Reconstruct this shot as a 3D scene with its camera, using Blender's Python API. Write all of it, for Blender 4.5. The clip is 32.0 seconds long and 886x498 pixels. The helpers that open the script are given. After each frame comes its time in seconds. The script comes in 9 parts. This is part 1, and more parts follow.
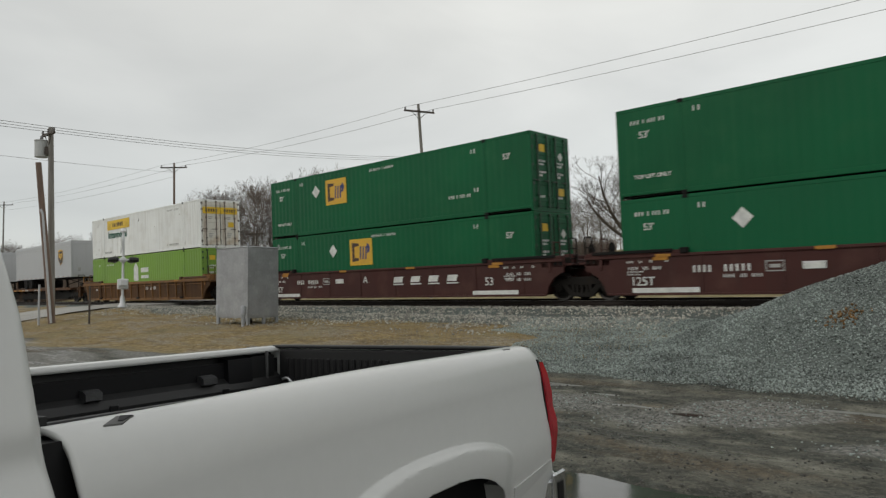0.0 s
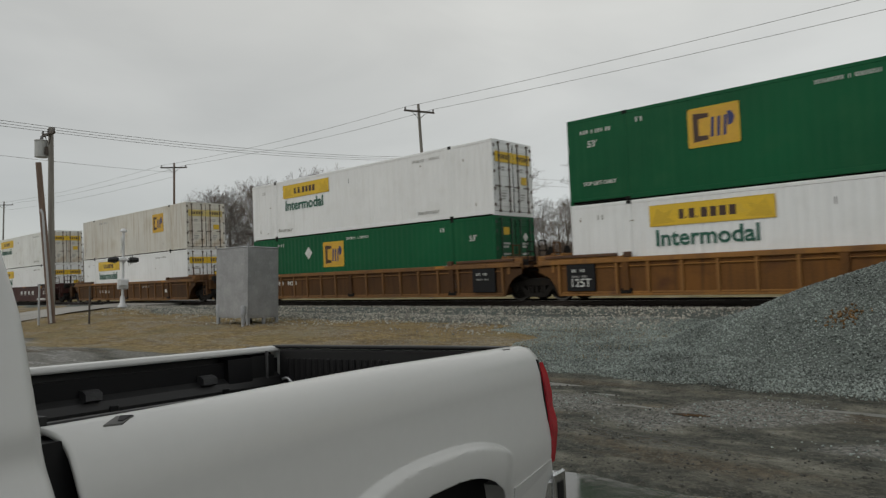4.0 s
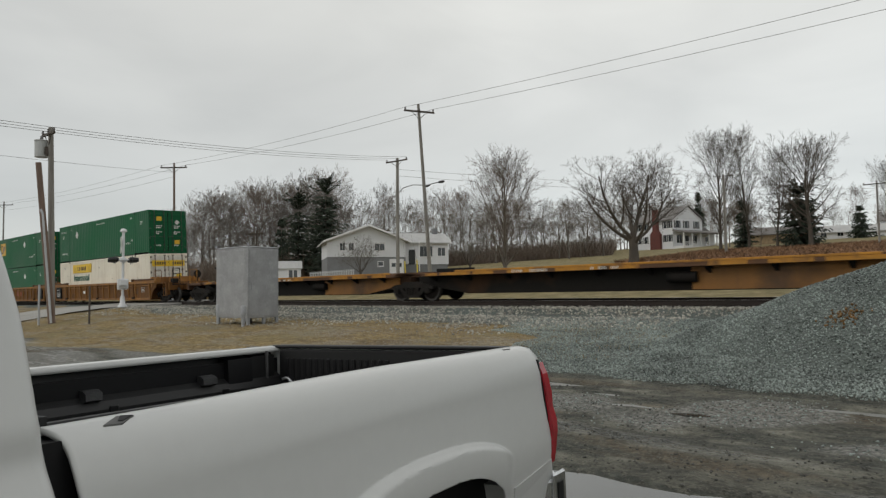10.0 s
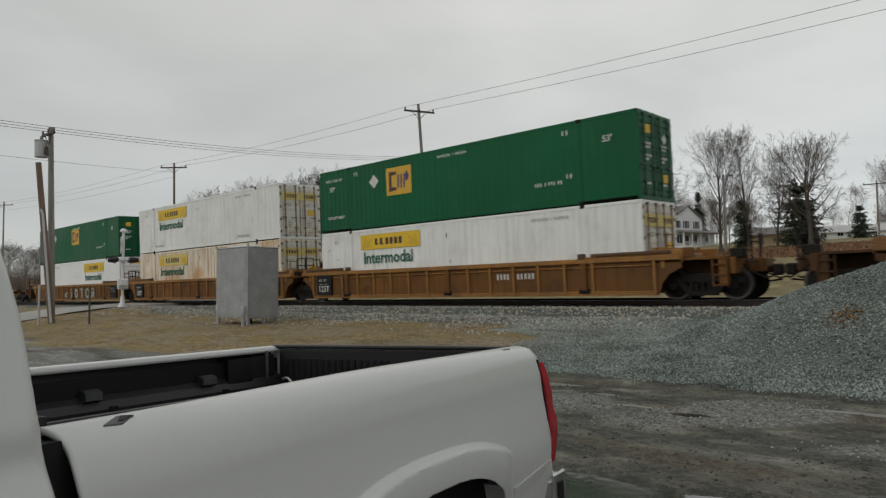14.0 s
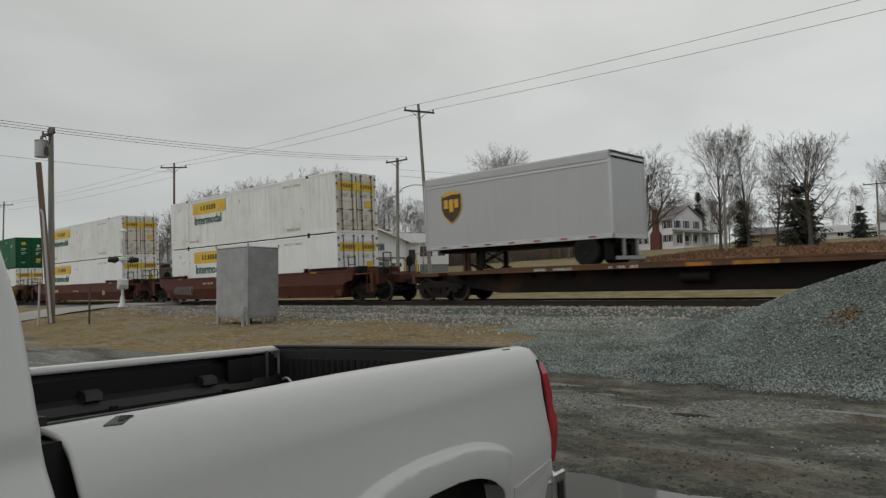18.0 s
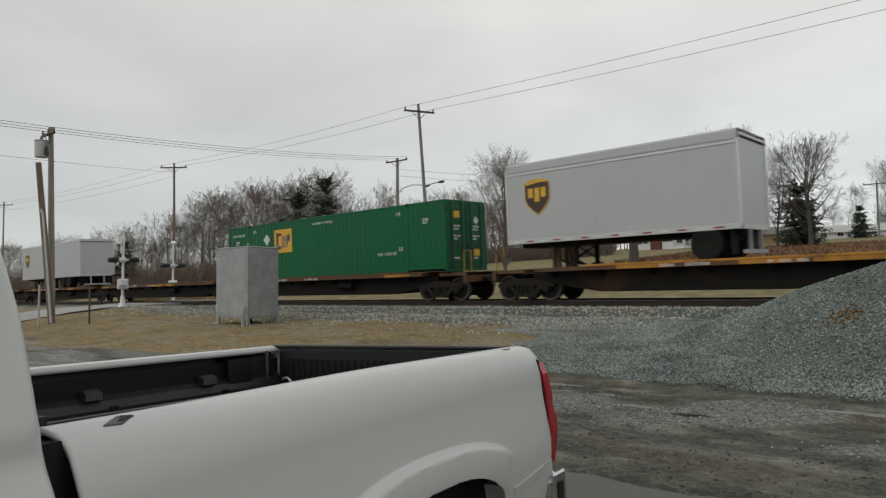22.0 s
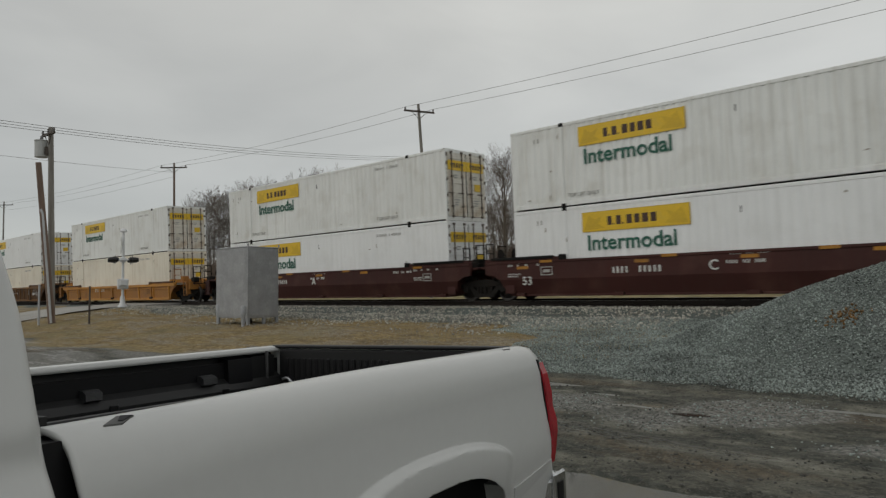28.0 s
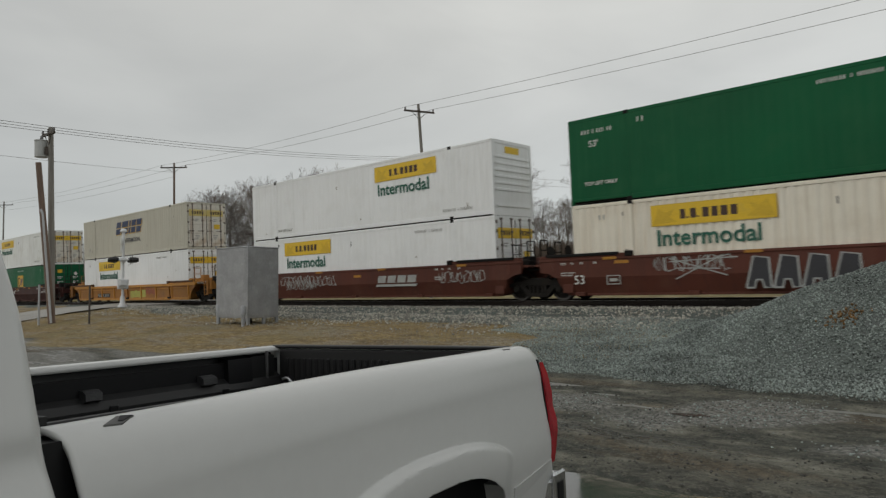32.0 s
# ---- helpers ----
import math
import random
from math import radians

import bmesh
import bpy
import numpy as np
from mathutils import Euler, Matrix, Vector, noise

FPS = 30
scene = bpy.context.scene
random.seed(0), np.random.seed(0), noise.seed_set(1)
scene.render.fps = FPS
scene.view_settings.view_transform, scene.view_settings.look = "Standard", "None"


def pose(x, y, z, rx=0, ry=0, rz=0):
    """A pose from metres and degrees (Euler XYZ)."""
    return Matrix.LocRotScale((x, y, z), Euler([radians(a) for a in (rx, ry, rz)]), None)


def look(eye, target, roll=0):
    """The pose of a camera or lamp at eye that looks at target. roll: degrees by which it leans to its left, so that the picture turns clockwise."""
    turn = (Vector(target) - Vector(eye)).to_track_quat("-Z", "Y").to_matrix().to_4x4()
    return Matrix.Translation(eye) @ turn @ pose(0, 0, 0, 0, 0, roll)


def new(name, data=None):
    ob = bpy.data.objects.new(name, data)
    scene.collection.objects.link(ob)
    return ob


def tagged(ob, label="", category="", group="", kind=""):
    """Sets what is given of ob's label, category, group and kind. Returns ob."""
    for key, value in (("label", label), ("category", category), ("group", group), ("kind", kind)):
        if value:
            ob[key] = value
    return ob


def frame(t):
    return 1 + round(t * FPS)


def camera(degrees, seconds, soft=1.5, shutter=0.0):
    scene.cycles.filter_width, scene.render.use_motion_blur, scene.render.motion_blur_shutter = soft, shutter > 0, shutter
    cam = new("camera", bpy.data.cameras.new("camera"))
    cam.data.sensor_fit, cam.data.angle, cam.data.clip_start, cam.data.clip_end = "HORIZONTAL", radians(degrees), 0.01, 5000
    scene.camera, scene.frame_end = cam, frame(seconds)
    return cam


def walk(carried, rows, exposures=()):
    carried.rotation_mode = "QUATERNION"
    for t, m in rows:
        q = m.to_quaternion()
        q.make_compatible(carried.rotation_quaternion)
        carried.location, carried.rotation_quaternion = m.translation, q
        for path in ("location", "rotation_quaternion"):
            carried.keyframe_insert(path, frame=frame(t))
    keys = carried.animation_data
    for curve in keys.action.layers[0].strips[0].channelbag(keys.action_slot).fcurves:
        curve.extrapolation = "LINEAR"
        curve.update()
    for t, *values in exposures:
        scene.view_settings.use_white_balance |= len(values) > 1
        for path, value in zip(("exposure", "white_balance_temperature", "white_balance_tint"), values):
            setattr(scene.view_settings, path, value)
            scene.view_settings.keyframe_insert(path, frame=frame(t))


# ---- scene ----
# ================= camera =================
cam = camera(67.22, 32.0, soft=1.3, shutter=0.12)
EYE = (0.0, 0.0, 1.6)
VIEW = look(EYE, (-6.648, 7.440, 2.252), -0.875)
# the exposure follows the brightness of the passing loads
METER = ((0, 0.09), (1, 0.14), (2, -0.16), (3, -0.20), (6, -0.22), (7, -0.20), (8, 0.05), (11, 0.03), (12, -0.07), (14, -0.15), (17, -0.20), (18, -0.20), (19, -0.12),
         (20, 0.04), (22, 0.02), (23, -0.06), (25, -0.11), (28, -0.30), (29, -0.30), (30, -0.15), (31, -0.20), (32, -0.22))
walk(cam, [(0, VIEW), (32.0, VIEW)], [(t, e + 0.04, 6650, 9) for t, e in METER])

# The track leans 2.2 degrees towards the yard. Track space: x along the rails, y from the near side of the
# load to the far side, z up from the rail head.
TRACK = Matrix.Translation(EYE) @ Matrix.Rotation(radians(2.2), 4, "X") @ Matrix.Translation((0, 19.834, -1.126))
MID = 1.295


def gone(t):
    """How far the train has gone after t seconds."""
    return 21.9852 * t - 0.019256 * t * t


# ================= sky and light =================
world = bpy.data.worlds.new("overcast")
scene.world = world
world.use_nodes = True
wn, wl = world.node_tree.nodes, world.node_tree.links
wn.clear()


def wnode(kind, **kw):
    n = wn.new(kind)
    for k, v in kw.items():
        n.inputs[k].default_value = v
    return n


w_out = wn.new("ShaderNodeOutputWorld")
w_bg = wnode("ShaderNodeBackground", Strength=1.0)
w_sky = wn.new("ShaderNodeTexSky")
w_sky.sky_type, w_sky.sun_disc = "NISHITA", False
w_sky.sun_elevation, w_sky.sun_rotation = radians(38), radians(200)
w_dim = wn.new("ShaderNodeVectorMath")
w_dim.operation = "SCALE"
w_dim.inputs["Scale"].default_value = 0.02
w_co = wn.new("ShaderNodeTexCoord")
w_sep = wn.new("ShaderNodeSeparateXYZ")
w_up = wn.new("ShaderNodeMapRange")
w_up.inputs["From Min"].default_value, w_up.inputs["From Max"].default_value = -0.05, 1.0
w_ramp = wn.new("ShaderNodeValToRGB")
w_map = wn.new("ShaderNodeMapping")
w_map.inputs["Scale"].default_value = (1.0, 1.0, 3.2)
w_noise = wnode("ShaderNodeTexNoise", Scale=2.1, Detail=5.0, Roughness=0.5, Distortion=0.4)
w_cl = wn.new("ShaderNodeMapRange")
w_cl.inputs["From Min"].default_value, w_cl.inputs["From Max"].default_value = 0.3, 0.72
w_cl.inputs["To Min"].default_value, w_cl.inputs["To Max"].default_value = 0.90, 1.12
w_mul = wn.new("ShaderNodeVectorMath")
w_mul.operation = "SCALE"
w_side = wn.new("ShaderNodeMapRange")
w_side.inputs["From Min"].default_value, w_side.inputs["From Max"].default_value = -1.0, -0.55
w_side.inputs["To Min"].default_value, w_side.inputs["To Max"].default_value = 0.82, 1.035
w_even = wn.new("ShaderNodeVectorMath")
w_even.operation = "SCALE"
w_add = wn.new("ShaderNodeVectorMath")
w_add.operation = "ADD"
els = w_ramp.color_ramp.elements
els[0].position, els[0].color = 0.0, (0.505, 0.535, 0.555, 1)
els[1].position, els[1].color = 1.0, (0.60, 0.605, 0.60, 1)
for pos, col in ((0.10, (0.54, 0.555, 0.56, 1)), (0.25, (0.59, 0.595, 0.575, 1)), (0.42, (0.64, 0.64, 0.61, 1)), (0.65, (0.60, 0.605, 0.595, 1))):
    e = els.new(pos)
    e.color = col
for a, b in ((w_co.outputs["Generated"], w_sep.inputs[0]), (w_sep.outputs["Z"], w_up.inputs["Value"]), (w_up.outputs[0], w_ramp.inputs[0]),
             (w_co.outputs["Generated"], w_map.inputs["Vector"]), (w_map.outputs[0], w_noise.inputs["Vector"]), (w_noise.outputs[0], w_cl.inputs["Value"]),
             (w_ramp.outputs[0], w_mul.inputs[0]), (w_cl.outputs[0], w_mul.inputs["Scale"]), (w_sky.outputs[0], w_dim.inputs[0]),
             (w_sep.outputs["X"], w_side.inputs["Value"]), (w_mul.outputs[0], w_even.inputs[0]), (w_side.outputs[0], w_even.inputs["Scale"]),
             (w_even.outputs[0], w_add.inputs[0]), (w_dim.outputs[0], w_add.inputs[1]), (w_add.outputs[0], w_bg.inputs["Color"]),
             (w_bg.outputs[0], w_out.inputs["Surface"])):
    wl.new(a, b)

sun = new("sun", bpy.data.lights.new("sun", "SUN"))
sun.data.energy, sun.data.angle, sun.data.color = 0.5, radians(25), (1.0, 0.965, 0.90)
sun.matrix_world = look((-14, -30, 26), (0, 0, 0))
scene.view_settings.exposure = 0.0
# ================= materials =================
def material(name, base, rough=0.6, metal=0.0, vary=0.12, size=1.5, grain=30.0, grain_amount=0.08, bump=0.0, bump_size=60.0, streak=None, streak_amount=0.0,
             spots=None, spot_amount=0.0, spot_size=3.0, rough_vary=0.1, per_object=0.0, island=0.0, squash=(1, 1, 1), spec=0.5):
    """A painted, weathered or natural surface: two scales of variation, vertical streaks, spots of wear, fine relief."""
    m = bpy.data.materials.new(name)
    m.use_nodes = True
    nt = m.node_tree
    N, Lk = nt.nodes, nt.links
    bs = N["Principled BSDF"]
    bs.inputs["Roughness"].default_value, bs.inputs["Metallic"].default_value = rough, metal
    bs.inputs["Specular IOR Level"].default_value = spec
    co = N.new("ShaderNodeTexCoord")
    mp = N.new("ShaderNodeMapping")
    mp.inputs["Scale"].default_value = squash
    Lk.new(co.outputs["Object"], mp.inputs["Vector"])

    def tex(scale, detail=4.0, vec=None):
        n = N.new("ShaderNodeTexNoise")
        n.inputs["Scale"].default_value, n.inputs["Detail"].default_value = scale, detail
        Lk.new(vec or mp.outputs[0], n.inputs["Vector"])
        return n.outputs[0]

    def rng(value, lo, hi, a, b):
        n = N.new("ShaderNodeMapRange")
        for k, v in zip(("From Min", "From Max", "To Min", "To Max"), (lo, hi, a, b)):
            n.inputs[k].default_value = v
        Lk.new(value, n.inputs["Value"])
        return n.outputs[0]

    def math_(op, a, b):
        n = N.new("ShaderNodeMath")
        n.operation = op
        for i, v in enumerate((a, b)):
            if isinstance(v, (int, float)):
                n.inputs[i].default_value = v
            else:
                Lk.new(v, n.inputs[i])
        return n.outputs[0]

    def mix(fac, a, b):
        n = N.new("ShaderNodeMix")
        n.data_type = "RGBA"
        Lk.new(fac, n.inputs["Factor"])
        for key, v in (("A", a), ("B", b)):
            sock = [s for s in n.inputs if s.name == key and s.type == "RGBA"][0]
            if isinstance(v, tuple):
                sock.default_value = (*v, 1)
            else:
                Lk.new(v, sock)
        return [s for s in n.outputs if s.type == "RGBA"][0]

    big = tex(1.0 / size)
    fine = tex(grain)
    val = math_("ADD", rng(big, 0.3, 0.7, 1 - vary, 1 + vary), rng(fine, 0.3, 0.7, -grain_amount, grain_amount))
    if per_object:
        oi = N.new("ShaderNodeObjectInfo")
        val = math_("ADD", val, rng(oi.outputs["Random"], 0, 1, -per_object, per_object))
    if island:
        gi = N.new("ShaderNodeNewGeometry")
        val = math_("ADD", val, rng(gi.outputs["Random Per Island"], 0, 1, -island, island))
    hsv = N.new("ShaderNodeHueSaturation")
    hsv.inputs["Color"].default_value = (*base, 1)
    Lk.new(val, hsv.inputs["Value"])
    col = hsv.outputs[0]
    if spots:
        s = rng(tex(1.0 / spot_size * 3, 8.0), 0.52, 0.72, 0, spot_amount)
        col = mix(s, col, spots)
    if streak:
        sm = N.new("ShaderNodeMapping")
        sm.inputs["Scale"].default_value = (3.2, 3.2, 0.22)
        Lk.new(co.outputs["Object"], sm.inputs["Vector"])
        s = rng(tex(1.6, 6.0, sm.outputs[0]), 0.50, 0.78, 0, streak_amount)
        col = mix(s, col, streak)
    Lk.new(col, bs.inputs["Base Color"])
    if rough_vary:
        Lk.new(rng(big, 0.3, 0.7, max(0.02, rough - rough_vary), min(1, rough + rough_vary)), bs.inputs["Roughness"])
    if bump:
        bn = N.new("ShaderNodeBump")
        bn.inputs["Strength"].default_value, bn.inputs["Distance"].default_value = bump, 0.02
        Lk.new(tex(bump_size, 6.0), bn.inputs["Height"])
        Lk.new(bn.outputs[0], bs.inputs["Normal"])
    return m


M = {}
DIRT = (0.16, 0.13, 0.10)
RUST = (0.16, 0.065, 0.025)
M["white"] = material("white_container_paint", (0.77, 0.785, 0.765), 0.55, vary=0.06, size=3, grain_amount=0.03, streak=(0.50, 0.49, 0.44), streak_amount=0.5, spots=(0.52, 0.50, 0.44), spot_amount=0.4)
M["white_clean"] = material("clean_white_container_paint", (0.81, 0.825, 0.825), 0.5, vary=0.03, size=3, grain_amount=0.02, streak=(0.56, 0.56, 0.53), streak_amount=0.25, spots=(0.6, 0.6, 0.57), spot_amount=0.25)
M["cream"] = material("cream_container_paint", (0.78, 0.73, 0.62), 0.55, vary=0.06, size=3, grain_amount=0.03, streak=(0.50, 0.40, 0.27), streak_amount=0.4, spots=(0.48, 0.38, 0.26), spot_amount=0.25)
M["rusty_white"] = material("rust_stained_white_paint", (0.74, 0.66, 0.54), 0.6, vary=0.08, size=3, streak=(0.30, 0.12, 0.035), streak_amount=0.95, spots=(0.55, 0.31, 0.10), spot_amount=0.9, spot_size=7)
M["grimy_white"] = material("grimy_white_insulated_panel", (0.60, 0.585, 0.53), 0.55, vary=0.08, size=4, streak=(0.34, 0.25, 0.14), streak_amount=0.7, spots=(0.42, 0.36, 0.25), spot_amount=0.45, spot_size=5)
M["green"] = material("green_container_paint", (0.004, 0.092, 0.035), 0.45, vary=0.16, size=4, grain_amount=0.04, streak=(0.014, 0.108, 0.043), streak_amount=0.4, spots=(0.03, 0.115, 0.05), spot_amount=0.25, spec=0.17)
M["green_bright"] = material("fresh_green_container_paint", (0.003, 0.096, 0.037), 0.42, vary=0.10, size=4, grain_amount=0.03, streak=(0.014, 0.115, 0.046), streak_amount=0.3, spec=0.2)
M["teal"] = material("dark_teal_patch_paint", (0.008, 0.055, 0.045), 0.45, vary=0.1, size=3)
M["lime"] = material("lime_green_container_paint", (0.16, 0.30, 0.035), 0.5, vary=0.1, size=4, streak=(0.13, 0.20, 0.05), streak_amount=0.3)
M["sand"] = material("sand_grey_container_paint", (0.50, 0.48, 0.40), 0.55, vary=0.06, size=3, streak=(0.33, 0.29, 0.21), streak_amount=0.4)
M["yellow"] = material("yellow_decal", (0.72, 0.47, 0.02), 0.5, vary=0.06, size=0.8, spots=(0.55, 0.40, 0.08), spot_amount=0.4, spot_size=1)
M["faded_yellow"] = material("faded_yellow_decal", (0.62, 0.50, 0.16), 0.6, vary=0.1, size=0.8, spots=(0.55, 0.48, 0.33), spot_amount=0.7, spot_size=1)
M["ochre"] = material("ochre_decal", (0.62, 0.40, 0.02), 0.55, vary=0.08, size=0.5)
M["gold"] = material("golden_decal", (0.62, 0.36, 0.03), 0.5, vary=0.1, size=0.6)
M["ink"] = material("dark_brown_lettering", (0.055, 0.028, 0.018), 0.6, vary=0.1, size=0.5)
M["text_green"] = material("dark_green_lettering", (0.015, 0.105, 0.07), 0.55, vary=0.12, size=0.5)
M["blue"] = material("blue_decal", (0.020, 0.030, 0.135), 0.5, vary=0.1, size=0.5)
M["navy"] = material("navy_decal", (0.010, 0.026, 0.085), 0.5, vary=0.12, size=0.5)
M["shield"] = material("dark_brown_shield_decal", (0.045, 0.022, 0.012), 0.45, vary=0.1, size=0.5)
M["mark"] = material("white_stencil_paint", (0.62, 0.63, 0.60), 0.6, vary=0.15, size=0.3, spots=(0.4, 0.42, 0.4), spot_amount=0.5, spot_size=0.5)
M["greymark"] = material("grey_stencil_paint", (0.36, 0.36, 0.34), 0.6, vary=0.15, size=0.3)
M["well_orange"] = material("weathered_orange_brown_steel", (0.150, 0.064, 0.014), 0.7, vary=0.30, size=2.5, grain=18, grain_amount=0.14, streak=(0.055, 0.024, 0.010), streak_amount=0.8, spots=(0.075, 0.030, 0.013), spot_amount=0.8, bump=0.15, bump_size=40, per_object=0.05, spec=0.3)
M["well_rust"] = material("dark_rust_brown_steel", (0.084, 0.040, 0.015), 0.75, vary=0.30, size=2.5, grain=18, grain_amount=0.14, streak=(0.035, 0.016, 0.009), streak_amount=0.8, spots=(0.11, 0.046, 0.014), spot_amount=0.55, bump=0.15, bump_size=40, per_object=0.05, spec=0.25)
M["well_yellow"] = material("faded_yellow_orange_steel", (0.31, 0.130, 0.020), 0.65, vary=0.15, size=2.5, streak=(0.22, 0.10, 0.04), streak_amount=0.65, spots=(0.17, 0.08, 0.035), spot_amount=0.6, bump=0.1, bump_size=40)
M["well_brown"] = material("mineral_brown_painted_steel", (0.052, 0.017, 0.014), 0.6, vary=0.18, size=2.5, streak=(0.05, 0.025, 0.02), streak_amount=0.5, spots=(0.12, 0.06, 0.045), spot_amount=0.35, bump=0.1, bump_size=40, spec=0.25)
M["well_red"] = material("oxide_red_painted_steel", (0.095, 0.030, 0.019), 0.6, vary=0.18, size=2.5, streak=(0.06, 0.025, 0.02), streak_amount=0.5, spots=(0.15, 0.07, 0.05), spot_amount=0.3, bump=0.1, bump_size=40, spec=0.25)
# Worn chord and rib paint, made partly paler for the light it catches.
M["chord_orange"] = material("worn_lit_orange_chord_steel", (0.265, 0.118, 0.022), 0.65, vary=0.22, size=1.6, grain_amount=0.12, streak=(0.12, 0.055, 0.02), streak_amount=0.6, spots=(0.10, 0.045, 0.02), spot_amount=0.65)
M["chord_rust"] = material("rusty_lit_brown_chord_steel", (0.175, 0.080, 0.020), 0.7, vary=0.25, size=1.6, grain_amount=0.12, streak=(0.07, 0.03, 0.014), streak_amount=0.6, spots=(0.26, 0.12, 0.02), spot_amount=0.45)
M["chord_yellow"] = material("faded_lit_amber_chord_steel", (0.46, 0.21, 0.035), 0.65, vary=0.14, size=1.6, spots=(0.25, 0.11, 0.04), spot_amount=0.4)
M["deck"] = material("rusty_brown_deck_steel", (0.095, 0.046, 0.022), 0.8, vary=0.25, size=1.2, grain_amount=0.15, spots=(0.20, 0.085, 0.03), spot_amount=0.6, bump=0.2, bump_size=40)
M["deck_yellow"] = material("worn_amber_edge_paint", (0.40, 0.178, 0.018), 0.65, vary=0.25, size=0.7, spots=(0.09, 0.045, 0.024), spot_amount=0.9, spot_size=1.4)
M["sill_orange"] = material("orange_sill_steel", (0.26, 0.115, 0.024), 0.7, vary=0.2, size=2, streak=(0.12, 0.055, 0.025), streak_amount=0.6, spots=(0.035, 0.022, 0.014), spot_amount=0.9, spot_size=5)
M["black"] = material("sooty_black_steel", (0.010, 0.0095, 0.009), 0.75, vary=0.2, size=1, grain_amount=0.15, spots=(0.03, 0.02, 0.014), spot_amount=0.4, spec=0.15)
M["sooty_rust"] = material("sooty_rust_stained_steel", (0.011, 0.0095, 0.008), 0.75, vary=0.25, size=1.5, grain_amount=0.15, spots=(0.075, 0.034, 0.013), spot_amount=0.55, spot_size=6, spec=0.15)
M["panel_black"] = material("black_stencil_panel", (0.012, 0.012, 0.013), 0.6, vary=0.2, size=0.5, spec=0.2)
M["bogie"] = material("grimy_cast_steel", (0.014, 0.012, 0.010), 0.75, vary=0.25, size=0.6, grain_amount=0.15, spots=(0.045, 0.028, 0.018), spot_amount=0.5, bump=0.15, bump_size=50, spec=0.2)
M["wheel"] = material("dusty_wheel_steel", (0.018, 0.015, 0.013), 0.6, metal=0.0, vary=0.2, size=0.4, spec=0.2)
M["tread"] = material("polished_wheel_rim", (0.075, 0.07, 0.066), 0.5, metal=0.6, vary=0.1, size=0.4)
M["trailer_grey"] = material("silver_grey_trailer_skin", (0.43, 0.44, 0.45), 0.42, metal=0.15, vary=0.05, size=3, grain_amount=0.02, streak=(0.33, 0.33, 0.33), streak_amount=0.25)
M["trailer_white"] = material("white_trailer_skin", (0.74, 0.75, 0.76), 0.4, vary=0.04, size=3, grain_amount=0.02, streak=(0.55, 0.55, 0.54), streak_amount=0.2)
M["alu"] = material("dull_aluminium", (0.50, 0.51, 0.52), 0.4, metal=0.7, vary=0.08, size=1)
M["rubber"] = material("tyre_rubber", (0.012, 0.012, 0.012), 0.85, vary=0.2, size=0.3, bump=0.1, spec=0.2)
M["red"] = material("red_reflector_tape", (0.24, 0.03, 0.022), 0.4, vary=0.1, size=0.3)
M["rail"] = material("brown_rail_steel", (0.030, 0.022, 0.018), 0.7, metal=0.3, vary=0.2, size=2)
M["railhead"] = material("shiny_rail_head", (0.30, 0.29, 0.28), 0.3, metal=0.9, vary=0.1, size=2)
M["tie"] = material("creosoted_tie_wood", (0.030, 0.025, 0.021), 0.85, vary=0.25, size=0.6, per_object=0.25, bump=0.3, squash=(6, 1, 6))
# Darker than the loose stones over it: the shade in their gaps, painted.
M["gravel"] = material("gap_shaded_crushed_stone", (0.094, 0.110, 0.100), 0.85, vary=0.25, size=1.2, grain=26, grain_amount=0.45, bump=1.0, bump_size=22, spots=(0.095, 0.10, 0.10), spot_amount=0.6, spot_size=1.5)
M["stone"] = material("ballast_stone", (0.215, 0.247, 0.228), 0.85, vary=0.35, size=1.1, grain=50, island=0.58)
M["pale_stone"] = material("pale_ballast_stone", (0.325, 0.312, 0.268), 0.85, vary=0.2, size=0.4, grain=50, island=0.5)
M["bank_pebble"] = material("fine_tan_gravel", (0.235, 0.205, 0.160), 0.9, vary=0.25, size=0.8, grain=50, island=0.4)
M["clod"] = material("trodden_mud_clods", (0.055, 0.054, 0.045), 0.6, vary=0.3, size=0.8, grain=40, island=0.7)
M["lock_rod"] = material("rust_grey_locking_bar", (0.13, 0.105, 0.085), 0.6, vary=0.3, size=0.4, spots=(0.10, 0.05, 0.025), spot_amount=0.6)
M["leaf"] = material("dead_orange_leaves", (0.17, 0.095, 0.035), 0.85, vary=0.2, size=0.3, island=0.5)
M["stained_door"] = material("rust_streaked_white_door_paint", (0.68, 0.66, 0.59), 0.6, vary=0.08, size=1.5, streak=(0.26, 0.14, 0.06), streak_amount=0.75, spots=(0.42, 0.28, 0.14), spot_amount=0.6, spot_size=2)
M["lock_green"] = material("dark_green_locking_bar", (0.020, 0.055, 0.030), 0.55, vary=0.3, size=0.4, spots=(0.12, 0.10, 0.07), spot_amount=0.5)
M["graphite"] = material("dark_grey_lettering", (0.085, 0.085, 0.09), 0.6, vary=0.1, size=0.5)
M["scuff"] = material("grey_brown_scuff", (0.30, 0.27, 0.22), 0.7, vary=0.3, size=0.2)
M["pole"] = material("weathered_pole_wood", (0.235, 0.222, 0.200), 0.85, vary=0.2, size=1.5, squash=(6, 6, 0.6), bump=0.3, streak=(0.09, 0.075, 0.06), streak_amount=0.6)
M["pole_red"] = material("reddish_pole_wood", (0.165, 0.115, 0.088), 0.85, vary=0.2, size=1.5, squash=(6, 6, 0.6), bump=0.3)
M["arm"] = material("dark_crossarm_wood", (0.075, 0.062, 0.052), 0.85, vary=0.2, size=0.5)
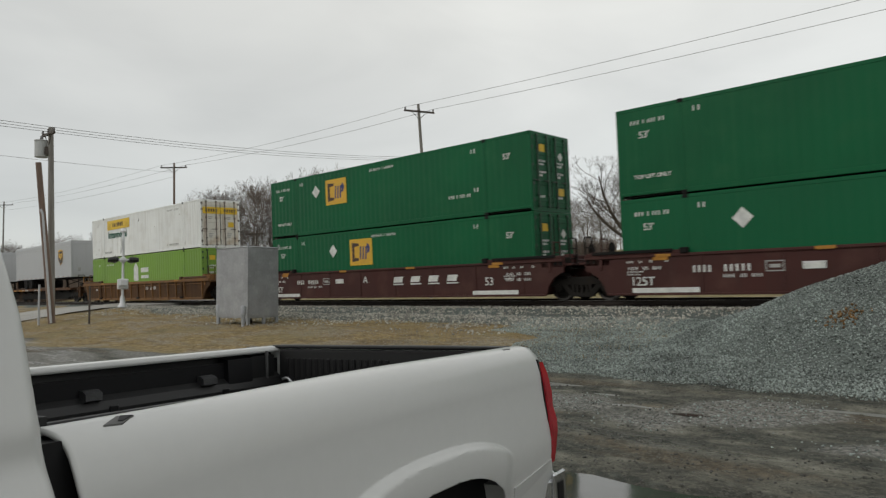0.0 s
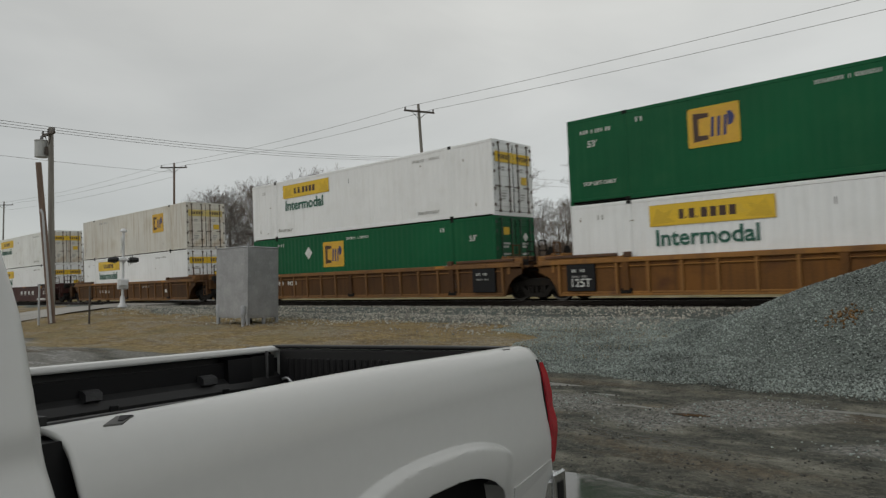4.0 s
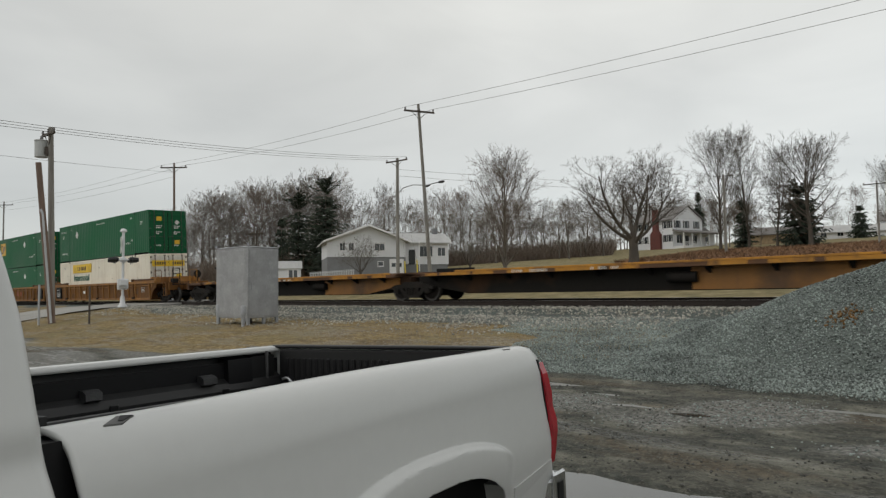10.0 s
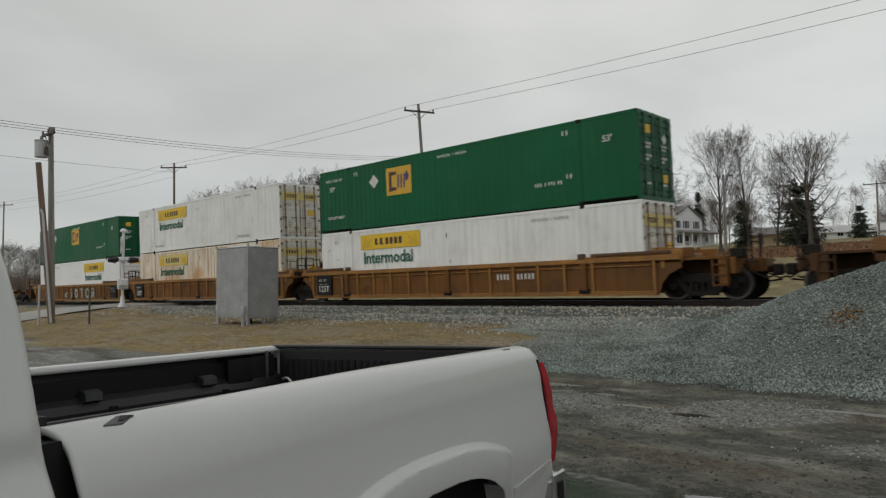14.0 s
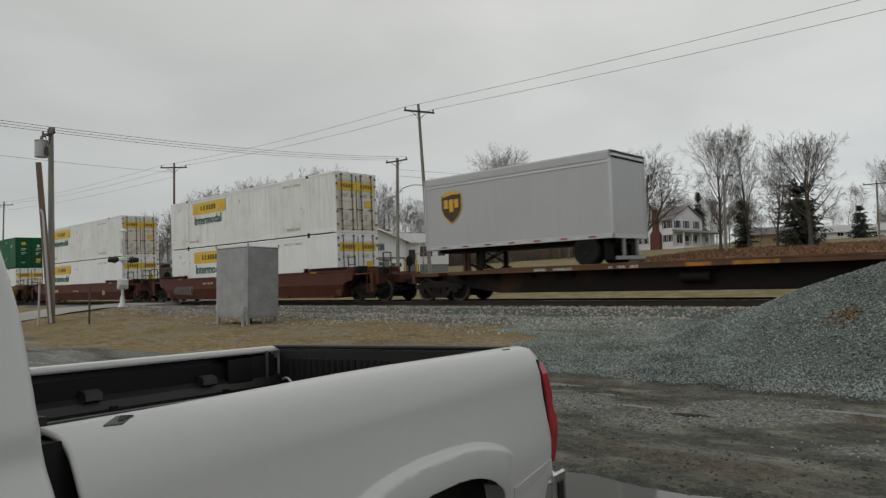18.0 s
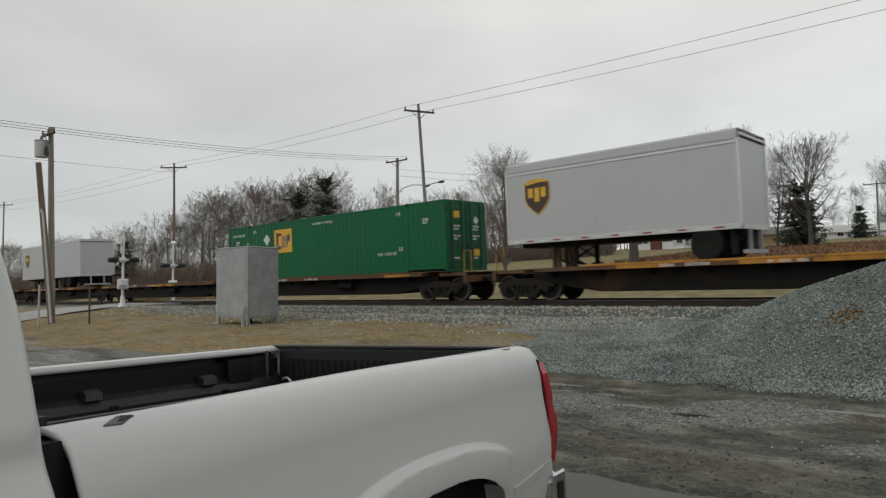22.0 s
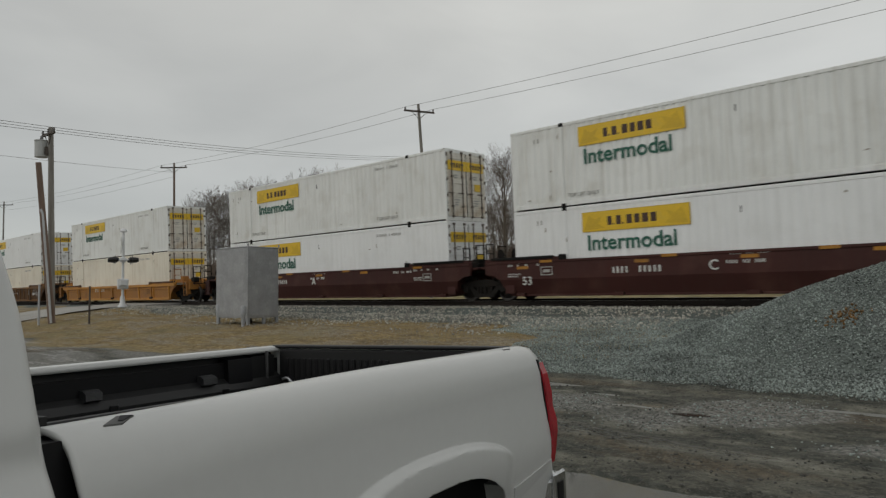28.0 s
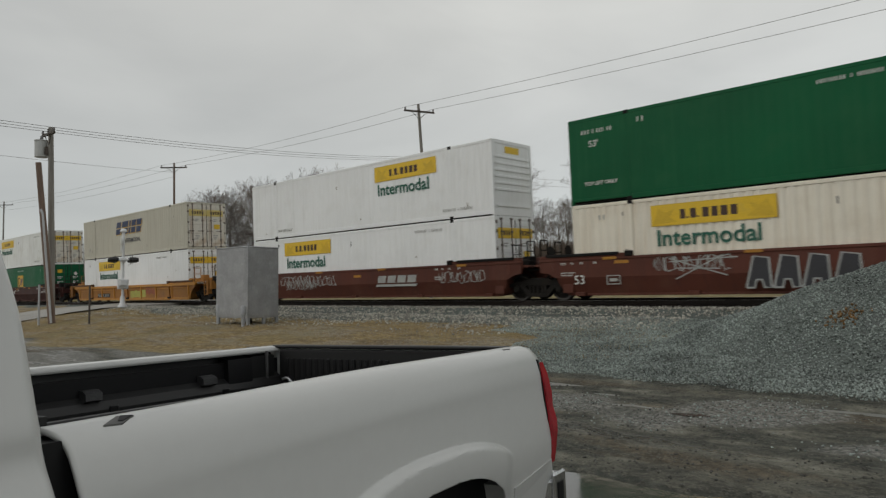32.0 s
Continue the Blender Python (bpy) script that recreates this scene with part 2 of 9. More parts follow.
M["insulator"] = material("grey_porcelain", (0.16, 0.15, 0.15), 0.3, vary=0.1, size=0.3)
M["can"] = material("pale_transformer_paint", (0.42, 0.43, 0.42), 0.5, vary=0.1, size=0.5, streak=(0.25, 0.23, 0.2), streak_amount=0.4)
M["wire"] = material("weathered_wire", (0.20, 0.20, 0.20), 0.6, vary=0.05)
M["conduit"] = material("pale_grey_conduit", (0.42, 0.43, 0.44), 0.5, vary=0.1, size=1)
M["galv"] = material("galvanised_sheet", (0.30, 0.305, 0.31), 0.5, metal=0.3, vary=0.16, size=0.6, grain=12, grain_amount=0.05, streak=(0.27, 0.275, 0.275), streak_amount=0.4, spots=(0.46, 0.47, 0.48), spot_amount=0.3, spot_size=1)
M["silver"] = material("silver_signal_paint", (0.64, 0.65, 0.66), 0.45, metal=0.2, vary=0.08, size=0.5)
M["lamp_black"] = material("black_lamp_hood", (0.018, 0.018, 0.018), 0.5, vary=0.1, size=0.3)
M["lens_red"] = material("dark_red_lens", (0.09, 0.008, 0.008), 0.15, vary=0.1, size=0.2)
M["siding"] = material("white_clapboard", (0.70, 0.71, 0.73), 0.6, vary=0.04, size=2, grain_amount=0.02)
M["roof_pale"] = material("pale_grey_shingles", (0.42, 0.42, 0.41), 0.85, vary=0.1, size=1, grain=8, grain_amount=0.1)
M["roof_dark"] = material("grey_brown_shingles", (0.17, 0.16, 0.15), 0.85, vary=0.15, size=1, grain=8, grain_amount=0.12)
M["block"] = material("grey_concrete_block", (0.20, 0.205, 0.21), 0.85, vary=0.1, size=1)
M["brick"] = material("red_brick", (0.125, 0.042, 0.034), 0.85, vary=0.2, size=0.4)
M["shutter"] = material("dark_shutter_paint", (0.025, 0.028, 0.03), 0.5, vary=0.1)
M["glass"] = material("dark_window_glass", (0.03, 0.035, 0.04), 0.08, vary=0.05, rough_vary=0.02, spec=0.8)
M["door_white"] = material("white_door_paint", (0.75, 0.75, 0.75), 0.5, vary=0.04)
M["bark"] = material("grey_brown_bark", (0.135, 0.117, 0.097), 0.9, vary=0.25, size=1.2, per_object=0.12, bump=0.3, bump_size=12)
M["dark_bark"] = material("dark_wet_bark", (0.080, 0.067, 0.054), 0.9, vary=0.25, size=1.2, bump=0.3, bump_size=12)
M["twig"] = material("fine_bare_twigs", (0.122, 0.109, 0.094), 0.9, vary=0.2, size=3, per_object=0.2)
M["twig_red"] = material("reddish_bare_twigs", (0.150, 0.116, 0.092), 0.9, vary=0.2, size=3, per_object=0.15)
M["needle"] = material("dark_conifer_needles", (0.026, 0.037, 0.022), 0.85, vary=0.3, size=1.5, island=0.3)
M["weed"] = material("dead_brown_weeds", (0.200, 0.112, 0.062), 0.9, vary=0.35, size=2, island=0.75)
M["weed_tan"] = material("dry_tan_grass_blades", (0.26, 0.185, 0.09), 0.9, vary=0.2, size=2, island=0.35)
M["yellow_guard"] = material("yellow_guy_guard", (0.65, 0.50, 0.02), 0.5, vary=0.06)
M["asphalt"] = material("grey_worn_asphalt", (0.30, 0.29, 0.265), 0.8, vary=0.15, size=2, grain=20, grain_amount=0.15)
M["bollard"] = material("grey_steel_post", (0.30, 0.31, 0.32), 0.5, metal=0.2, vary=0.1, size=0.3)
M["body"] = material("silver_white_car_paint", (0.545, 0.55, 0.535), 0.22, metal=0.0, vary=0.02, size=2, grain_amount=0.01, rough_vary=0.05, streak=(0.50, 0.50, 0.49), streak_amount=0.12, spec=0.5)
M["liner"] = material("black_bed_liner", (0.006, 0.0062, 0.0065), 0.5, vary=0.25, size=0.8, grain_amount=0.1, bump=0.05, bump_size=90, spec=0.45, rough_vary=0.1)
# Paler than the liner: light on the tie-down blocks, put into the colour.
M["liner_lit"] = material("lit_black_plastic", (0.032, 0.033, 0.034), 0.45, vary=0.3, size=0.1, bump=0.2, bump_size=60)
M["liner_edge"] = material("worn_grey_plastic_edge", (0.11, 0.11, 0.11), 0.5, vary=0.2, size=0.3)
M["trim_black"] = material("black_plastic_trim", (0.008, 0.008, 0.009), 0.45, vary=0.1, spec=0.3)
M["tail_red"] = material("red_tail_lamp", (0.36, 0.012, 0.022), 0.12, vary=0.08, size=0.2, rough_vary=0.03, spec=0.7)
M["clear_lens"] = material("clear_lamp_lens", (0.55, 0.45, 0.45), 0.1, vary=0.05, rough_vary=0.02)
M["pocket"] = material("shaded_grey_rail_hole", (0.11, 0.11, 0.105), 0.6, vary=0.2, size=0.1)
M["chrome"] = material("scuffed_chrome", (0.60, 0.61, 0.62), 0.22, metal=1.0, vary=0.05, rough_vary=0.08)
M["auto_glass"] = material("tinted_car_glass", (0.015, 0.018, 0.02), 0.05, vary=0.02, rough_vary=0.01, spec=0.8)
M["sign_tan"] = material("weathered_wood_sign", (0.30, 0.22, 0.13), 0.8, vary=0.2, size=0.4)
M["graf_pale"] = material("pale_spray_paint", (0.33, 0.335, 0.32), 0.6, vary=0.15, size=0.4)
M["graf_teal"] = material("pale_teal_spray_paint", (0.28, 0.42, 0.42), 0.6, vary=0.2, size=0.4)
M["graf_dark"] = material("black_spray_paint", (0.03, 0.03, 0.035), 0.6, vary=0.2, size=0.4)
M["graf_pink"] = material("faded_red_spray_paint", (0.26, 0.075, 0.035), 0.65, vary=0.3, size=0.5)
M["graf_lime"] = material("yellow_green_spray_paint", (0.34, 0.33, 0.07), 0.6, vary=0.2, size=0.4)


def wet_ground():
    """Mud, gravel and dry grass from the cover painted on the ground's corners: red grass, green gravel, blue wet mud."""
    m = bpy.data.materials.new("muddy_yard_and_dry_grass")
    m.use_nodes = True
    N, Lk = m.node_tree.nodes, m.node_tree.links
    bs = N["Principled BSDF"]
    bs.inputs["Specular IOR Level"].default_value = 0.3
    co = N.new("ShaderNodeTexCoord")
    at = N.new("ShaderNodeAttribute")
    at.attribute_name = "cover"
    sp = N.new("ShaderNodeSeparateColor")
    Lk.new(at.outputs["Color"], sp.inputs[0])

    def tex(scale, detail=6.0, rough=0.6):
        n = N.new("ShaderNodeTexNoise")
        n.inputs["Scale"].default_value, n.inputs["Detail"].default_value, n.inputs["Roughness"].default_value = scale, detail, rough
        Lk.new(co.outputs["Object"], n.inputs["Vector"])
        return n.outputs[0]

    def ramp(value, stops):
        n = N.new("ShaderNodeValToRGB")
        e = n.color_ramp.elements
        e[0].position, e[0].color = stops[0][0], (*stops[0][1], 1)
        e[1].position, e[1].color = stops[-1][0], (*stops[-1][1], 1)
        for p, c in stops[1:-1]:
            q = e.new(p)
            q.color = (*c, 1)
        Lk.new(value, n.inputs[0])
        return n.outputs[0]

    def mix(fac, a, b, kind="RGBA"):
        n = N.new("ShaderNodeMix")
        n.data_type = kind
        Lk.new(fac, n.inputs["Factor"])
        for key, v in (("A", a), ("B", b)):
            sock = [s for s in n.inputs if s.name == key and s.type == ("RGBA" if kind == "RGBA" else "VALUE")][0]
            if isinstance(v, (int, float)):
                sock.default_value = v
            else:
                Lk.new(v, sock)
        return [s for s in n.outputs if s.type == ("RGBA" if kind == "RGBA" else "VALUE")][0]

    def edge(mask, amount, scale):
        """Break the soft edge of a mask by noise."""
        a = N.new("ShaderNodeMath")
        a.operation = "MULTIPLY_ADD"
        Lk.new(tex(scale), a.inputs[0])
        a.inputs[1].default_value = amount
        Lk.new(mask, a.inputs[2])
        r = N.new("ShaderNodeMapRange")
        r.inputs["From Min"].default_value, r.inputs["From Max"].default_value = 0.35 + amount / 2, 0.65 + amount / 2
        Lk.new(a.outputs[0], r.inputs["Value"])
        return r.outputs[0]

    mud = ramp(tex(1.7, 8.0, 0.7), ((0.36, (0.024, 0.025, 0.020)), (0.45, (0.066, 0.066, 0.053)), (0.55, (0.130, 0.127, 0.101)), (0.66, (0.235, 0.230, 0.188))))
    st = N.new("ShaderNodeMapping")
    st.inputs["Scale"].default_value = (0.22, 1.0, 1.0)
    st.inputs["Rotation"].default_value = (0, 0, 0.12)
    Lk.new(co.outputs["Object"], st.inputs["Vector"])

    def rut(scale, detail=5.0):
        n = N.new("ShaderNodeTexNoise")
        n.inputs["Scale"].default_value, n.inputs["Detail"].default_value = scale, detail
        Lk.new(st.outputs[0], n.inputs["Vector"])
        return n.outputs[0]

    mud = mix(ramp(rut(2.2, 8.0), ((0.44, (0, 0, 0)), (0.54, (0.85, 0.85, 0.85)))), mud, ramp(tex(5.0, 8.0, 0.7), ((0.36, (0.009, 0.011, 0.009)), (0.50, (0.034, 0.038, 0.031)), (0.64, (0.088, 0.094, 0.078)))))
    mud = mix(ramp(rut(0.9, 8.0), ((0.52, (0, 0, 0)), (0.61, (0.5, 0.5, 0.5)))), mud, ramp(tex(7.0, 8.0, 0.7), ((0.36, (0.048, 0.034, 0.020)), (0.5, (0.128, 0.093, 0.056)), (0.64, (0.245, 0.187, 0.122)))))
    mud = mix(ramp(tex(11.0, 8.0, 0.7), ((0.46, (0, 0, 0)), (0.60, (0.7, 0.7, 0.7)))), mud, ramp(tex(38.0), ((0.38, (0.013, 0.014, 0.011)), (0.62, (0.20, 0.19, 0.15)))))
    # trodden gravel between mud and heap; on the left lot its pale tone paints reflected sky
    mud = mix(ramp(at.outputs["Alpha"], ((0.25, (0, 0, 0)), (0.75, (0.8, 0.8, 0.8)))), mud, ramp(tex(16.0, 8.0, 0.7), ((0.36, (0.045, 0.046, 0.041)), (0.5, (0.17, 0.168, 0.152)), (0.64, (0.36, 0.35, 0.32)))))
    sg_ = N.new("ShaderNodeMapping")
    sg_.inputs["Scale"].default_value = (0.35, 1.0, 1.0)
    Lk.new(co.outputs["Object"], sg_.inputs["Vector"])

    def strip(scale):
        n = N.new("ShaderNodeTexNoise")
        n.inputs["Scale"].default_value, n.inputs["Detail"].default_value, n.inputs["Roughness"].default_value = scale, 8.0, 0.65
        Lk.new(sg_.outputs[0], n.inputs["Vector"])
        return n.outputs[0]

    grass = ramp(tex(6.0, 8.0, 0.7), ((0.32, (0.090, 0.058, 0.024)), (0.5, (0.225, 0.165, 0.070)), (0.68, (0.375, 0.292, 0.150))))
    grass = mix(ramp(strip(1.0), ((0.48, (0, 0, 0)), (0.57, (0.8, 0.8, 0.8)))), grass, ramp(tex(9.0, 8.0, 0.7), ((0.34, (0.115, 0.095, 0.065)), (0.5, (0.225, 0.195, 0.14)), (0.66, (0.40, 0.36, 0.285)))))
    grass = mix(ramp(strip(1.9), ((0.53, (0, 0, 0)), (0.63, (0.8, 0.8, 0.8)))), grass, ramp(tex(4.0), ((0.3, (0.065, 0.044, 0.022)), (0.7, (0.16, 0.112, 0.058)))))
    grass = mix(ramp(tex(0.35), ((0.50, (0, 0, 0)), (0.62, (0.5, 0.5, 0.5)))), grass, ramp(tex(3.0), ((0.3, (0.135, 0.12, 0.055)), (0.7, (0.23, 0.20, 0.11)))))
    lawn = ramp(tex(0.9, 8.0, 0.65), ((0.32, (0.115, 0.098, 0.042)), (0.5, (0.195, 0.160, 0.072)), (0.68, (0.29, 0.235, 0.125))))
    grass = mix(at.outputs["Alpha"], grass, lawn)
    gravel = ramp(tex(24.0), ((0.34, (0.045, 0.053, 0.047)), (0.50, (0.128, 0.146, 0.131)), (0.66, (0.25, 0.275, 0.25))))
    lit = ramp(tex(0.8), ((0.40, (0.72, 0.72, 0.72)), (0.60, (1.0, 1.0, 1.0))))
    mm = N.new("ShaderNodeMix")
    mm.data_type, mm.blend_type = "RGBA", "MULTIPLY"
    mm.inputs["Factor"].default_value = 1.0
    Lk.new(gravel, [s for s in mm.inputs if s.name == "A" and s.type == "RGBA"][0])
    Lk.new(lit, [s for s in mm.inputs if s.name == "B" and s.type == "RGBA"][0])
    gravel = [s for s in mm.outputs if s.type == "RGBA"][0]
    fg, fr, fw_ = edge(sp.outputs["Red"], 0.5, 2.2), edge(sp.outputs["Green"], 0.6, 1.7), edge(sp.outputs["Blue"], 0.7, 1.1)
    col = mix(fr, mix(fg, mud, grass), gravel)
    Lk.new(col, bs.inputs["Base Color"])
    damp = N.new("ShaderNodeMapRange")
    for key, v in (("From Min", 0.50), ("From Max", 0.60), ("To Min", 0.80), ("To Max", 0.22)):
        damp.inputs[key].default_value = v
    Lk.new(rut(1.7), damp.inputs["Value"])
    wetr = mix(fw_, 0.85, damp.outputs[0], "FLOAT")
    rough = mix(fr, wetr, 0.85, "FLOAT")
    Lk.new(rough, bs.inputs["Roughness"])
    bn = N.new("ShaderNodeBump")
    bn.inputs["Strength"].default_value, bn.inputs["Distance"].default_value = 1.0, 0.07
    ad = N.new("ShaderNodeMath")
    ad.operation = "ADD"
    Lk.new(tex(3.0), ad.inputs[0])
    Lk.new(mix(fr, tex(9.0), tex(24.0), "FLOAT"), ad.inputs[1])
    Lk.new(ad.outputs[0], bn.inputs["Height"])
    Lk.new(bn.outputs[0], bs.inputs["Normal"])
    return m


M["ground"] = wet_ground()
# Pale base colour stands for the sky mirrored in wet mud.
M["wet_glint"] = material("pale_wet_mud_glint", (0.185, 0.185, 0.17), 0.40, vary=0.3, size=0.3, grain=20, grain_amount=0.15, rough_vary=0.15, bump=0.3, bump_size=12)
M["water"] = material("muddy_puddle_water", (0.055, 0.054, 0.046), 0.07, vary=0.1, size=0.6, rough_vary=0.04, spec=0.8, bump=0.04, bump_size=9)


# ================= building =================
class Geo:
    """Gathers the corners and faces of one mesh."""

    def __init__(self):
        self.v, self.f, self.i = [], [], []
        self.slot = 0

    def add(self, verts, faces):
        n = len(self.v)
        self.v += [tuple(p) for p in verts]
        self.f += [tuple(n + k for k in q) for q in faces]
        self.i += [self.slot] * len(faces)
        return self

    def box(self, x0, x1, y0, y1, z0, z1, c=0.0):
        """A box; c > 0 chamfers its long edges by c."""
        if c > 0:
            c = min(c, (x1 - x0) * 0.45, (y1 - y0) * 0.45, (z1 - z0) * 0.45)
            vs, idx = [], {}
            for sx in (0, 1):
                for sy in (0, 1):
                    for sz in (0, 1):
                        X, Y, Z = (x0, x1)[sx], (y0, y1)[sy], (z0, z1)[sz]
                        dx, dy, dz = (c, -c)[sx], (c, -c)[sy], (c, -c)[sz]
                        for ax, p in enumerate(((X, Y + dy, Z + dz), (X + dx, Y, Z + dz), (X + dx, Y + dy, Z))):
                            idx[sx, sy, sz, ax] = len(vs)
                            vs.append(p)
            g = lambda a, b, d, ax: idx[a, b, d, ax]
            fs = [(g(0, 0, 0, 0), g(0, 0, 1, 0), g(0, 1, 1, 0), g(0, 1, 0, 0)), (g(1, 0, 0, 0), g(1, 1, 0, 0), g(1, 1, 1, 0), g(1, 0, 1, 0)),
                  (g(0, 0, 0, 1), g(1, 0, 0, 1), g(1, 0, 1, 1), g(0, 0, 1, 1)), (g(0, 1, 0, 1), g(0, 1, 1, 1), g(1, 1, 1, 1), g(1, 1, 0, 1)),
                  (g(0, 0, 0, 2), g(0, 1, 0, 2), g(1, 1, 0, 2), g(1, 0, 0, 2)), (g(0, 0, 1, 2), g(1, 0, 1, 2), g(1, 1, 1, 2), g(0, 1, 1, 2))]
            for a in (0, 1):
                for b in (0, 1):
                    fs += [(g(a, b, 0, 0), g(a, b, 1, 0), g(a, b, 1, 1), g(a, b, 0, 1)), (g(a, 0, b, 0), g(a, 1, b, 0), g(a, 1, b, 2), g(a, 0, b, 2)),
                           (g(0, a, b, 1), g(1, a, b, 1), g(1, a, b, 2), g(0, a, b, 2))]
                    for d in (0, 1):
                        fs.append((g(a, b, d, 0), g(a, b, d, 1), g(a, b, d, 2)))
            return self.add(vs, fs)
        return self.add([(x0, y0, z0), (x1, y0, z0), (x1, y1, z0), (x0, y1, z0), (x0, y0, z1), (x1, y0, z1), (x1, y1, z1), (x0, y1, z1)],
                        [(0, 3, 2, 1), (4, 5, 6, 7), (0, 1, 5, 4), (1, 2, 6, 5), (2, 3, 7, 6), (3, 0, 4, 7)])

    def tube(self, pts, radii, n=8, caps=True):
        """A tube along points with a radius at each."""
        pts = [Vector(p) for p in pts]
        rings = []
        side = None
        base = len(self.v)
        for k, p in enumerate(pts):
            d = (pts[min(k + 1, len(pts) - 1)] - pts[max(k - 1, 0)]).normalized()
            if side is None:
                side = d.orthogonal().normalized()
            side = (side - d * side.dot(d)).normalized()
            up = d.cross(side)
            r = radii if isinstance(radii, (int, float)) else radii[k]
            self.v += [tuple(p + (side * math.cos(2 * math.pi * j / n) + up * math.sin(2 * math.pi * j / n)) * r) for j in range(n)]
        for k in range(len(pts) - 1):
            for j in range(n):
                a, b = base + k * n + j, base + k * n + (j + 1) % n
                self.f.append((a, b, b + n, a + n))
                self.i.append(self.slot)
        if caps:
            self.f += [tuple(base + j for j in reversed(range(n))), tuple(base + (len(pts) - 1) * n + j for j in range(n))]
            self.i += [self.slot] * 2
        return self

    def prism(self, outline, axis, a, b):
        """An outline of two coordinates drawn out along an axis from a to b."""
        put = {"x": lambda p, t: (t, p[0], p[1]), "y": lambda p, t: (p[0], t, p[1]), "z": lambda p, t: (p[0], p[1], t)}[axis]
        n = len(outline)
        vs = [put(p, a) for p in outline] + [put(p, b) for p in outline]
        fs = [tuple(range(n)), tuple(reversed(range(n, 2 * n)))] + [(j, j + n, (j + 1) % n + n, (j + 1) % n) for j in range(n)]
        return self.add(vs, fs)

    def lathe(self, profile, axis_point, axis="y", n=24):
        """Turn a profile of (radius, along) round an axis through a point."""
        base = len(self.v)
        for r, t in profile:
            for j in range(n):
                c, s = math.cos(2 * math.pi * j / n) * r, math.sin(2 * math.pi * j / n) * r
                o = {"y": (c, t, s), "x": (t, c, s), "z": (c, s, t)}[axis]
                self.v.append(tuple(axis_point[k] + o[k] for k in range(3)))
        for k in range(len(profile) - 1):
            for j in range(n):
                a, b = base + k * n + j, base + k * n + (j + 1) % n
                self.f.append((a, b, b + n, a + n))
                self.i.append(self.slot)
        self.f += [tuple(base + j for j in range(n)), tuple(base + (len(profile) - 1) * n + j for j in reversed(range(n)))]
        self.i += [self.slot] * 2
        return self

    def mesh(self, name, mats, smooth=False):
        me = bpy.data.meshes.new(name)
        me.from_pydata(self.v, [], self.f)
        for m in mats if isinstance(mats, (list, tuple)) else [mats]:
            me.materials.append(m)
        if isinstance(mats, (list, tuple)) and len(mats) > 1:
            me.polygons.foreach_set("material_index", self.i)
        bm = bmesh.new()
        bm.from_mesh(me)
        bmesh.ops.recalc_face_normals(bm, faces=bm.faces)
        bm.to_mesh(me)
        bm.free()
        if smooth:
            me.polygons.foreach_set("use_smooth", [True] * len(me.polygons))
            me.set_sharp_from_angle(angle=radians(38))
        me.update()
        return me


CACHE = {}


def cached(key, make):
    if key not in CACHE:
        CACHE[key] = make()
    return CACHE[key]


def part(name, geo, mat, parent, label="", at=None, smooth=False, kind=""):
    """One mesh object under a thing or a part. geo: a Geo or a mesh that is shared."""
    me = geo.mesh(name, mat, smooth) if isinstance(geo, Geo) else geo
    ob = new(name, me)
    ob.parent = parent
    if at is not None:
        ob.matrix_basis = at if isinstance(at, Matrix) else Matrix.Translation(at)
    if not kind and name in ("stencil", "band_mark", "notice_text"):
        kind = "stuff"
    return tagged(ob, label, "", "", kind)


def thing(name, label, category, group="", m=None, geo=None, mat=None, smooth=False, kind=""):
    ob = new(name, geo.mesh(name, mat, smooth) if isinstance(geo, Geo) else geo)
    if m is not None:
        ob.matrix_basis = m
    return tagged(ob, label, category, group, kind)


def lettering(text, size, mat):
    """Flat raised letters as a mesh in x and z, facing -y, starting at the origin."""
    def make():
        cu = bpy.data.curves.new("letters", "FONT")
        cu.body, cu.size, cu.extrude, cu.resolution_u, cu.offset = text, size, 0.004, 3, 0.014 if size > 0.6 else 0.004
        ob = bpy.data.objects.new("letters", cu)
        scene.collection.objects.link(ob)
        me = bpy.data.meshes.new_from_object(ob.evaluated_get(bpy.context.evaluated_depsgraph_get()))
        bpy.data.objects.remove(ob)
        me.transform(Matrix.Rotation(radians(90), 4, "X"))
        me.materials.clear()
        me.materials.append(mat)
        return me
    return cached(("letters", text, size, mat.name), make)
# ================= the ground =================
def smooth(a, b, x):
    u = min(1.0, max(0.0, (x - a) / (b - a)))
    return u * u * (3 - 2 * u)


def wave(x, y, k, seed=0.0):
    return noise.noise((x * k + seed, y * k - seed, seed * 1.7))


def pile_height(x, y):
    """Height of the heap of crushed stone beside the track."""
    return 3.31 - math.hypot((x - 1.5) * 0.355, (y - 14.8) * (0.92 if y < 14.8 else 0.85)) + 0.10 * wave(x, y, 0.7, 4.0)


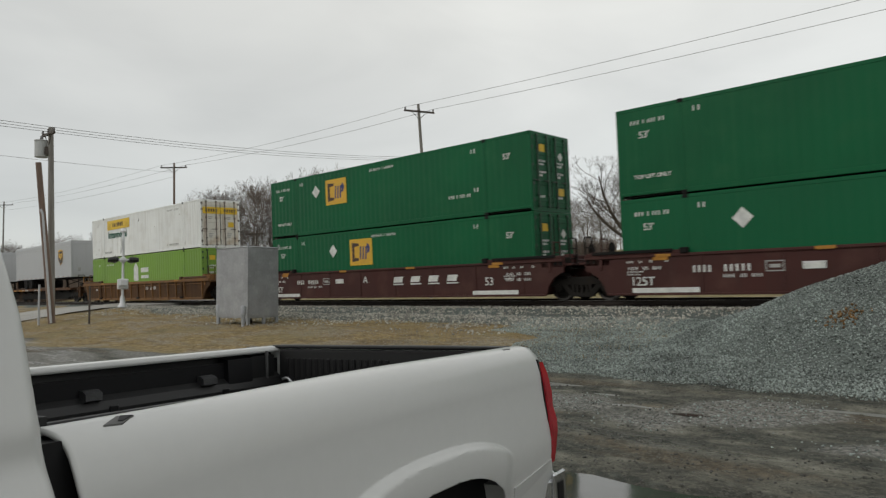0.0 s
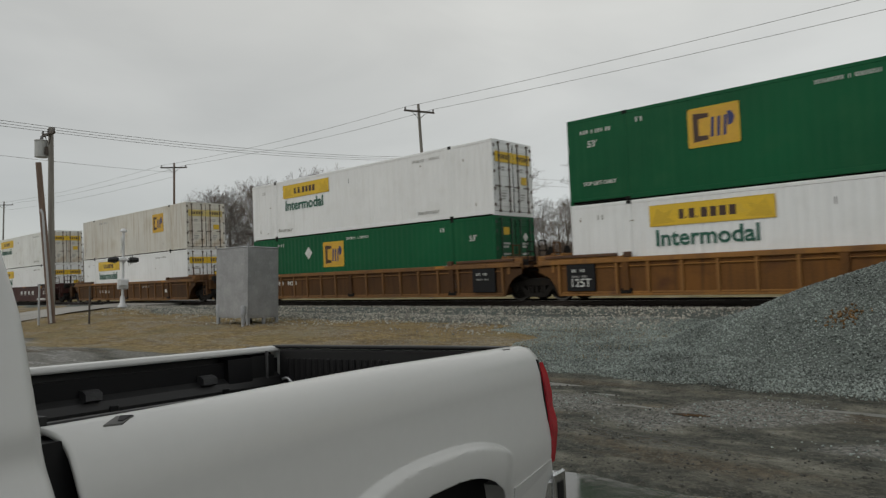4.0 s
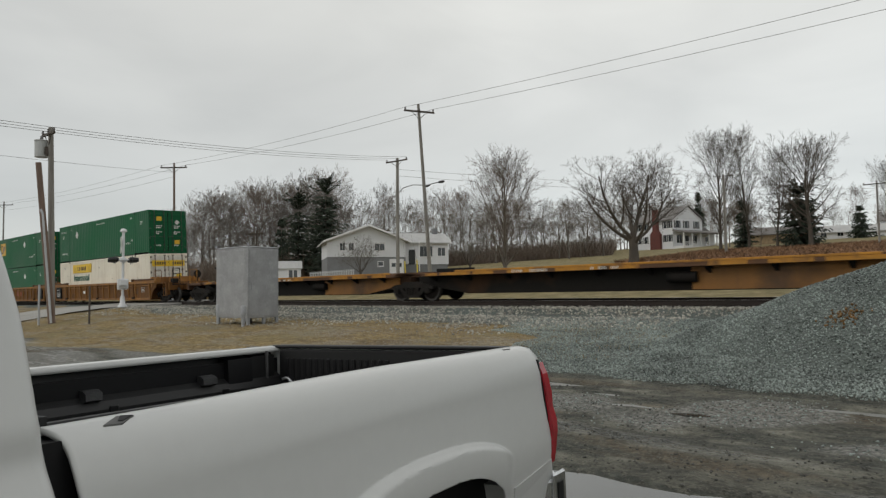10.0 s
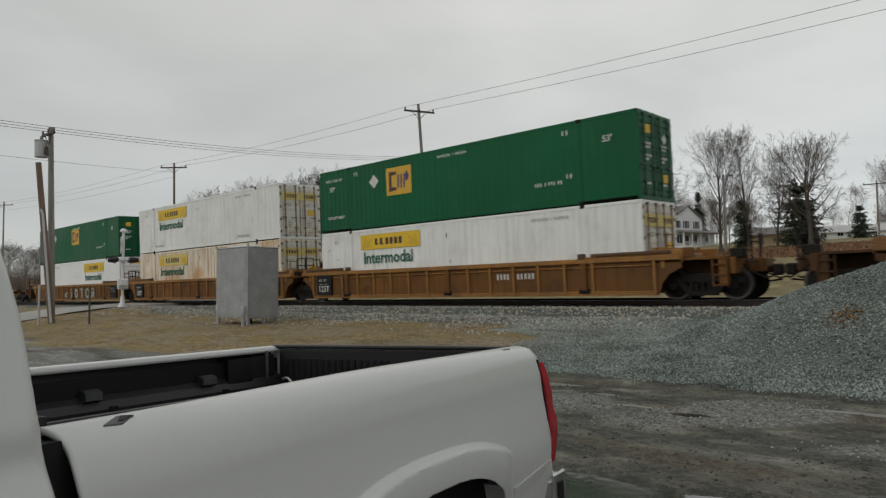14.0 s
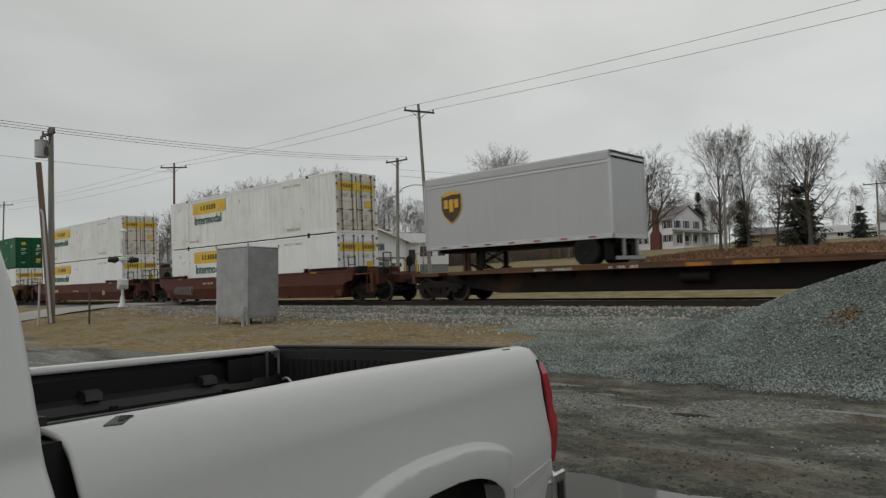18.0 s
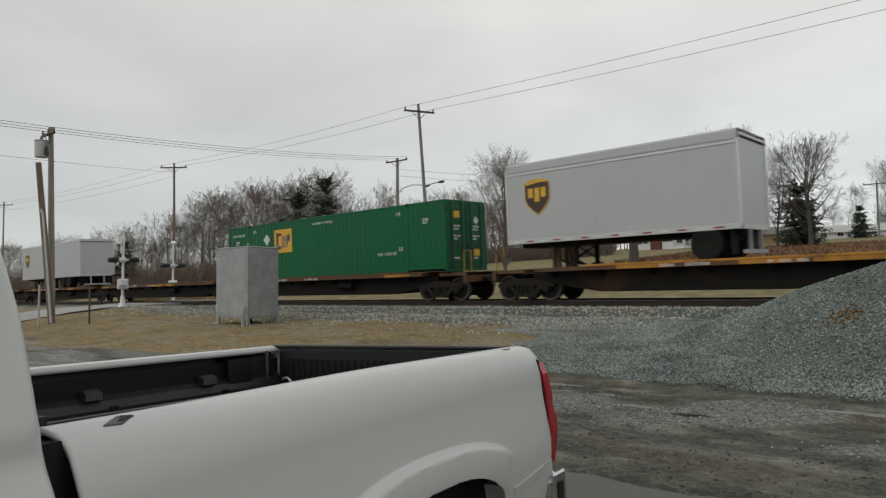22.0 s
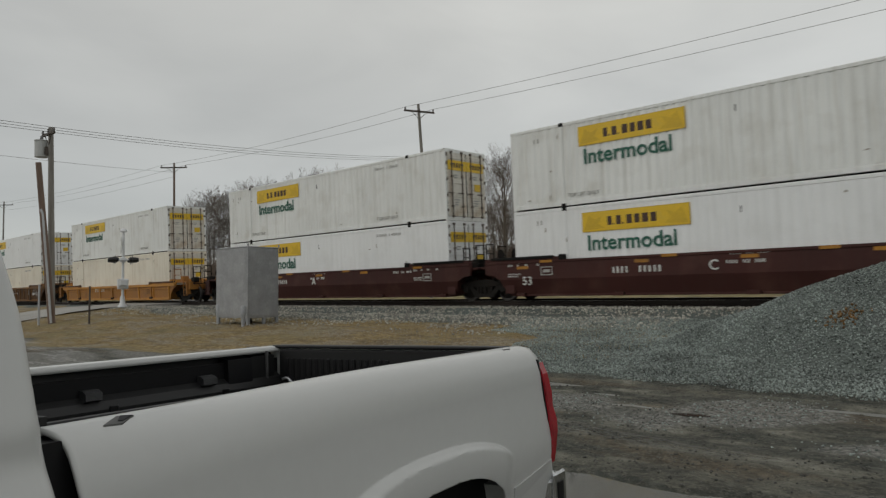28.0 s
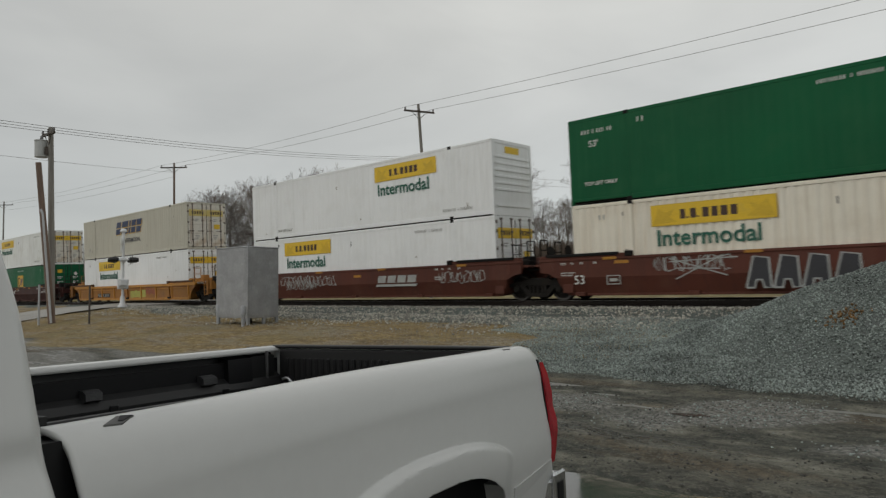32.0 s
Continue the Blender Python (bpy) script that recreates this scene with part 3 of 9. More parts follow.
def land(x, y):
    """Height of the yard, the bank of the line and the hill behind it."""
    z = 0.50 * smooth(8.5, 14.5, y) + 0.30 * smooth(14.5, 18.0, y)
    near = 1 - smooth(30, 60, abs(x + 15)) if y < 18 else 1.0
    z += 0.12 * smooth(-24, -44, x) * smooth(6, 14, y) * (1 - smooth(16, 19, y))
    z += 0.26 * smooth(-27, -40, x) * smooth(10.5, 17, y) * (1 - smooth(17.5, 19.5, y))
    if y > 26:
        rise = min(y, 185) - 26
        z += 0.083 * rise * smooth(26, 44, y) * (1 - 0.35 * smooth(-80, -180, x))
    z += 0.05 * wave(x, y, 0.35, 2.0) * (1 - smooth(40, 60, abs(y))) + 0.020 * wave(x, y, 1.7, 7.0) * (1 - smooth(30, 40, abs(y)))
    if -0.5 < y < 9:
        z += 0.022 * wave(x * 0.4, y * 1.6, 1.6, 11.0) + 0.016 * wave(x, y, 3.4, 13.0)  # wheel ruts and clods
    # hollows that hold water
    for px, py, r, ry, d in PUDDLES:
        q = math.hypot((x - px) / r, (y - py) / ry)
        if q < 1.6:
            z -= d * (1 - smooth(0.5, 1.5, q))
    return z


# place, half length and width, depth: open pools first, then wet streaks painted pale for reflected sky
PUDDLES = ((-2.6, 4.35, 1.55, 0.93, 0.07), (-3.36, 8.40, 0.20, 0.09, 0.05), (-6.05, 9.75, 0.55, 0.10, 0.04), (-4.1, 8.55, 0.34, 0.10, 0.04), (-1.7, 9.62, 0.75, 0.09, 0.04),
           (-5.0, 9.35, 0.25, 0.06, 0.03))


def spaced(lo, fine_lo, fine_hi, hi, step, grow=1.16):
    mid = list(np.arange(fine_lo, fine_hi + 1e-6, step))
    out, d, v = [], step, fine_hi
    while v < hi:
        d *= grow
        v += d
        out.append(v)
    pre, d, v = [], step, fine_lo
    while v > lo:
        d *= grow
        v -= d
        pre.append(v)
    return pre[::-1] + mid + out


def build_ground():
    xs = spaced(-2600, -42, 6, 2600, 0.22)
    ys = spaced(-2600, -3, 22, 2600, 0.16)
    nx, ny = len(xs), len(ys)
    vs = [(x, y, land(x, y)) for y in ys for x in xs]
    fs = [(j * nx + i, j * nx + i + 1, (j + 1) * nx + i + 1, (j + 1) * nx + i) for j in range(ny - 1) for i in range(nx - 1)]
    me = bpy.data.meshes.new("ground")
    me.from_pydata(vs, [], fs)
    me.materials.append(M["ground"])
    col = np.zeros((len(vs), 4), np.float32)
    for k, (x, y, z) in enumerate(vs):
        n = wave(x, y, 0.25, 3.0)
        edge = 8.3 + 0.14 * (x + 24) * (1 if x > -24 else 0) + n * 1.2
        grass = smooth(edge - 0.8, edge + 0.8, y) if y < 40 else 1.0
        gravel = smooth(10.15, 10.75, y + 0.5 * n) * smooth(-10.0, -7.2, x + n) * (1 - smooth(17.5, 30, y)) * (1 - smooth(30, 60, x))
        if y > 15.7:
            gravel = max(gravel, smooth(15.7, 16.7, y + n) * (1 - smooth(24.5, 26, y)))
        wet = (1 - smooth(6, 11, y)) * smooth(-0.45, 0.2, wave(x * 0.5, y * 1.5, 0.5, 9.0) + 0.15)
        # last channel: hill lawn, trodden gravel, and the left lot's painted sky reflection
        col[k] = (grass, gravel, wet, 1.0 if y > 26 else smooth(7.3, 7.9, y + 0.8 * n) * (1 - smooth(9.4, 10.1, y + 0.5 * n)) * smooth(-7.5, -5, x) * smooth(-0.25, 0.1, wave(x, y, 0.55, 17.0)) + (1 - smooth(-12, -9, x)) * (1 - grass) * smooth(-0.4, 0.1, wave(x * 0.5, y * 1.4, 0.6, 21.0)))
    at = me.attributes.new("cover", "FLOAT_COLOR", "POINT")
    at.data.foreach_set("color", col.ravel())
    me.polygons.foreach_set("use_smooth", [True] * len(me.polygons))
    ob = new("ground", me)
    tagged(ob, "muddy yard with dry grass bank and tan hillside lawn", "ground", kind="structure")


build_ground()


def puddles():
    for k, (px, py, r, ry, d) in enumerate(PUDDLES):
        z = land(px, py) + d * (0.62 if k == 0 else 0.55)
        pts = []
        for j in range(48):
            a = j / 48 * 2 * math.pi
            q = 1.25 + (0.28 if k == 0 else 0.75) * wave(math.cos(a) * 1.3, math.sin(a) * 1.3, 1.0, 5.0 + k) + (0.08 if k == 0 else 0.3) * wave(math.cos(a) * 6, math.sin(a) * 6, 1.0, 8.0 + k)
            pts.append((px + r * q * math.cos(a), py + ry * q * math.sin(a)))
        g = Geo().prism(pts, "z", z - 0.05, z)
        tagged(new("puddle", g.mesh("puddle", M["wet_glint"] if k > 1 else M["water"])), "wet streak in the yard, painted pale for reflected sky" if k > 1 else "still muddy rainwater puddle lying in the yard", "puddle", "puddles in the yard", "structure")


puddles()


def stones(name, places, mat, label, lo=0.02, hi=0.05):
    """Many loose stones as one mesh: places are (x, y, z)."""
    P = np.array(places, np.float32)
    n = len(P)
    rs = np.random.RandomState(len(P))
    base = np.array([(1, 0, 0), (-1, 0, 0), (0, 1, 0), (0, -1, 0), (0, 0, 1), (0, 0, -1)], np.float32)
    tri = np.array([(0, 2, 4), (2, 1, 4), (1, 3, 4), (3, 0, 4), (2, 0, 5), (1, 2, 5), (3, 1, 5), (0, 3, 5)], np.int32)
    size = rs.uniform(lo, hi, (n, 1, 1)) * rs.uniform(0.6, 1.25, (n, 6, 1))
    q = rs.normal(size=(n, 4))
    q /= np.linalg.norm(q, axis=1, keepdims=True)
    w, x, y, z = q.T
    R = np.stack([1 - 2 * (y * y + z * z), 2 * (x * y - z * w), 2 * (x * z + y * w), 2 * (x * y + z * w), 1 - 2 * (x * x + z * z), 2 * (y * z - x * w),
                  2 * (x * z - y * w), 2 * (y * z + x * w), 1 - 2 * (x * x + y * y)], 1).reshape(n, 3, 3)
    V = np.einsum("nij,nkj->nki", R, base[None] * size) + P[:, None, :]
    F = (tri[None] + (np.arange(n) * 6)[:, None, None]).reshape(-1, 3)
    me = bpy.data.meshes.new(name)
    me.vertices.add(n * 6)
    me.vertices.foreach_set("co", V.astype(np.float32).ravel())
    me.loops.add(len(F) * 3)
    me.loops.foreach_set("vertex_index", F.ravel().astype(np.int32))
    me.polygons.add(len(F))
    me.polygons.foreach_set("loop_start", np.arange(len(F), dtype=np.int32) * 3)
    me.materials.append(mat)
    me.update(calc_edges=True)
    me.validate()
    return tagged(new(name, me), label, "gravel", kind="stuff")


# ---- ballast bed, in track space ----
def ballast_top(y):
    """Height of the ballast in track space across the line."""
    d = abs(y - MID) - 1.75
    return -0.22 if d < 0 else -0.22 - 0.62 * d


def build_ballast():
    g = Geo()
    prof = [(-2.2, ballast_top(-2.2)), (-1.4, ballast_top(-1.4)), (-0.46, -0.22), (3.05, -0.22), (3.9, ballast_top(3.9)), (4.9, ballast_top(4.9))]
    xs = list(np.arange(-90, 14, 1.0))
    xs = [-1300, -600, -300, -150] + xs + [30, 100, 300, 700, 1300]
    vs, fs = [], []
    m = len(prof)
    for x in xs:
        for y, z in prof:
            vs.append(TRACK @ Vector((x, y + 0.10 * wave(x, y, 0.8), z + 0.03 * wave(x, y, 1.1, 3.0))))
    for k in range(len(xs) - 1):
        for j in range(m - 1):
            fs.append((k * m + j, k * m + j + 1, (k + 1) * m + j + 1, (k + 1) * m + j))
    g.add(vs, fs)
    tagged(new("ballast", g.mesh("ballast", M["gravel"], True)), "bed of grey crushed stone under the railway track", "ballast", kind="structure")
    rs = random.Random(5)
    pts = []
    for _ in range(30000):
        x = -62 + 66 * rs.random() ** 0.8
        y = rs.uniform(-2.2, 0.35)
        pts.append(TRACK @ Vector((x, y, ballast_top(y) + rs.uniform(-0.01, 0.03))))
    for _ in range(13000):
        x, y = rs.uniform(-40, -7), rs.uniform(13.4, 17.8)
        if rs.random() < max(0.12 * smooth(0.0, 0.3, wave(x, y, 0.35, 8.0)), smooth(14.6, 17.2, y + wave(x, y, 0.5))):
            pts.append(Vector((x, y, land(x, y) + rs.uniform(0.0, 0.02))))
    stones("ballast_stones", pts, M["pale_stone"], "loose pale crushed stones along the track", 0.025, 0.055)
    pts = []
    for _ in range(12000):
        x, y = rs.uniform(-26, -9), rs.uniform(11.2, 15.0)
        if rs.random() < smooth(-0.15, 0.35, wave(x * 0.5, y, 0.45, 12.0) + 0.15):
            pts.append(Vector((x, y, land(x, y) + rs.uniform(-0.012, 0.004))))
    stones("bank_pebbles", pts, M["bank_pebble"], "fine pale gravel trodden into the grass bank by the cabinet", 0.010, 0.024)


build_ballast()


def build_pile():
    xs, ys = np.arange(-9.5, 11.0, 0.14), np.arange(9.6, 18.4, 0.14)
    nx, ny = len(xs), len(ys)
    vs = []
    for y in ys:
        for x in xs:
            z = max(pile_height(x, y), land(x, y) - 0.25) + 0.02 * wave(x, y, 5.0, 2.0)
            vs.append((x, y, z))
    fs = []
    for j in range(ny - 1):
        for i in range(nx - 1):
            q = (j * nx + i, j * nx + i + 1, (j + 1) * nx + i + 1, (j + 1) * nx + i)
            if max(vs[k][2] - land(vs[k][0], vs[k][1]) for k in q) > -0.1:
                fs.append(q)
    g = Geo().add(vs, fs)
    tagged(new("gravel_pile", g.mesh("gravel_pile", M["gravel"], True)), "heap of grey crushed stone beside the track", "gravel pile", kind="stuff")
    rs = random.Random(9)
    pts = []
    while len(pts) < 100000:
        x, y = rs.uniform(-13.5, 2.0), rs.uniform(8.8, 17.6)
        ph, lz = pile_height(x, y), land(x, y)
        if ph > lz:
            pts.append((x, y, ph + rs.uniform(-0.01, 0.025)))
        elif x > -8.8 - 3.0 * smooth(13.0, 15.5, y) + wave(x, y, 0.6) and y > 10.3 + 0.4 * wave(x, y, 0.9) and rs.random() < 0.75:
            pts.append((x, y, lz + rs.uniform(-0.005, 0.02)))
    stones("gravel_stones", pts, M["stone"], "loose grey crushed stones on the heap and yard", 0.008, 0.025)
    pts = []
    for _ in range(16000):
        x, y = rs.uniform(-14, 2.5), rs.uniform(2.5, 11)
        if wave(x, y, 0.5, 6.0) + 0.25 > rs.uniform(-0.3, 0.7):
            pts.append((x, y, land(x, y) + rs.uniform(-0.008, 0.003)))
    stones("mud_clods", pts, M["clod"], "brown clods and pebbles trodden into the wet yard", 0.006, 0.026)
    pts = []
    for _ in range(9000):
        x, y = rs.uniform(-7.5, 2.0), rs.uniform(7.2, 10.4)
        if wave(x, y, 0.55, 17.0) > rs.uniform(-0.25, 0.4):
            pts.append((x, y, land(x, y) + rs.uniform(-0.008, 0.006)))
    stones("yard_pebbles", pts, M["stone"], "grey pebbles trodden into the yard before the heap", 0.006, 0.020)


build_pile()


def fallen_leaves():
    rs = random.Random(31)
    pts = []
    for _ in range(110):
        u = rs.uniform(-1, 1)
        x, y = -2.48 + 0.24 * u + rs.gauss(0, 0.09), 12.9 + 0.05 * u + rs.gauss(0, 0.12)
        pts.append((x, y, pile_height(x, y) + 0.03))
    stones("dead_leaves", pts, M["leaf"], "patch of dead orange leaves lying on the gravel heap", 0.008, 0.035)


fallen_leaves()


# ---- track ----
def build_track():
    for y0, nm in ((MID - 0.7525, "rail"), (MID + 0.7525, "rail")):
        g = Geo()
        for a, b in ((-1300, 1300),):
            g.slot = 0
            g.prism([(y0 - 0.07, -0.17), (y0 + 0.07, -0.17), (y0 + 0.07, -0.155), (y0 + 0.012, -0.135), (y0 + 0.012, -0.045), (y0 + 0.036, -0.035), (y0 + 0.036, -0.006), (y0 - 0.036, -0.006), (y0 - 0.036, -0.035), (y0 - 0.012, -0.045), (y0 - 0.012, -0.135), (y0 - 0.07, -0.155)], "x", a, b)
            g.slot = 1
            g.box(a, b, y0 - 0.030, y0 + 0.030, -0.006, 0.0)
        ob = new("rail", g.mesh("rail", [M["rail"], M["railhead"]]))
        ob.matrix_basis = TRACK
        tagged(ob, "brown steel running rail with a shiny head", "rail", "rails of the track", "structure")
    bed = new("track_ties")
    bed.matrix_basis = TRACK
    tagged(bed, "dark creosoted wooden ties bedded in ballast", "railway ties", kind="structure")
    tie = Geo().box(-0.115, 0.115, MID - 1.29, MID + 1.29, -0.36, -0.175, 0.02).mesh("tie", M["tie"])
    for k in range(150):
        x = -72 + k * 0.52
        part("tie", tie, None, bed, at=pose(x, random.uniform(-0.04, 0.04), 0, 0, 0, random.uniform(-0.8, 0.8)))


build_track()


# ---- crossing road ----
def build_road():
    g = Geo()
    vs, fs = [], []
    xs = (-47.5, -45, -42.5, -40.5)
    ys = [2, 4, 6, 8, 10, 12, 14, 15.5, 17, 18.2, 19.2]
    rows = []
    for y in ys:
        for x in xs:
            top = (TRACK @ Vector((x, y - 19.834, -0.05))).z
            z = land(x, y) + 0.05
            z = z + (top - z) * smooth(12.5, 18.5, y)
            vs.append((x, y, z))
    for j in range(len(ys) - 1):
        for i in range(len(xs) - 1):
            fs.append((j * 4 + i, j * 4 + i + 1, (j + 1) * 4 + i + 1, (j + 1) * 4 + i))
    g.add(vs, fs)
    tagged(new("road", g.mesh("road", M["asphalt"], True)), "narrow worn grey road rising to the level crossing", "road", kind="structure")
    h = Geo()
    for a, b in ((-1.2, MID - 0.84), (MID - 0.66, MID + 0.66), (MID + 0.84, 3.9)):
        h.box(-48.0, -40.2, a, b, -0.16, -0.025, 0.01)
    ob = new("crossing_panels", h.mesh("crossing_panels", M["asphalt"]))
    ob.matrix_basis = TRACK
    tagged(ob, "grey crossing panels laid between the rails", "level crossing", kind="structure")
    f = Geo()
    vs, fs = [], []
    ys = list(np.arange(23.6, 37, 3.0))
    for y in ys:
        for x in (-47.5, -40.5):
            top = (TRACK @ Vector((x, 3.9, -0.05))).z
            z = land(x - 1.1 * (y - 23), y) + 0.05
            z = top + (z - top) * smooth(23.6, 32, y)
            vs.append((x - 1.1 * (y - 23), y, z))
    fs = [(2 * k, 2 * k + 1, 2 * k + 3, 2 * k + 2) for k in range(len(ys) - 1)]
    f.add(vs, fs)
    tagged(new("road", f.mesh("road", M["asphalt"], True)), "narrow grey road running up the hill beyond the track", "road", kind="structure")


build_road()
# ================= pickup truck =================
def truck_pose():
    """The truck stands with its tail to the track. Its space: x to the rear, y to its left, z up, from the tail corner of the bed rail."""
    back, left, up = Vector((-0.149, 0.989, -0.006)).normalized(), Vector((-0.989, -0.148, -0.025)).normalized(), None
    up = back.cross(left).normalized()
    left = up.cross(back)
    m = Matrix((back, left, up)).transposed().to_4x4()
    m.translation = (-1.738, 2.558, 1.339)
    return m


def pickup():
    ob = thing("pickup_truck", "silver-white pickup truck with a black bed liner, parked", "pickup truck", m=truck_pose())
    W, BL, TAIL = 1.75, 2.09, 0.085
    G = -1.34  # ground

    def bed_side(y_out, sg):
        """Outer bed panel in one sheet: rail top, rolled edge, flat side, raised flare round the wheel opening, rounded tail."""
        wc, wz = -0.86, G + 0.42
        xs = [-BL + k * (BL + TAIL) / 230 for k in range(231)]
        roll = [(0.150, -0.024), (0.150, -0.010), (0.143, -0.001), (0.125, 0.002), (0.105, 0.003), (0.088, 0.001), (0.070, -0.004), (0.054, -0.013), (0.040, -0.026), (0.027, -0.044), (0.017, -0.066), (0.009, -0.092), (0.002, -0.125)]
        flat = [(0.002 - 0.042 * smooth(-0.08, -0.50, z) + 0.055 * smooth(-0.38, -0.80, z), z) for z in [-0.145 - k * 0.0060 for k in range(109)]]
        prof = roll + flat
        vs, fs = [], []
        for x in xs:
            q = abs(x - wc) / 0.575
            arch = wz + 0.512 * (1 - q ** 2.6) ** (1 / 2.6) if q < 1 else None
            for o, z in prof:
                end = smooth(TAIL - 0.055, TAIL, x)
                o += 0.007 * end * end * (1 if z < -0.005 else 0.2)
                zz = z - 0.007 * end * (1 - smooth(-0.02, -0.16, z)) - (0.020 * smooth(-0.9, -2.09, x) if sg > 0 else 0.0)
                if arch is not None and zz < arch:
                    zz = arch
                rho = (abs((x - wc) / 0.80) ** 2.6 + abs((zz - wz) / 0.630) ** 2.6) ** (1 / 2.6)
                fade = 1 - smooth(-0.46, -0.30, x)
                if zz < -0.13:
                    o -= (0.034 * (1 - smooth(0.955, 0.992, rho)) - 0.020 * (1 - smooth(0.60, 0.93, rho))) * fade
                vs.append((x + (0.038 * smooth(-0.02, -0.36, zz) + 0.016 * (1 - smooth(0.03, 0.09, o))) * (1 - smooth(-BL, -BL + 0.35, x)), y_out + sg * o, zz))
        m = len(prof)
        for i in range(len(xs) - 1):
            for k in range(m - 1):
                q = (i * m + k, i * m + k + 1, (i + 1) * m + k + 1, (i + 1) * m + k)
                if abs(vs[q[0]][2] - vs[q[1]][2]) + abs(vs[q[2]][2] - vs[q[3]][2]) > 1e-6:
                    fs.append(q)
        return Geo().add(vs, fs)

    def finish(p, bevel=0.0):
        md = p.modifiers.new("thickness", "SOLIDIFY")
        md.thickness, md.offset = 0.012, 0
        return p

    n = finish(part("bed_side", bed_side(0.0, 1), M["body"], ob, smooth=True))
    f = finish(part("bed_side", bed_side(W, -1), M["body"], ob, smooth=True))
    # Grey and black sheets on the rail stand for the shade inside stake pockets.
    slot = [(-1.985, 0.058, -0.0195), (-1.945, 0.054, -0.0215), (-1.905, 0.076, -0.0110), (-1.940, 0.085, -0.0085)]
    pk = part("stake_pocket", Geo().add([(x, y, z - 0.01) for x, y, z in slot] + slot, [(0, 3, 2, 1), (4, 5, 6, 7)] + [(k, (k + 1) % 4, (k + 1) % 4 + 4, k + 4) for k in range(4)]), M["pocket"], ob, "open stake pocket in the bed rail")
    hole = [(-1.950, 0.063, -0.0155), (-1.940, 0.060, -0.0170), (-1.909, 0.075, -0.0098), (-1.934, 0.081, -0.0082)]
    part("pocket_shade", Geo().add([(x, y, z - 0.006) for x, y, z in hole] + hole, [(0, 3, 2, 1), (4, 5, 6, 7)] + [(k, (k + 1) % 4, (k + 1) % 4 + 4, k + 4) for k in range(4)]), M["trim_black"], pk)
    part("stake_pocket", Geo().prism([(-1.985, W - 0.128), (-1.885, W - 0.122), (-1.872, W - 0.095), (-1.972, W - 0.10)], "z", 0.001, 0.0045), M["pocket"], ob, "open stake pocket in the bed rail")
    for y in (0.03, W - 0.07):
        part("rail_cap", Geo().box(-0.16, -0.10, y + 0.04, y + 0.075, 0.0, 0.006, 0.002), M["pocket"], ob)
    # liner: walls, floor, wheel houses, ribs
    part("liner_wall", Geo().box(-BL + 0.02, -0.06, 0.152, 0.182, -0.50, -0.012, 0.004), M["liner"], ob, "black plastic bed liner")
    # the far wall: a hollow under the rail, a sloping shelf and a lower face
    far = [(W - 0.06, -0.03), (W - 0.085, -0.03), (W - 0.095, -0.115), (W - 0.17, -0.165), (W - 0.19, -0.20), (W - 0.19, -0.50), (W - 0.06, -0.50)]
    part("liner_wall", Geo().prism(far, "x", -BL + 0.02, -0.06), M["liner"], ob, "black moulded plastic bed liner")
    fl = Geo().box(-BL + 0.02, -0.05, 0.16, W - 0.16, -0.52, -0.49)
    for k in range(12):
        y = 0.24 + k * 0.108
        fl.box(-BL + 0.1, -0.1, y, y + 0.05, -0.49, -0.475, 0.005)
    part("liner_floor", fl, M["liner"], ob)
    part("liner_front", Geo().box(-BL + 0.0, -BL + 0.035, 0.15, W - 0.15, -0.50, 0.004), M["liner"], ob)
    for y0 in (0.17, W - 0.42):
        part("wheel_house", Geo().box(-1.34, -0.35, y0 + 0.01, y0 + 0.25, -0.5, -0.26, 0.06), M["liner"], ob)
    # moulded far wall: a lower ridge, raised tie-down blocks on the shelf, and the upright corner by the tailgate
    part("liner_ridge", Geo().prism([(W - 0.19, -0.215), (W - 0.215, -0.235), (W - 0.225, -0.30), (W - 0.19, -0.32)], "x", -1.98, -0.50), M["liner"], ob)
    # paler blocks paint in lit tops, black boxes stand for shaded recesses
    for x, long in ((-1.20, 0.075), (-0.60, 0.085)):
        t = part("tie_block", Geo().prism([(W - 0.09, -0.108), (W - 0.160, -0.112), (W - 0.186, -0.125), (W - 0.190, -0.155), (W - 0.15, -0.17)], "x", x, x + long), M["liner_lit"], ob, "tie-down block, paler for its lit top")
        part("tie_recess", Geo().box(x + long + 0.03, x + long + 0.075, W - 0.196, W - 0.184, -0.215, -0.185, 0.008), M["trim_black"], t)
    part("liner_corner", Geo().prism([(W - 0.085, -0.03), (W - 0.165, -0.045), (W - 0.175, -0.20), (W - 0.20, -0.50), (W - 0.085, -0.50)], "x", -0.43, -0.27), M["trim_black"], ob)
    part("liner_corner", Geo().prism([(W - 0.085, -0.03), (W - 0.155, -0.04), (W - 0.16, -0.20), (W - 0.20, -0.50), (W - 0.085, -0.50)], "x", -0.265, -0.10), M["liner"], ob)
    part("corner_seam", Geo().box(-0.164, -0.156, W - 0.172, W - 0.10, -0.40, -0.015), M["liner_edge"], ob, "worn grey liner edge")
    # tailgate
    tg = part("tailgate", Geo().box(-0.055, -0.005, 0.10, W - 0.10, -0.52, 0.0, 0.012), M["body"], ob)
    part("tailgate_liner", Geo().box(-0.075, -0.05, 0.17, W - 0.17, -0.50, -0.012, 0.006), M["liner"], tg)
    part("tailgate_cap", Geo().box(-0.08, 0.0, 0.12, W - 0.12, -0.004, 0.012, 0.005), M["liner"], tg)
    for k in range(17):
        y = 0.78 + k * 0.045
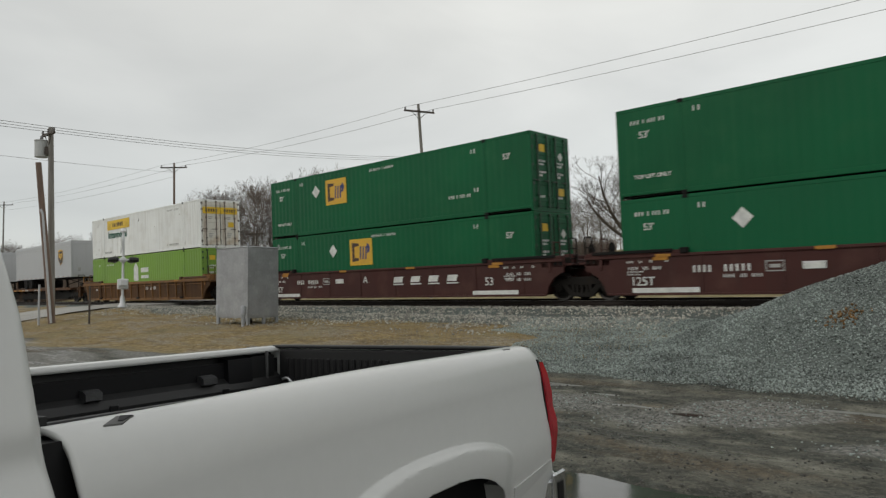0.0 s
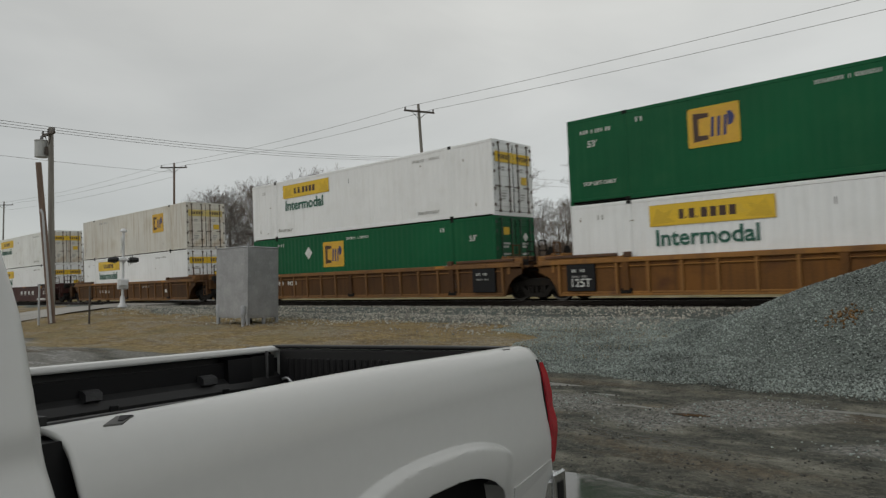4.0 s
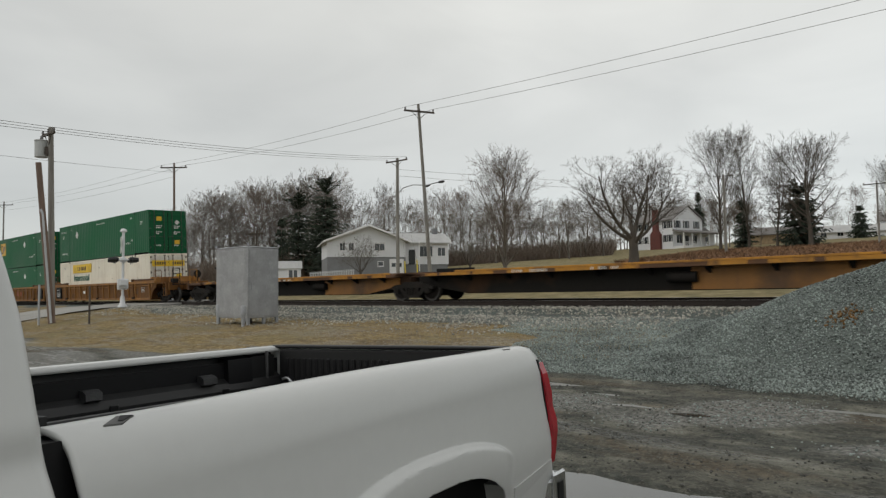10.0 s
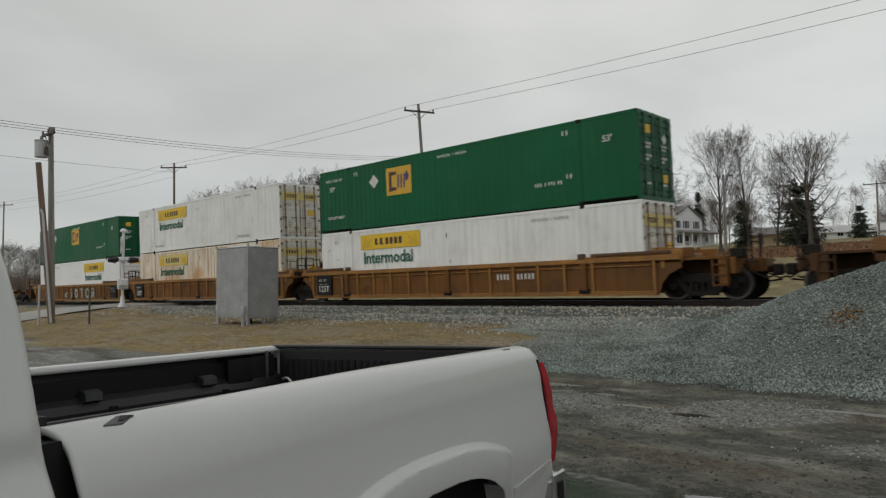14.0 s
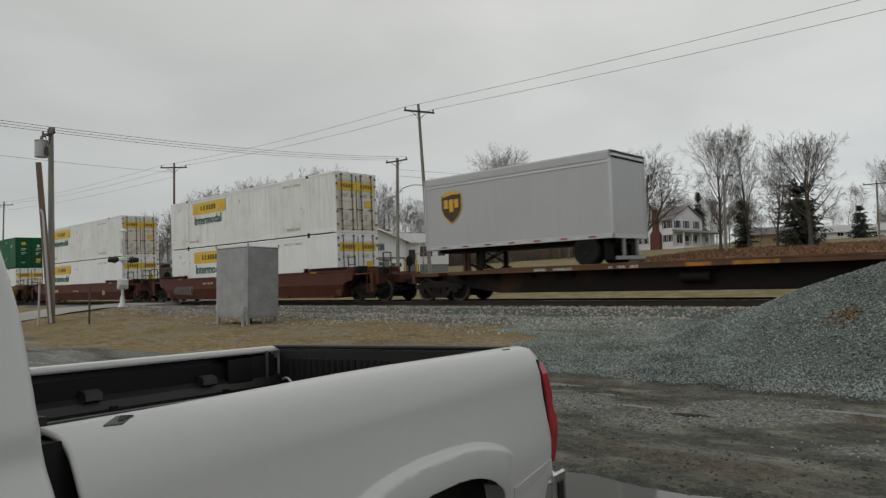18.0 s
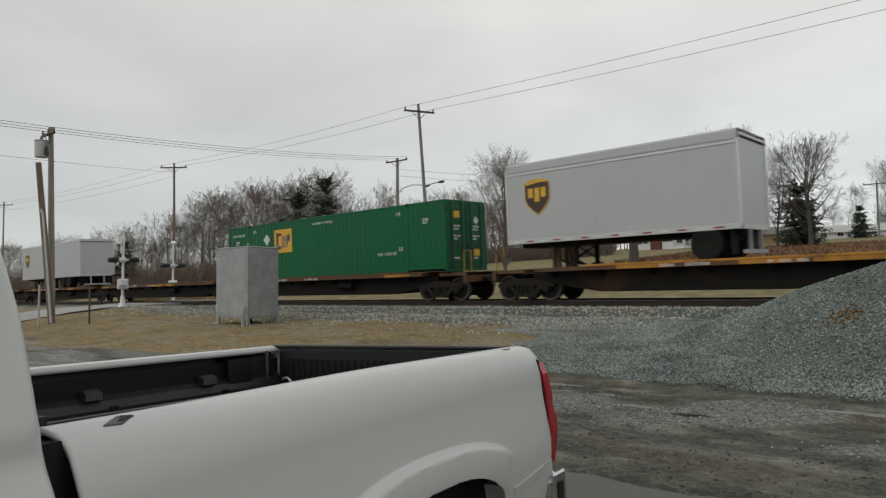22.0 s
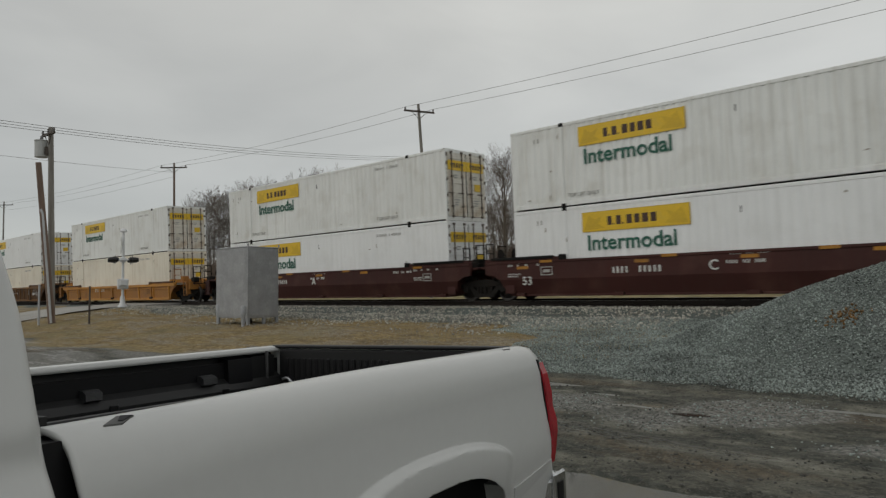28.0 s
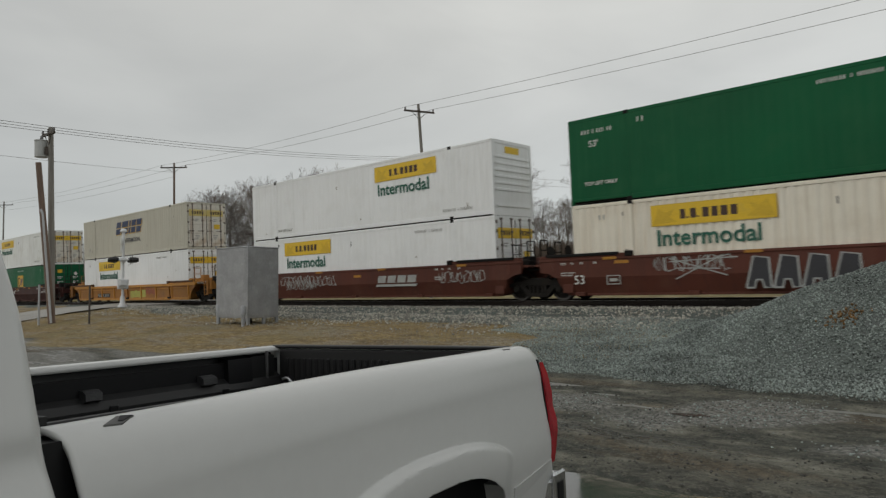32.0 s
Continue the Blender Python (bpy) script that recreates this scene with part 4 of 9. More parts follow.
        part("tailgate_slot", Geo().box(-0.082, -0.072, y, y + 0.022, -0.20, -0.06, 0.003), M["trim_black"], tg)
    part("tie_ring", Geo().tube([(-0.09, W - 0.24 + 0.05 * math.cos(a * 0.5), -0.22 + 0.05 * math.sin(a * 0.5)) for a in range(2, 11)], 0.008, 6), M["alu"], tg)
    part("tailgate_handle", Geo().box(-0.005, 0.015, W / 2 - 0.12, W / 2 + 0.12, -0.16, -0.06, 0.01), M["trim_black"], tg)
    # tail lamps wrap the rear corners
    for y0, sg in ((0.0, 1), (W, -1)):
        tl = part("tail_lamp", Geo().prism([(y0 + sg * 0.010, -0.07), (y0 - sg * 0.012, -0.12), (y0 - sg * 0.030, -0.20), (y0 - sg * 0.034, -0.27), (y0 - sg * 0.050, -0.33), (y0 - sg * 0.052, -0.38), (y0 - sg * 0.042, -0.45), (y0 - sg * 0.03, -0.52), (y0 + sg * 0.13, -0.52), (y0 + sg * 0.13, -0.06)], "x", TAIL - 0.030, TAIL + 0.020), M["tail_red"], ob, "red tail lamp")
        part("lamp_seal", Geo().prism([(y0 + sg * 0.007, -0.055), (y0 - sg * 0.016, -0.20), (y0 - sg * 0.034, -0.36), (y0 - sg * 0.024, -0.53), (y0 + sg * 0.13, -0.54), (y0 + sg * 0.13, -0.05)], "x", TAIL - 0.040, TAIL - 0.028), M["trim_black"], tl)
        part("clear_lens", Geo().prism([(y0 + sg * 0.010, -0.13), (y0 + sg * 0.004, -0.20), (y0 + sg * 0.10, -0.20), (y0 + sg * 0.10, -0.10)], "x", TAIL + 0.018, TAIL + 0.024), M["clear_lens"], tl)
        lc = [(-0.30, -0.545), (0.05, -0.50), (0.10, -0.60), (0.08, -0.86), (-0.22, -0.86)]
        vs = [(x, y0 - sg * (0.040 - 0.30 * max(0.0, -0.53 - z)), z) for x, z in lc] + [(x, y0 + sg * 0.14, z) for x, z in lc]
        part("lower_corner", Geo().add(vs, [(0, 1, 2, 3, 4), (9, 8, 7, 6, 5)] + [(k, k + 5, (k + 1) % 5 + 5, (k + 1) % 5) for k in range(5)]), M["body"], ob)
    # bumper
    bp = part("bumper", Geo().box(0.02, 0.20, -0.03, W + 0.03, -0.80, -0.56, 0.05), M["chrome"], ob, "scuffed chrome rear bumper")
    part("bumper_step", Geo().box(0.03, 0.19, 0.05, W - 0.05, -0.565, -0.553, 0.005), M["trim_black"], bp)
    part("bumper_end", Geo().box(0.06, 0.19, -0.045, -0.025, -0.79, -0.57, 0.015), M["chrome"], bp)
    part("bumper_slot", Geo().box(0.09, 0.15, -0.050, -0.043, -0.78, -0.61, 0.003), M["trim_black"], bp)
    # cab
    x0 = -BL - 0.030
    heights = [-0.62, -0.45, -0.32, -0.24, -0.19, -0.155, -0.125, -0.10, -0.08, -0.06, -0.04, -0.02, 0.0, 0.03, 0.07, 0.14, 0.22, 0.30, 0.38, 0.45, 0.50, 0.54, 0.565, 0.58, 0.588]
    rear = lambda z: x0 + np.interp(z, [-0.62, -0.32, -0.20, -0.131, -0.058, -0.02, 0.02, 0.13, 0.22, 0.34, 0.52], [0.094, 0.054, 0.022, 0.006, 0.000, -0.006, -0.009, -0.013, -0.018, -0.036, -0.072])
    inset = lambda z: 0.30 * max(0.0, z) - 0.040 * smooth(-0.045, -0.155, z)
    screen = lambda z: x0 + np.interp(z, [-0.62, 0.06, 0.54], [-2.30, -2.25, -1.55])
    vs, fs, m = [], [], 28
    for z in heights:
        top = 0.14 * smooth(0.48, 0.59, z) ** 2
        back, front, ins, round_ = rear(z) - top, screen(z) + top, inset(z) + top, 0.035 + 0.06 * smooth(0.40, 0.55, z)
        row = [(back, W * (0.5 - u)) for u in (0.0, 0.2)]
        row += [(back - round_ * (1 - math.cos(a)), ins + round_ * (1 - math.sin(a))) for a in (radians(11.25 * k) for k in range(9))]
        row += [(back + (front - back) * u, ins) for u in (0.3, 0.6, 1.0)]
        vs += [(x, y, z) for x, y in row] + [(x, W - y, z) for x, y in reversed(row)]
    for i in range(len(heights) - 1):
        fs += [(i * m + k, i * m + (k + 1) % m, (i + 1) * m + (k + 1) % m, (i + 1) * m + k) for k in range(m)]
    fs += [tuple(range(m - 1, -1, -1)), tuple(range((len(heights) - 1) * m, len(heights) * m))]
    cb = part("cab", Geo().add(vs, fs), M["body"], ob, smooth=True)
    # A black solid stands for the shade in the open gap.
    part("gap_seal", Geo().prism([(x0 - 0.02, -0.034), (x0 + 0.050, -0.034), (x0 + 0.085, -0.25), (x0 + 0.120, -0.62), (x0 + 0.02, -0.62)], "y", 0.045, W - 0.045), M["trim_black"], ob, "black fill standing for shade between cab and bed")
    part("rear_window", Geo().box(x0 - 0.015, x0 - 0.002, 0.30, W - 0.30, 0.08, 0.42), M["auto_glass"], cb)
    for sg, y in ((1, 0.0), (-1, W)):
        pane = [(x0 - 0.45, 0.06), (x0 - 0.50, 0.46), (x0 - 1.4, 0.46), (x0 - 1.95, 0.06)]
        part("side_window", Geo().add([(x, y + sg * (0.30 * z + d), z) for d in (-0.004, 0.012) for x, z in pane], [(0, 1, 2, 3), (7, 6, 5, 4)] + [(k, k + 4, (k + 1) % 4 + 4, (k + 1) % 4) for k in range(4)]), M["auto_glass"], cb)
    glass = [(x0 - 2.140, 0.12, 0.14), (x0 - 2.140, W - 0.12, 0.14), (x0 - 1.658, W - 0.21, 0.47), (x0 - 1.658, 0.21, 0.47)]
    part("windscreen", Geo().add([(x + dx, y, z) for dx in (-0.012, 0.02) for x, y, z in glass], [(0, 1, 2, 3), (7, 6, 5, 4)] + [(k, k + 4, (k + 1) % 4 + 4, (k + 1) % 4) for k in range(4)]), M["auto_glass"], cb)
    part("roof_lamp", Geo().box(x0 - 0.10, x0 - 0.05, W / 2 - 0.15, W / 2 + 0.15, 0.50, 0.55, 0.015), M["tail_red"], cb)
    # hood, grille and front
    hood = part("hood", Geo().prism([(x0 - 2.2, -0.62), (x0 - 2.2, 0.06), (x0 - 2.6, 0.03), (x0 - 3.25, -0.05), (x0 - 3.35, -0.2), (x0 - 3.36, -0.62)], "y", -0.01, W + 0.01), M["body"], ob)
    hb = hood.modifiers.new("rounding", "BEVEL")
    hb.width, hb.segments, hb.limit_method = 0.08, 3, "ANGLE"
    part("grille", Geo().box(x0 - 3.38, x0 - 3.35, 0.35, W - 0.35, -0.5, -0.2, 0.01), M["trim_black"], hood)
    for y in (0.06, W - 0.32):
        part("headlamp", Geo().box(x0 - 3.38, x0 - 3.34, y, y + 0.26, -0.42, -0.2, 0.015), M["clear_lens"], hood)
    part("front_bumper", Geo().box(x0 - 3.5, x0 - 3.3, -0.02, W + 0.02, -0.85, -0.58, 0.06), M["chrome"], ob)
    for y0 in (-0.02, W - 0.1):
        part("rocker", Geo().box(x0 - 2.3, x0, y0, y0 + 0.12, -0.9, -0.6, 0.03), M["body"], ob)
    part("chassis", Geo().box(x0 - 3.3, 0.0, 0.45, W - 0.45, -0.85, -0.62), M["black"], ob)
    for y0 in (0.115, W - 0.135):
        part("inner_panel", Geo().box(-BL, -0.02, y0, y0 + 0.02, -0.62, -0.06), M["trim_black"], ob)
    tyre = Geo().lathe([(0.20, 0.02), (0.24, -0.0), (0.33, 0.0), (0.37, 0.04), (0.37, 0.2), (0.33, 0.24), (0.20, 0.22)], (0, 0, 0), "y", 32).mesh("tyre", M["rubber"], True)
    rim = Geo().lathe([(0.03, 0.04), (0.06, 0.03), (0.12, 0.06), (0.19, 0.05), (0.205, 0.02), (0.21, 0.2)], (0, 0, 0), "y", 24).mesh("rim", M["alu"], True)
    for x in (-0.83, x0 - 2.75):
        for y, flip in ((0.02, 0), (W - 0.26, 1)):
            w = part("wheel", tyre, None, ob, "black tyre on a steel wheel", at=(x, y, G + 0.37))
            part("rim", rim, None, w, at=pose(0, 0.24 if flip else 0, 0, 0, 0, 180 if flip else 0))


pickup()
# ================= poles and wires =================
def utility_pole(base, top, arm_dir, arms, label, mat="pole", r0=0.15, r1=0.10, extras=()):
    b, t = Vector(base), Vector(top)
    ob = thing("utility_pole", label, "utility pole", "utility poles")
    part("shaft", Geo().tube([b - Vector((0, 0, 0.4)), b.lerp(t, 0.5), t], [r0, (r0 + r1) / 2, r1], 12), M[mat], ob, smooth=True)
    d = Vector(arm_dir).normalized()
    pins = []
    for down, half, n in arms:
        c = t + (b - t).normalized() * down
        g = Geo()
        up = Vector((0, 0, 1))
        side = d.cross(up)
        q = [c + d * sx * half + side * sy * 0.05 + up * sz * 0.06 + side * 0.12 for sx in (-1, 1) for sy in (-1, 1) for sz in (-1, 1)]
        g.add(q, [(0, 1, 3, 2), (4, 6, 7, 5), (0, 4, 5, 1), (2, 3, 7, 6), (0, 2, 6, 4), (1, 5, 7, 3)])
        a = part("crossarm", g, M["arm"], ob)
        for sx in (-1, 1):
            part("brace", Geo().tube([c + d * sx * half * 0.55 + side * 0.16, c - up * 0.55 + side * 0.08], 0.02, 5), M["arm"], a)
        for k in range(n):
            p = c + d * half * (0.92 * (2 * k / (n - 1) - 1)) + side * 0.12
            part("insulator", Geo().lathe([(0.02, 0.06), (0.05, 0.08), (0.065, 0.15), (0.05, 0.17), (0.06, 0.22), (0.03, 0.26)], p, "z", 8), M["insulator"], a)
            pins.append(p + up * 0.25)
    return ob, pins


def wire(a, b, sag, label="thin grey overhead power line"):
    a, b = Vector(a), Vector(b)
    pts = []
    for k in range(17):
        u = k / 16
        p = a.lerp(b, u)
        p.z -= sag * 4 * u * (1 - u)
        pts.append(p)
    g = Geo().tube(pts, 0.013, 5)
    return thing("overhead_wire", label, "wire", "overhead wires", geo=g, mat=M["wire"])


def build_lines():
    _, near = utility_pole((-37.69, 12.13, land(-37.7, 12.1)), (-37.17, 11.72, 10.3), (1, 0.1, 0), ((0.35, 0.66, 3),), "weathered wooden utility pole with crossarm and transformer", r0=0.17, r1=0.12)
    can = thing("transformer", "pale grey pole-mounted transformer can hung on a pole", "transformer")
    part("tank", Geo().lathe([(0.02, -0.52), (0.30, -0.5), (0.31, 0.30), (0.33, 0.32), (0.33, 0.36), (0.05, 0.42)], (-37.62, 11.45, 9.3), "z", 18), M["can"], can, smooth=True)
    for dx in (-0.12, 0.12):
        part("bushing", Geo().lathe([(0.03, 0.38), (0.05, 0.45), (0.03, 0.6)], (-37.62 + dx, 11.45, 9.3), "z", 8), M["insulator"], can)
    part("bracket", Geo().box(-37.5, -37.2, 11.5, 11.75, 8.9, 9.3), M["arm"], can)
    stub = thing("stub_pole", "short brown wooden stub pole with pale conduit beside the pole", "pole")
    part("shaft", Geo().tube([(-36.72, 11.86, land(-36.8, 11.56) - 0.3), (-36.63, 11.03, 8.33)], [0.17, 0.13], 12), M["pole_red"], stub, smooth=True)
    part("conduit", Geo().tube([(-36.50, 11.72, 0.4), (-36.46, 11.22, 5.8), (-36.52, 11.14, 6.0)], 0.055, 8), M["conduit"], stub)
    part("guard_post", Geo().tube([(-37.1, 11.35, 0.2), (-37.1, 11.35, 2.3)], 0.05, 8), M["conduit"], stub)
    _, mid = utility_pole((-32.62, 35.25, land(-32.6, 35.2)), (-32.68, 34.13, 15.15), (0.45, 0.9, 0), ((0.55, 1.15, 3),), "tall leaning wooden utility pole with one crossarm")
    _, left = utility_pole((-67.1, 33.1, land(-67, 33)), (-67.09, 32.91, 15.6), (0.747, 0.665, 0), ((0.5, 1.38, 3),), "tall reddish wooden utility pole with one crossarm", "pole_red")
    _, far = utility_pole((-126.7, 33.3, land(-126, 33)), (-126.68, 33.23, 17.7), (0.747, 0.665, 0), ((0.6, 1.6, 3),), "distant wooden utility pole with one crossarm")
    _, hill = utility_pole((-43.77, 42.73, land(-43.8, 42.7)), (-43.22, 42.29, 13.95), (1, 0.1, 0), ((0.3, 1.25, 3),), "grey wooden utility pole with crossarm and street lamp", r0=0.17, r1=0.13)
    _, right = utility_pole((25, 34.5, land(25, 34)), (25, 34.5, 14.5), (0.3, 1, 0), ((0.55, 1.15, 3),), "tall wooden utility pole with one crossarm")
    _, back = utility_pole((-31.4, -19.0, land(-31, -19)), (-31.4, -19.0, 9.2), (1, 0.2, 0), ((0.35, 0.95, 3),), "wooden utility pole with crossarm")
    utility_pole((-15.0, 100.3, land(-15, 100) - 0.3), (-14.85, 99.8, 15.0), (1, 0, 0), ((0.4, 1.5, 3),), "distant wooden utility pole on the hill")
    utility_pole((-31.3, 92.3, land(-31, 92) - 0.3), (-31.09, 91.8, 16.9), (1, 0.2, 0), ((0.2, 1.3, 3),), "pale utility pole on the hill", "pole", 0.2, 0.15)
    utility_pole((-52.3, 33.4, land(-52, 33)), (-52.3, 33.4, 7.35), (0.8, 0.6, 0), ((0.25, 0.75, 2),), "short dark pole with a crossarm beyond the track", "arm", 0.09, 0.07)
    for a, b, sag in ((far, left, 0.5), (left, mid, 0.35), (mid, right, 0.5)):
        for k in (0, 2):
            wire(a[k], b[k], sag)
    for k in (0, 1, 2):
        wire(near[k], hill[k], 0.35)
        wire(back[k], near[k], 0.3)
    wire((-126.6, 33.2, 16.2), (-67.1, 33.0, 14.2), 0.4)
    wire((-43.2, 42.3, 12.9), (-14.8, 99.8, 14.0), 0.6)
    wire((-43.2, 42.3, 12.3), (-14.8, 99.8, 13.2), 0.6)
    wire((-31.4, -19.0, 8.2), (-67.05, 32.9, 14.6), 0.6)
    lamp = thing("street_lamp", "cobra-head street lamp on a curved arm fixed to a pole", "street lamp")
    part("arm", Geo().tube([(-43.4, 42.4, 10.6), (-42.9, 42.7, 11.2), (-42.2, 43.2, 11.45), (-41.4, 43.8, 11.4)], 0.045, 8), M["bollard"], lamp)
    part("head", Geo().lathe([(0.02, -0.3), (0.10, -0.2), (0.11, 0.15), (0.04, 0.3)], (-41.1, 44.0, 11.33), "x", 10), M["lamp_black"], lamp)
    lamp2 = thing("street_lamp", "cobra-head street lamp on a straight arm fixed to a pole", "street lamp")
    part("arm", Geo().tube([(-32.65, 34.7, 9.3), (-31.6, 34.9, 9.45)], 0.04, 8), M["bollard"], lamp2)
    part("head", Geo().lathe([(0.02, -0.3), (0.09, -0.2), (0.10, 0.15), (0.04, 0.3)], (-31.3, 34.95, 9.45), "x", 10), M["lamp_black"], lamp2)
    for x, y in ((-41.6, 41.6), (-40.4, 41.9)):
        g = thing("guy_guard", "yellow plastic guard on a slanted guy wire", "guy guard", "yellow guy guards")
        part("sleeve", Geo().tube([(x, y, land(x, y) - 0.1), (x - 0.12, y, land(x, y) + 2.4)], 0.05, 8), M["yellow_guard"], g)
        part("guy_wire", Geo().tube([(x - 0.12, y, land(x, y) + 2.4), (-43.25, 42.3, 12.5)], 0.008, 5), M["wire"], g)


build_lines()


# ================= signals, cabinet, sign =================
def crossing_signal(x, y, z, face, label):
    """Mast with a crossbuck seen edge on and two pairs of flashing lamps."""
    ob = thing("crossing_signal", label, "crossing signal", "crossing signals", m=pose(x, y, z, 0, 0, face))
    part("foundation", Geo().box(-0.3, 0.3, -0.3, 0.3, -0.5, 0.12, 0.03), M["block"], ob)
    part("mast_base", Geo().lathe([(0.26, 0.1), (0.26, 0.18), (0.15, 0.34), (0.12, 0.75)], (0, 0, 0), "z", 14), M["silver"], ob, smooth=True)
    part("mast", Geo().tube([(0, 0, 0.3), (0, 0, 4.5)], 0.075, 12), M["silver"], ob, smooth=True)
    part("bell", Geo().lathe([(0.02, 4.72), (0.14, 4.68), (0.20, 4.58), (0.20, 4.52), (0.05, 4.48)], (0, 0, 0), "z", 14), M["silver"], ob, smooth=True)
    part("junction_box", Geo().box(-0.32, 0.32, -0.28, 0.28, 1.15, 1.75, 0.04), M["silver"], ob)
    part("relay_box", Geo().box(0.36, 0.72, -0.2, 0.2, 1.35, 1.7, 0.03), M["silver"], ob)
    for tilt in (-45, 45):
        part("crossbuck_blade", Geo().box(-0.6, 0.6, -0.13, -0.11, -0.11, 0.11), M["mark"], ob, at=Matrix.Translation((0, 0, 3.75)) @ Matrix.Rotation(radians(tilt), 4, "Y"))
    part("lamp_arm", Geo().tube([(-0.66, 0, 2.86), (0.66, 0, 2.86)], 0.05, 8), M["silver"], ob)
    part("lamp_hub", Geo().box(-0.17, 0.17, -0.16, 0.16, 2.72, 3.0, 0.04), M["silver"], ob)
    for sx in (-1, 1):
        for sy in (-1, 1):
            l = part("lamp_hood", Geo().lathe([(0.05, sy * -0.10), (0.13, sy * -0.06), (0.145, sy * 0.14), (0.12, sy * 0.42)], (sx * 0.52, sy * 0.36, 2.86), "y", 14), M["lamp_black"], ob, smooth=True)
            part("bracket", Geo().tube([(sx * 0.52, 0.0, 2.86), (sx * 0.52, sy * 0.32, 2.86)], 0.045, 6), M["silver"], l)
            part("background_disc", Geo().lathe([(0.25, 0.0), (0.25, 0.012)], (sx * 0.52, sy * 0.44, 2.86), "y", 20), M["lamp_black"], l)
            part("lens", Geo().lathe([(0.14, 0.0), (0.12, sy * 0.02)], (sx * 0.52, sy * 0.46, 2.86), "y", 14), M["lens_red"], l)
    return ob


crossing_signal(-40.0, 16.6, 0.93, -18, "silver crossing signal mast with black flashing lamps beside the road")
crossing_signal(-48.1, 23.6, 1.05, -18, "silver crossing signal mast across the tracks")


def signal_cabinet():
    cx, cy = -23.36, 14.5
    z0 = 0.62
    ob = thing("signal_cabinet", "tall galvanised steel signal cabinet on short legs", "cabinet", m=pose(cx, cy, z0, 0, 0, 4))
    hx, hy, H = 1.03, 0.72, 2.86
    part("body", Geo().box(-hx, hx, -hy, hy, 0.12, H - 0.06, 0.02), M["galv"], ob)
    part("roof", Geo().box(-hx - 0.012, hx + 0.012, -hy - 0.012, hy + 0.012, H - 0.06, H, 0.03), M["galv"], ob)
    d = part("door", Geo().box(hx, hx + 0.02, -hy + 0.05, hy - 0.05, 0.2, H - 0.14, 0.006), M["galv"], ob)
    for zz in (0.5, 1.4, 2.3):
        part("hinge", Geo().tube([(hx + 0.03, hy - 0.06, zz), (hx + 0.03, hy - 0.06, zz + 0.22)], 0.018, 6), M["galv"], d)
    part("handle", Geo().box(hx + 0.02, hx + 0.05, -hy + 0.14, -hy + 0.18, 1.2, 1.45), M["galv"], d)
    part("corner_flange", Geo().box(hx - 0.03, hx + 0.035, -hy - 0.03, -hy + 0.03, 0.14, H - 0.02, 0.01), M["galv"], ob)
    part("side_panel", Geo().box(-hx + 0.06, hx - 0.10, -hy - 0.012, -hy, 0.2, H - 0.14, 0.005), M["galv"], ob)
    for x, y in ((-hx, -hy), (hx, -hy), (hx, hy), (-hx, hy)):
        part("lifting_eye", Geo().box(x - 0.03, x + 0.03, y - 0.03, y + 0.03, H, H + 0.1, 0.01), M["galv"], ob)
    for x, y in ((-hx + 0.06, -hy + 0.06), (hx - 0.06, -hy + 0.06), (hx - 0.06, hy - 0.06), (-hx + 0.06, hy - 0.06), (hx - 0.06, 0.05)):
        part("leg", Geo().box(x - 0.05, x + 0.05, y - 0.05, y + 0.05, -0.4, 0.13), M["bollard"], ob)
    part("cable_pipe", Geo().tube([(0.3, -0.1, -0.4), (0.3, -0.1, 0.13)], 0.09, 10), M["lamp_black"], ob)
    for x, y in ((-24.20, 13.75), (-22.10, 13.55)):
        b = thing("bollard", "short grey steel post guarding the cabinet", "bollard", "posts by the cabinet", m=pose(x, y, land(x, y)))
        part("post", Geo().tube([(0, 0, -0.2), (0, 0, 0.62)], 0.07, 12), M["bollard"], b, smooth=True)
        part("cap", Geo().lathe([(0.11, 0.40), (0.115, 0.72), (0.09, 0.76), (0.02, 0.77)], (0, 0, 0), "z", 14), M["bollard"], b, smooth=True)


signal_cabinet()


def mile_sign():
    x, y = -33.0, 12.2
    z = land(x, y)
    ob = thing("roadside_sign", "weathered oval wooden sign on a thin post", "sign", m=pose(x, y, z, 0, 0, 20))
    part("post", Geo().box(-0.03, 0.03, -0.03, 0.03, -0.2, 1.75), M["arm"], ob)


mile_sign()


# ================= houses =================
def window(parent, x, y, z, w, h, axis, panes=2, frame="door_white"):
    """A window on a wall; axis 'y': the wall faces -y, 'x': it faces +x."""
    def put(a0, a1, d0, d1, z0, z1):
        return Geo().box(x + a0, x + a1, y + d0, y + d1, z + z0, z + z1) if axis == "y" else Geo().box(x - d1, x - d0, y + a0, y + a1, z + z0, z + z1)
    f = part("window_frame", put(-0.07, w + 0.07, -0.05, 0.0, -0.07, h + 0.07), M[frame], parent)
    for k in range(panes):
        part("pane", put(k * w / panes + 0.02, (k + 1) * w / panes - 0.02, -0.06, -0.045, 0.02, h - 0.02), M["glass"], f)
    part("sill", put(-0.1, w + 0.1, -0.1, 0.0, -0.12, -0.07), M[frame], f)


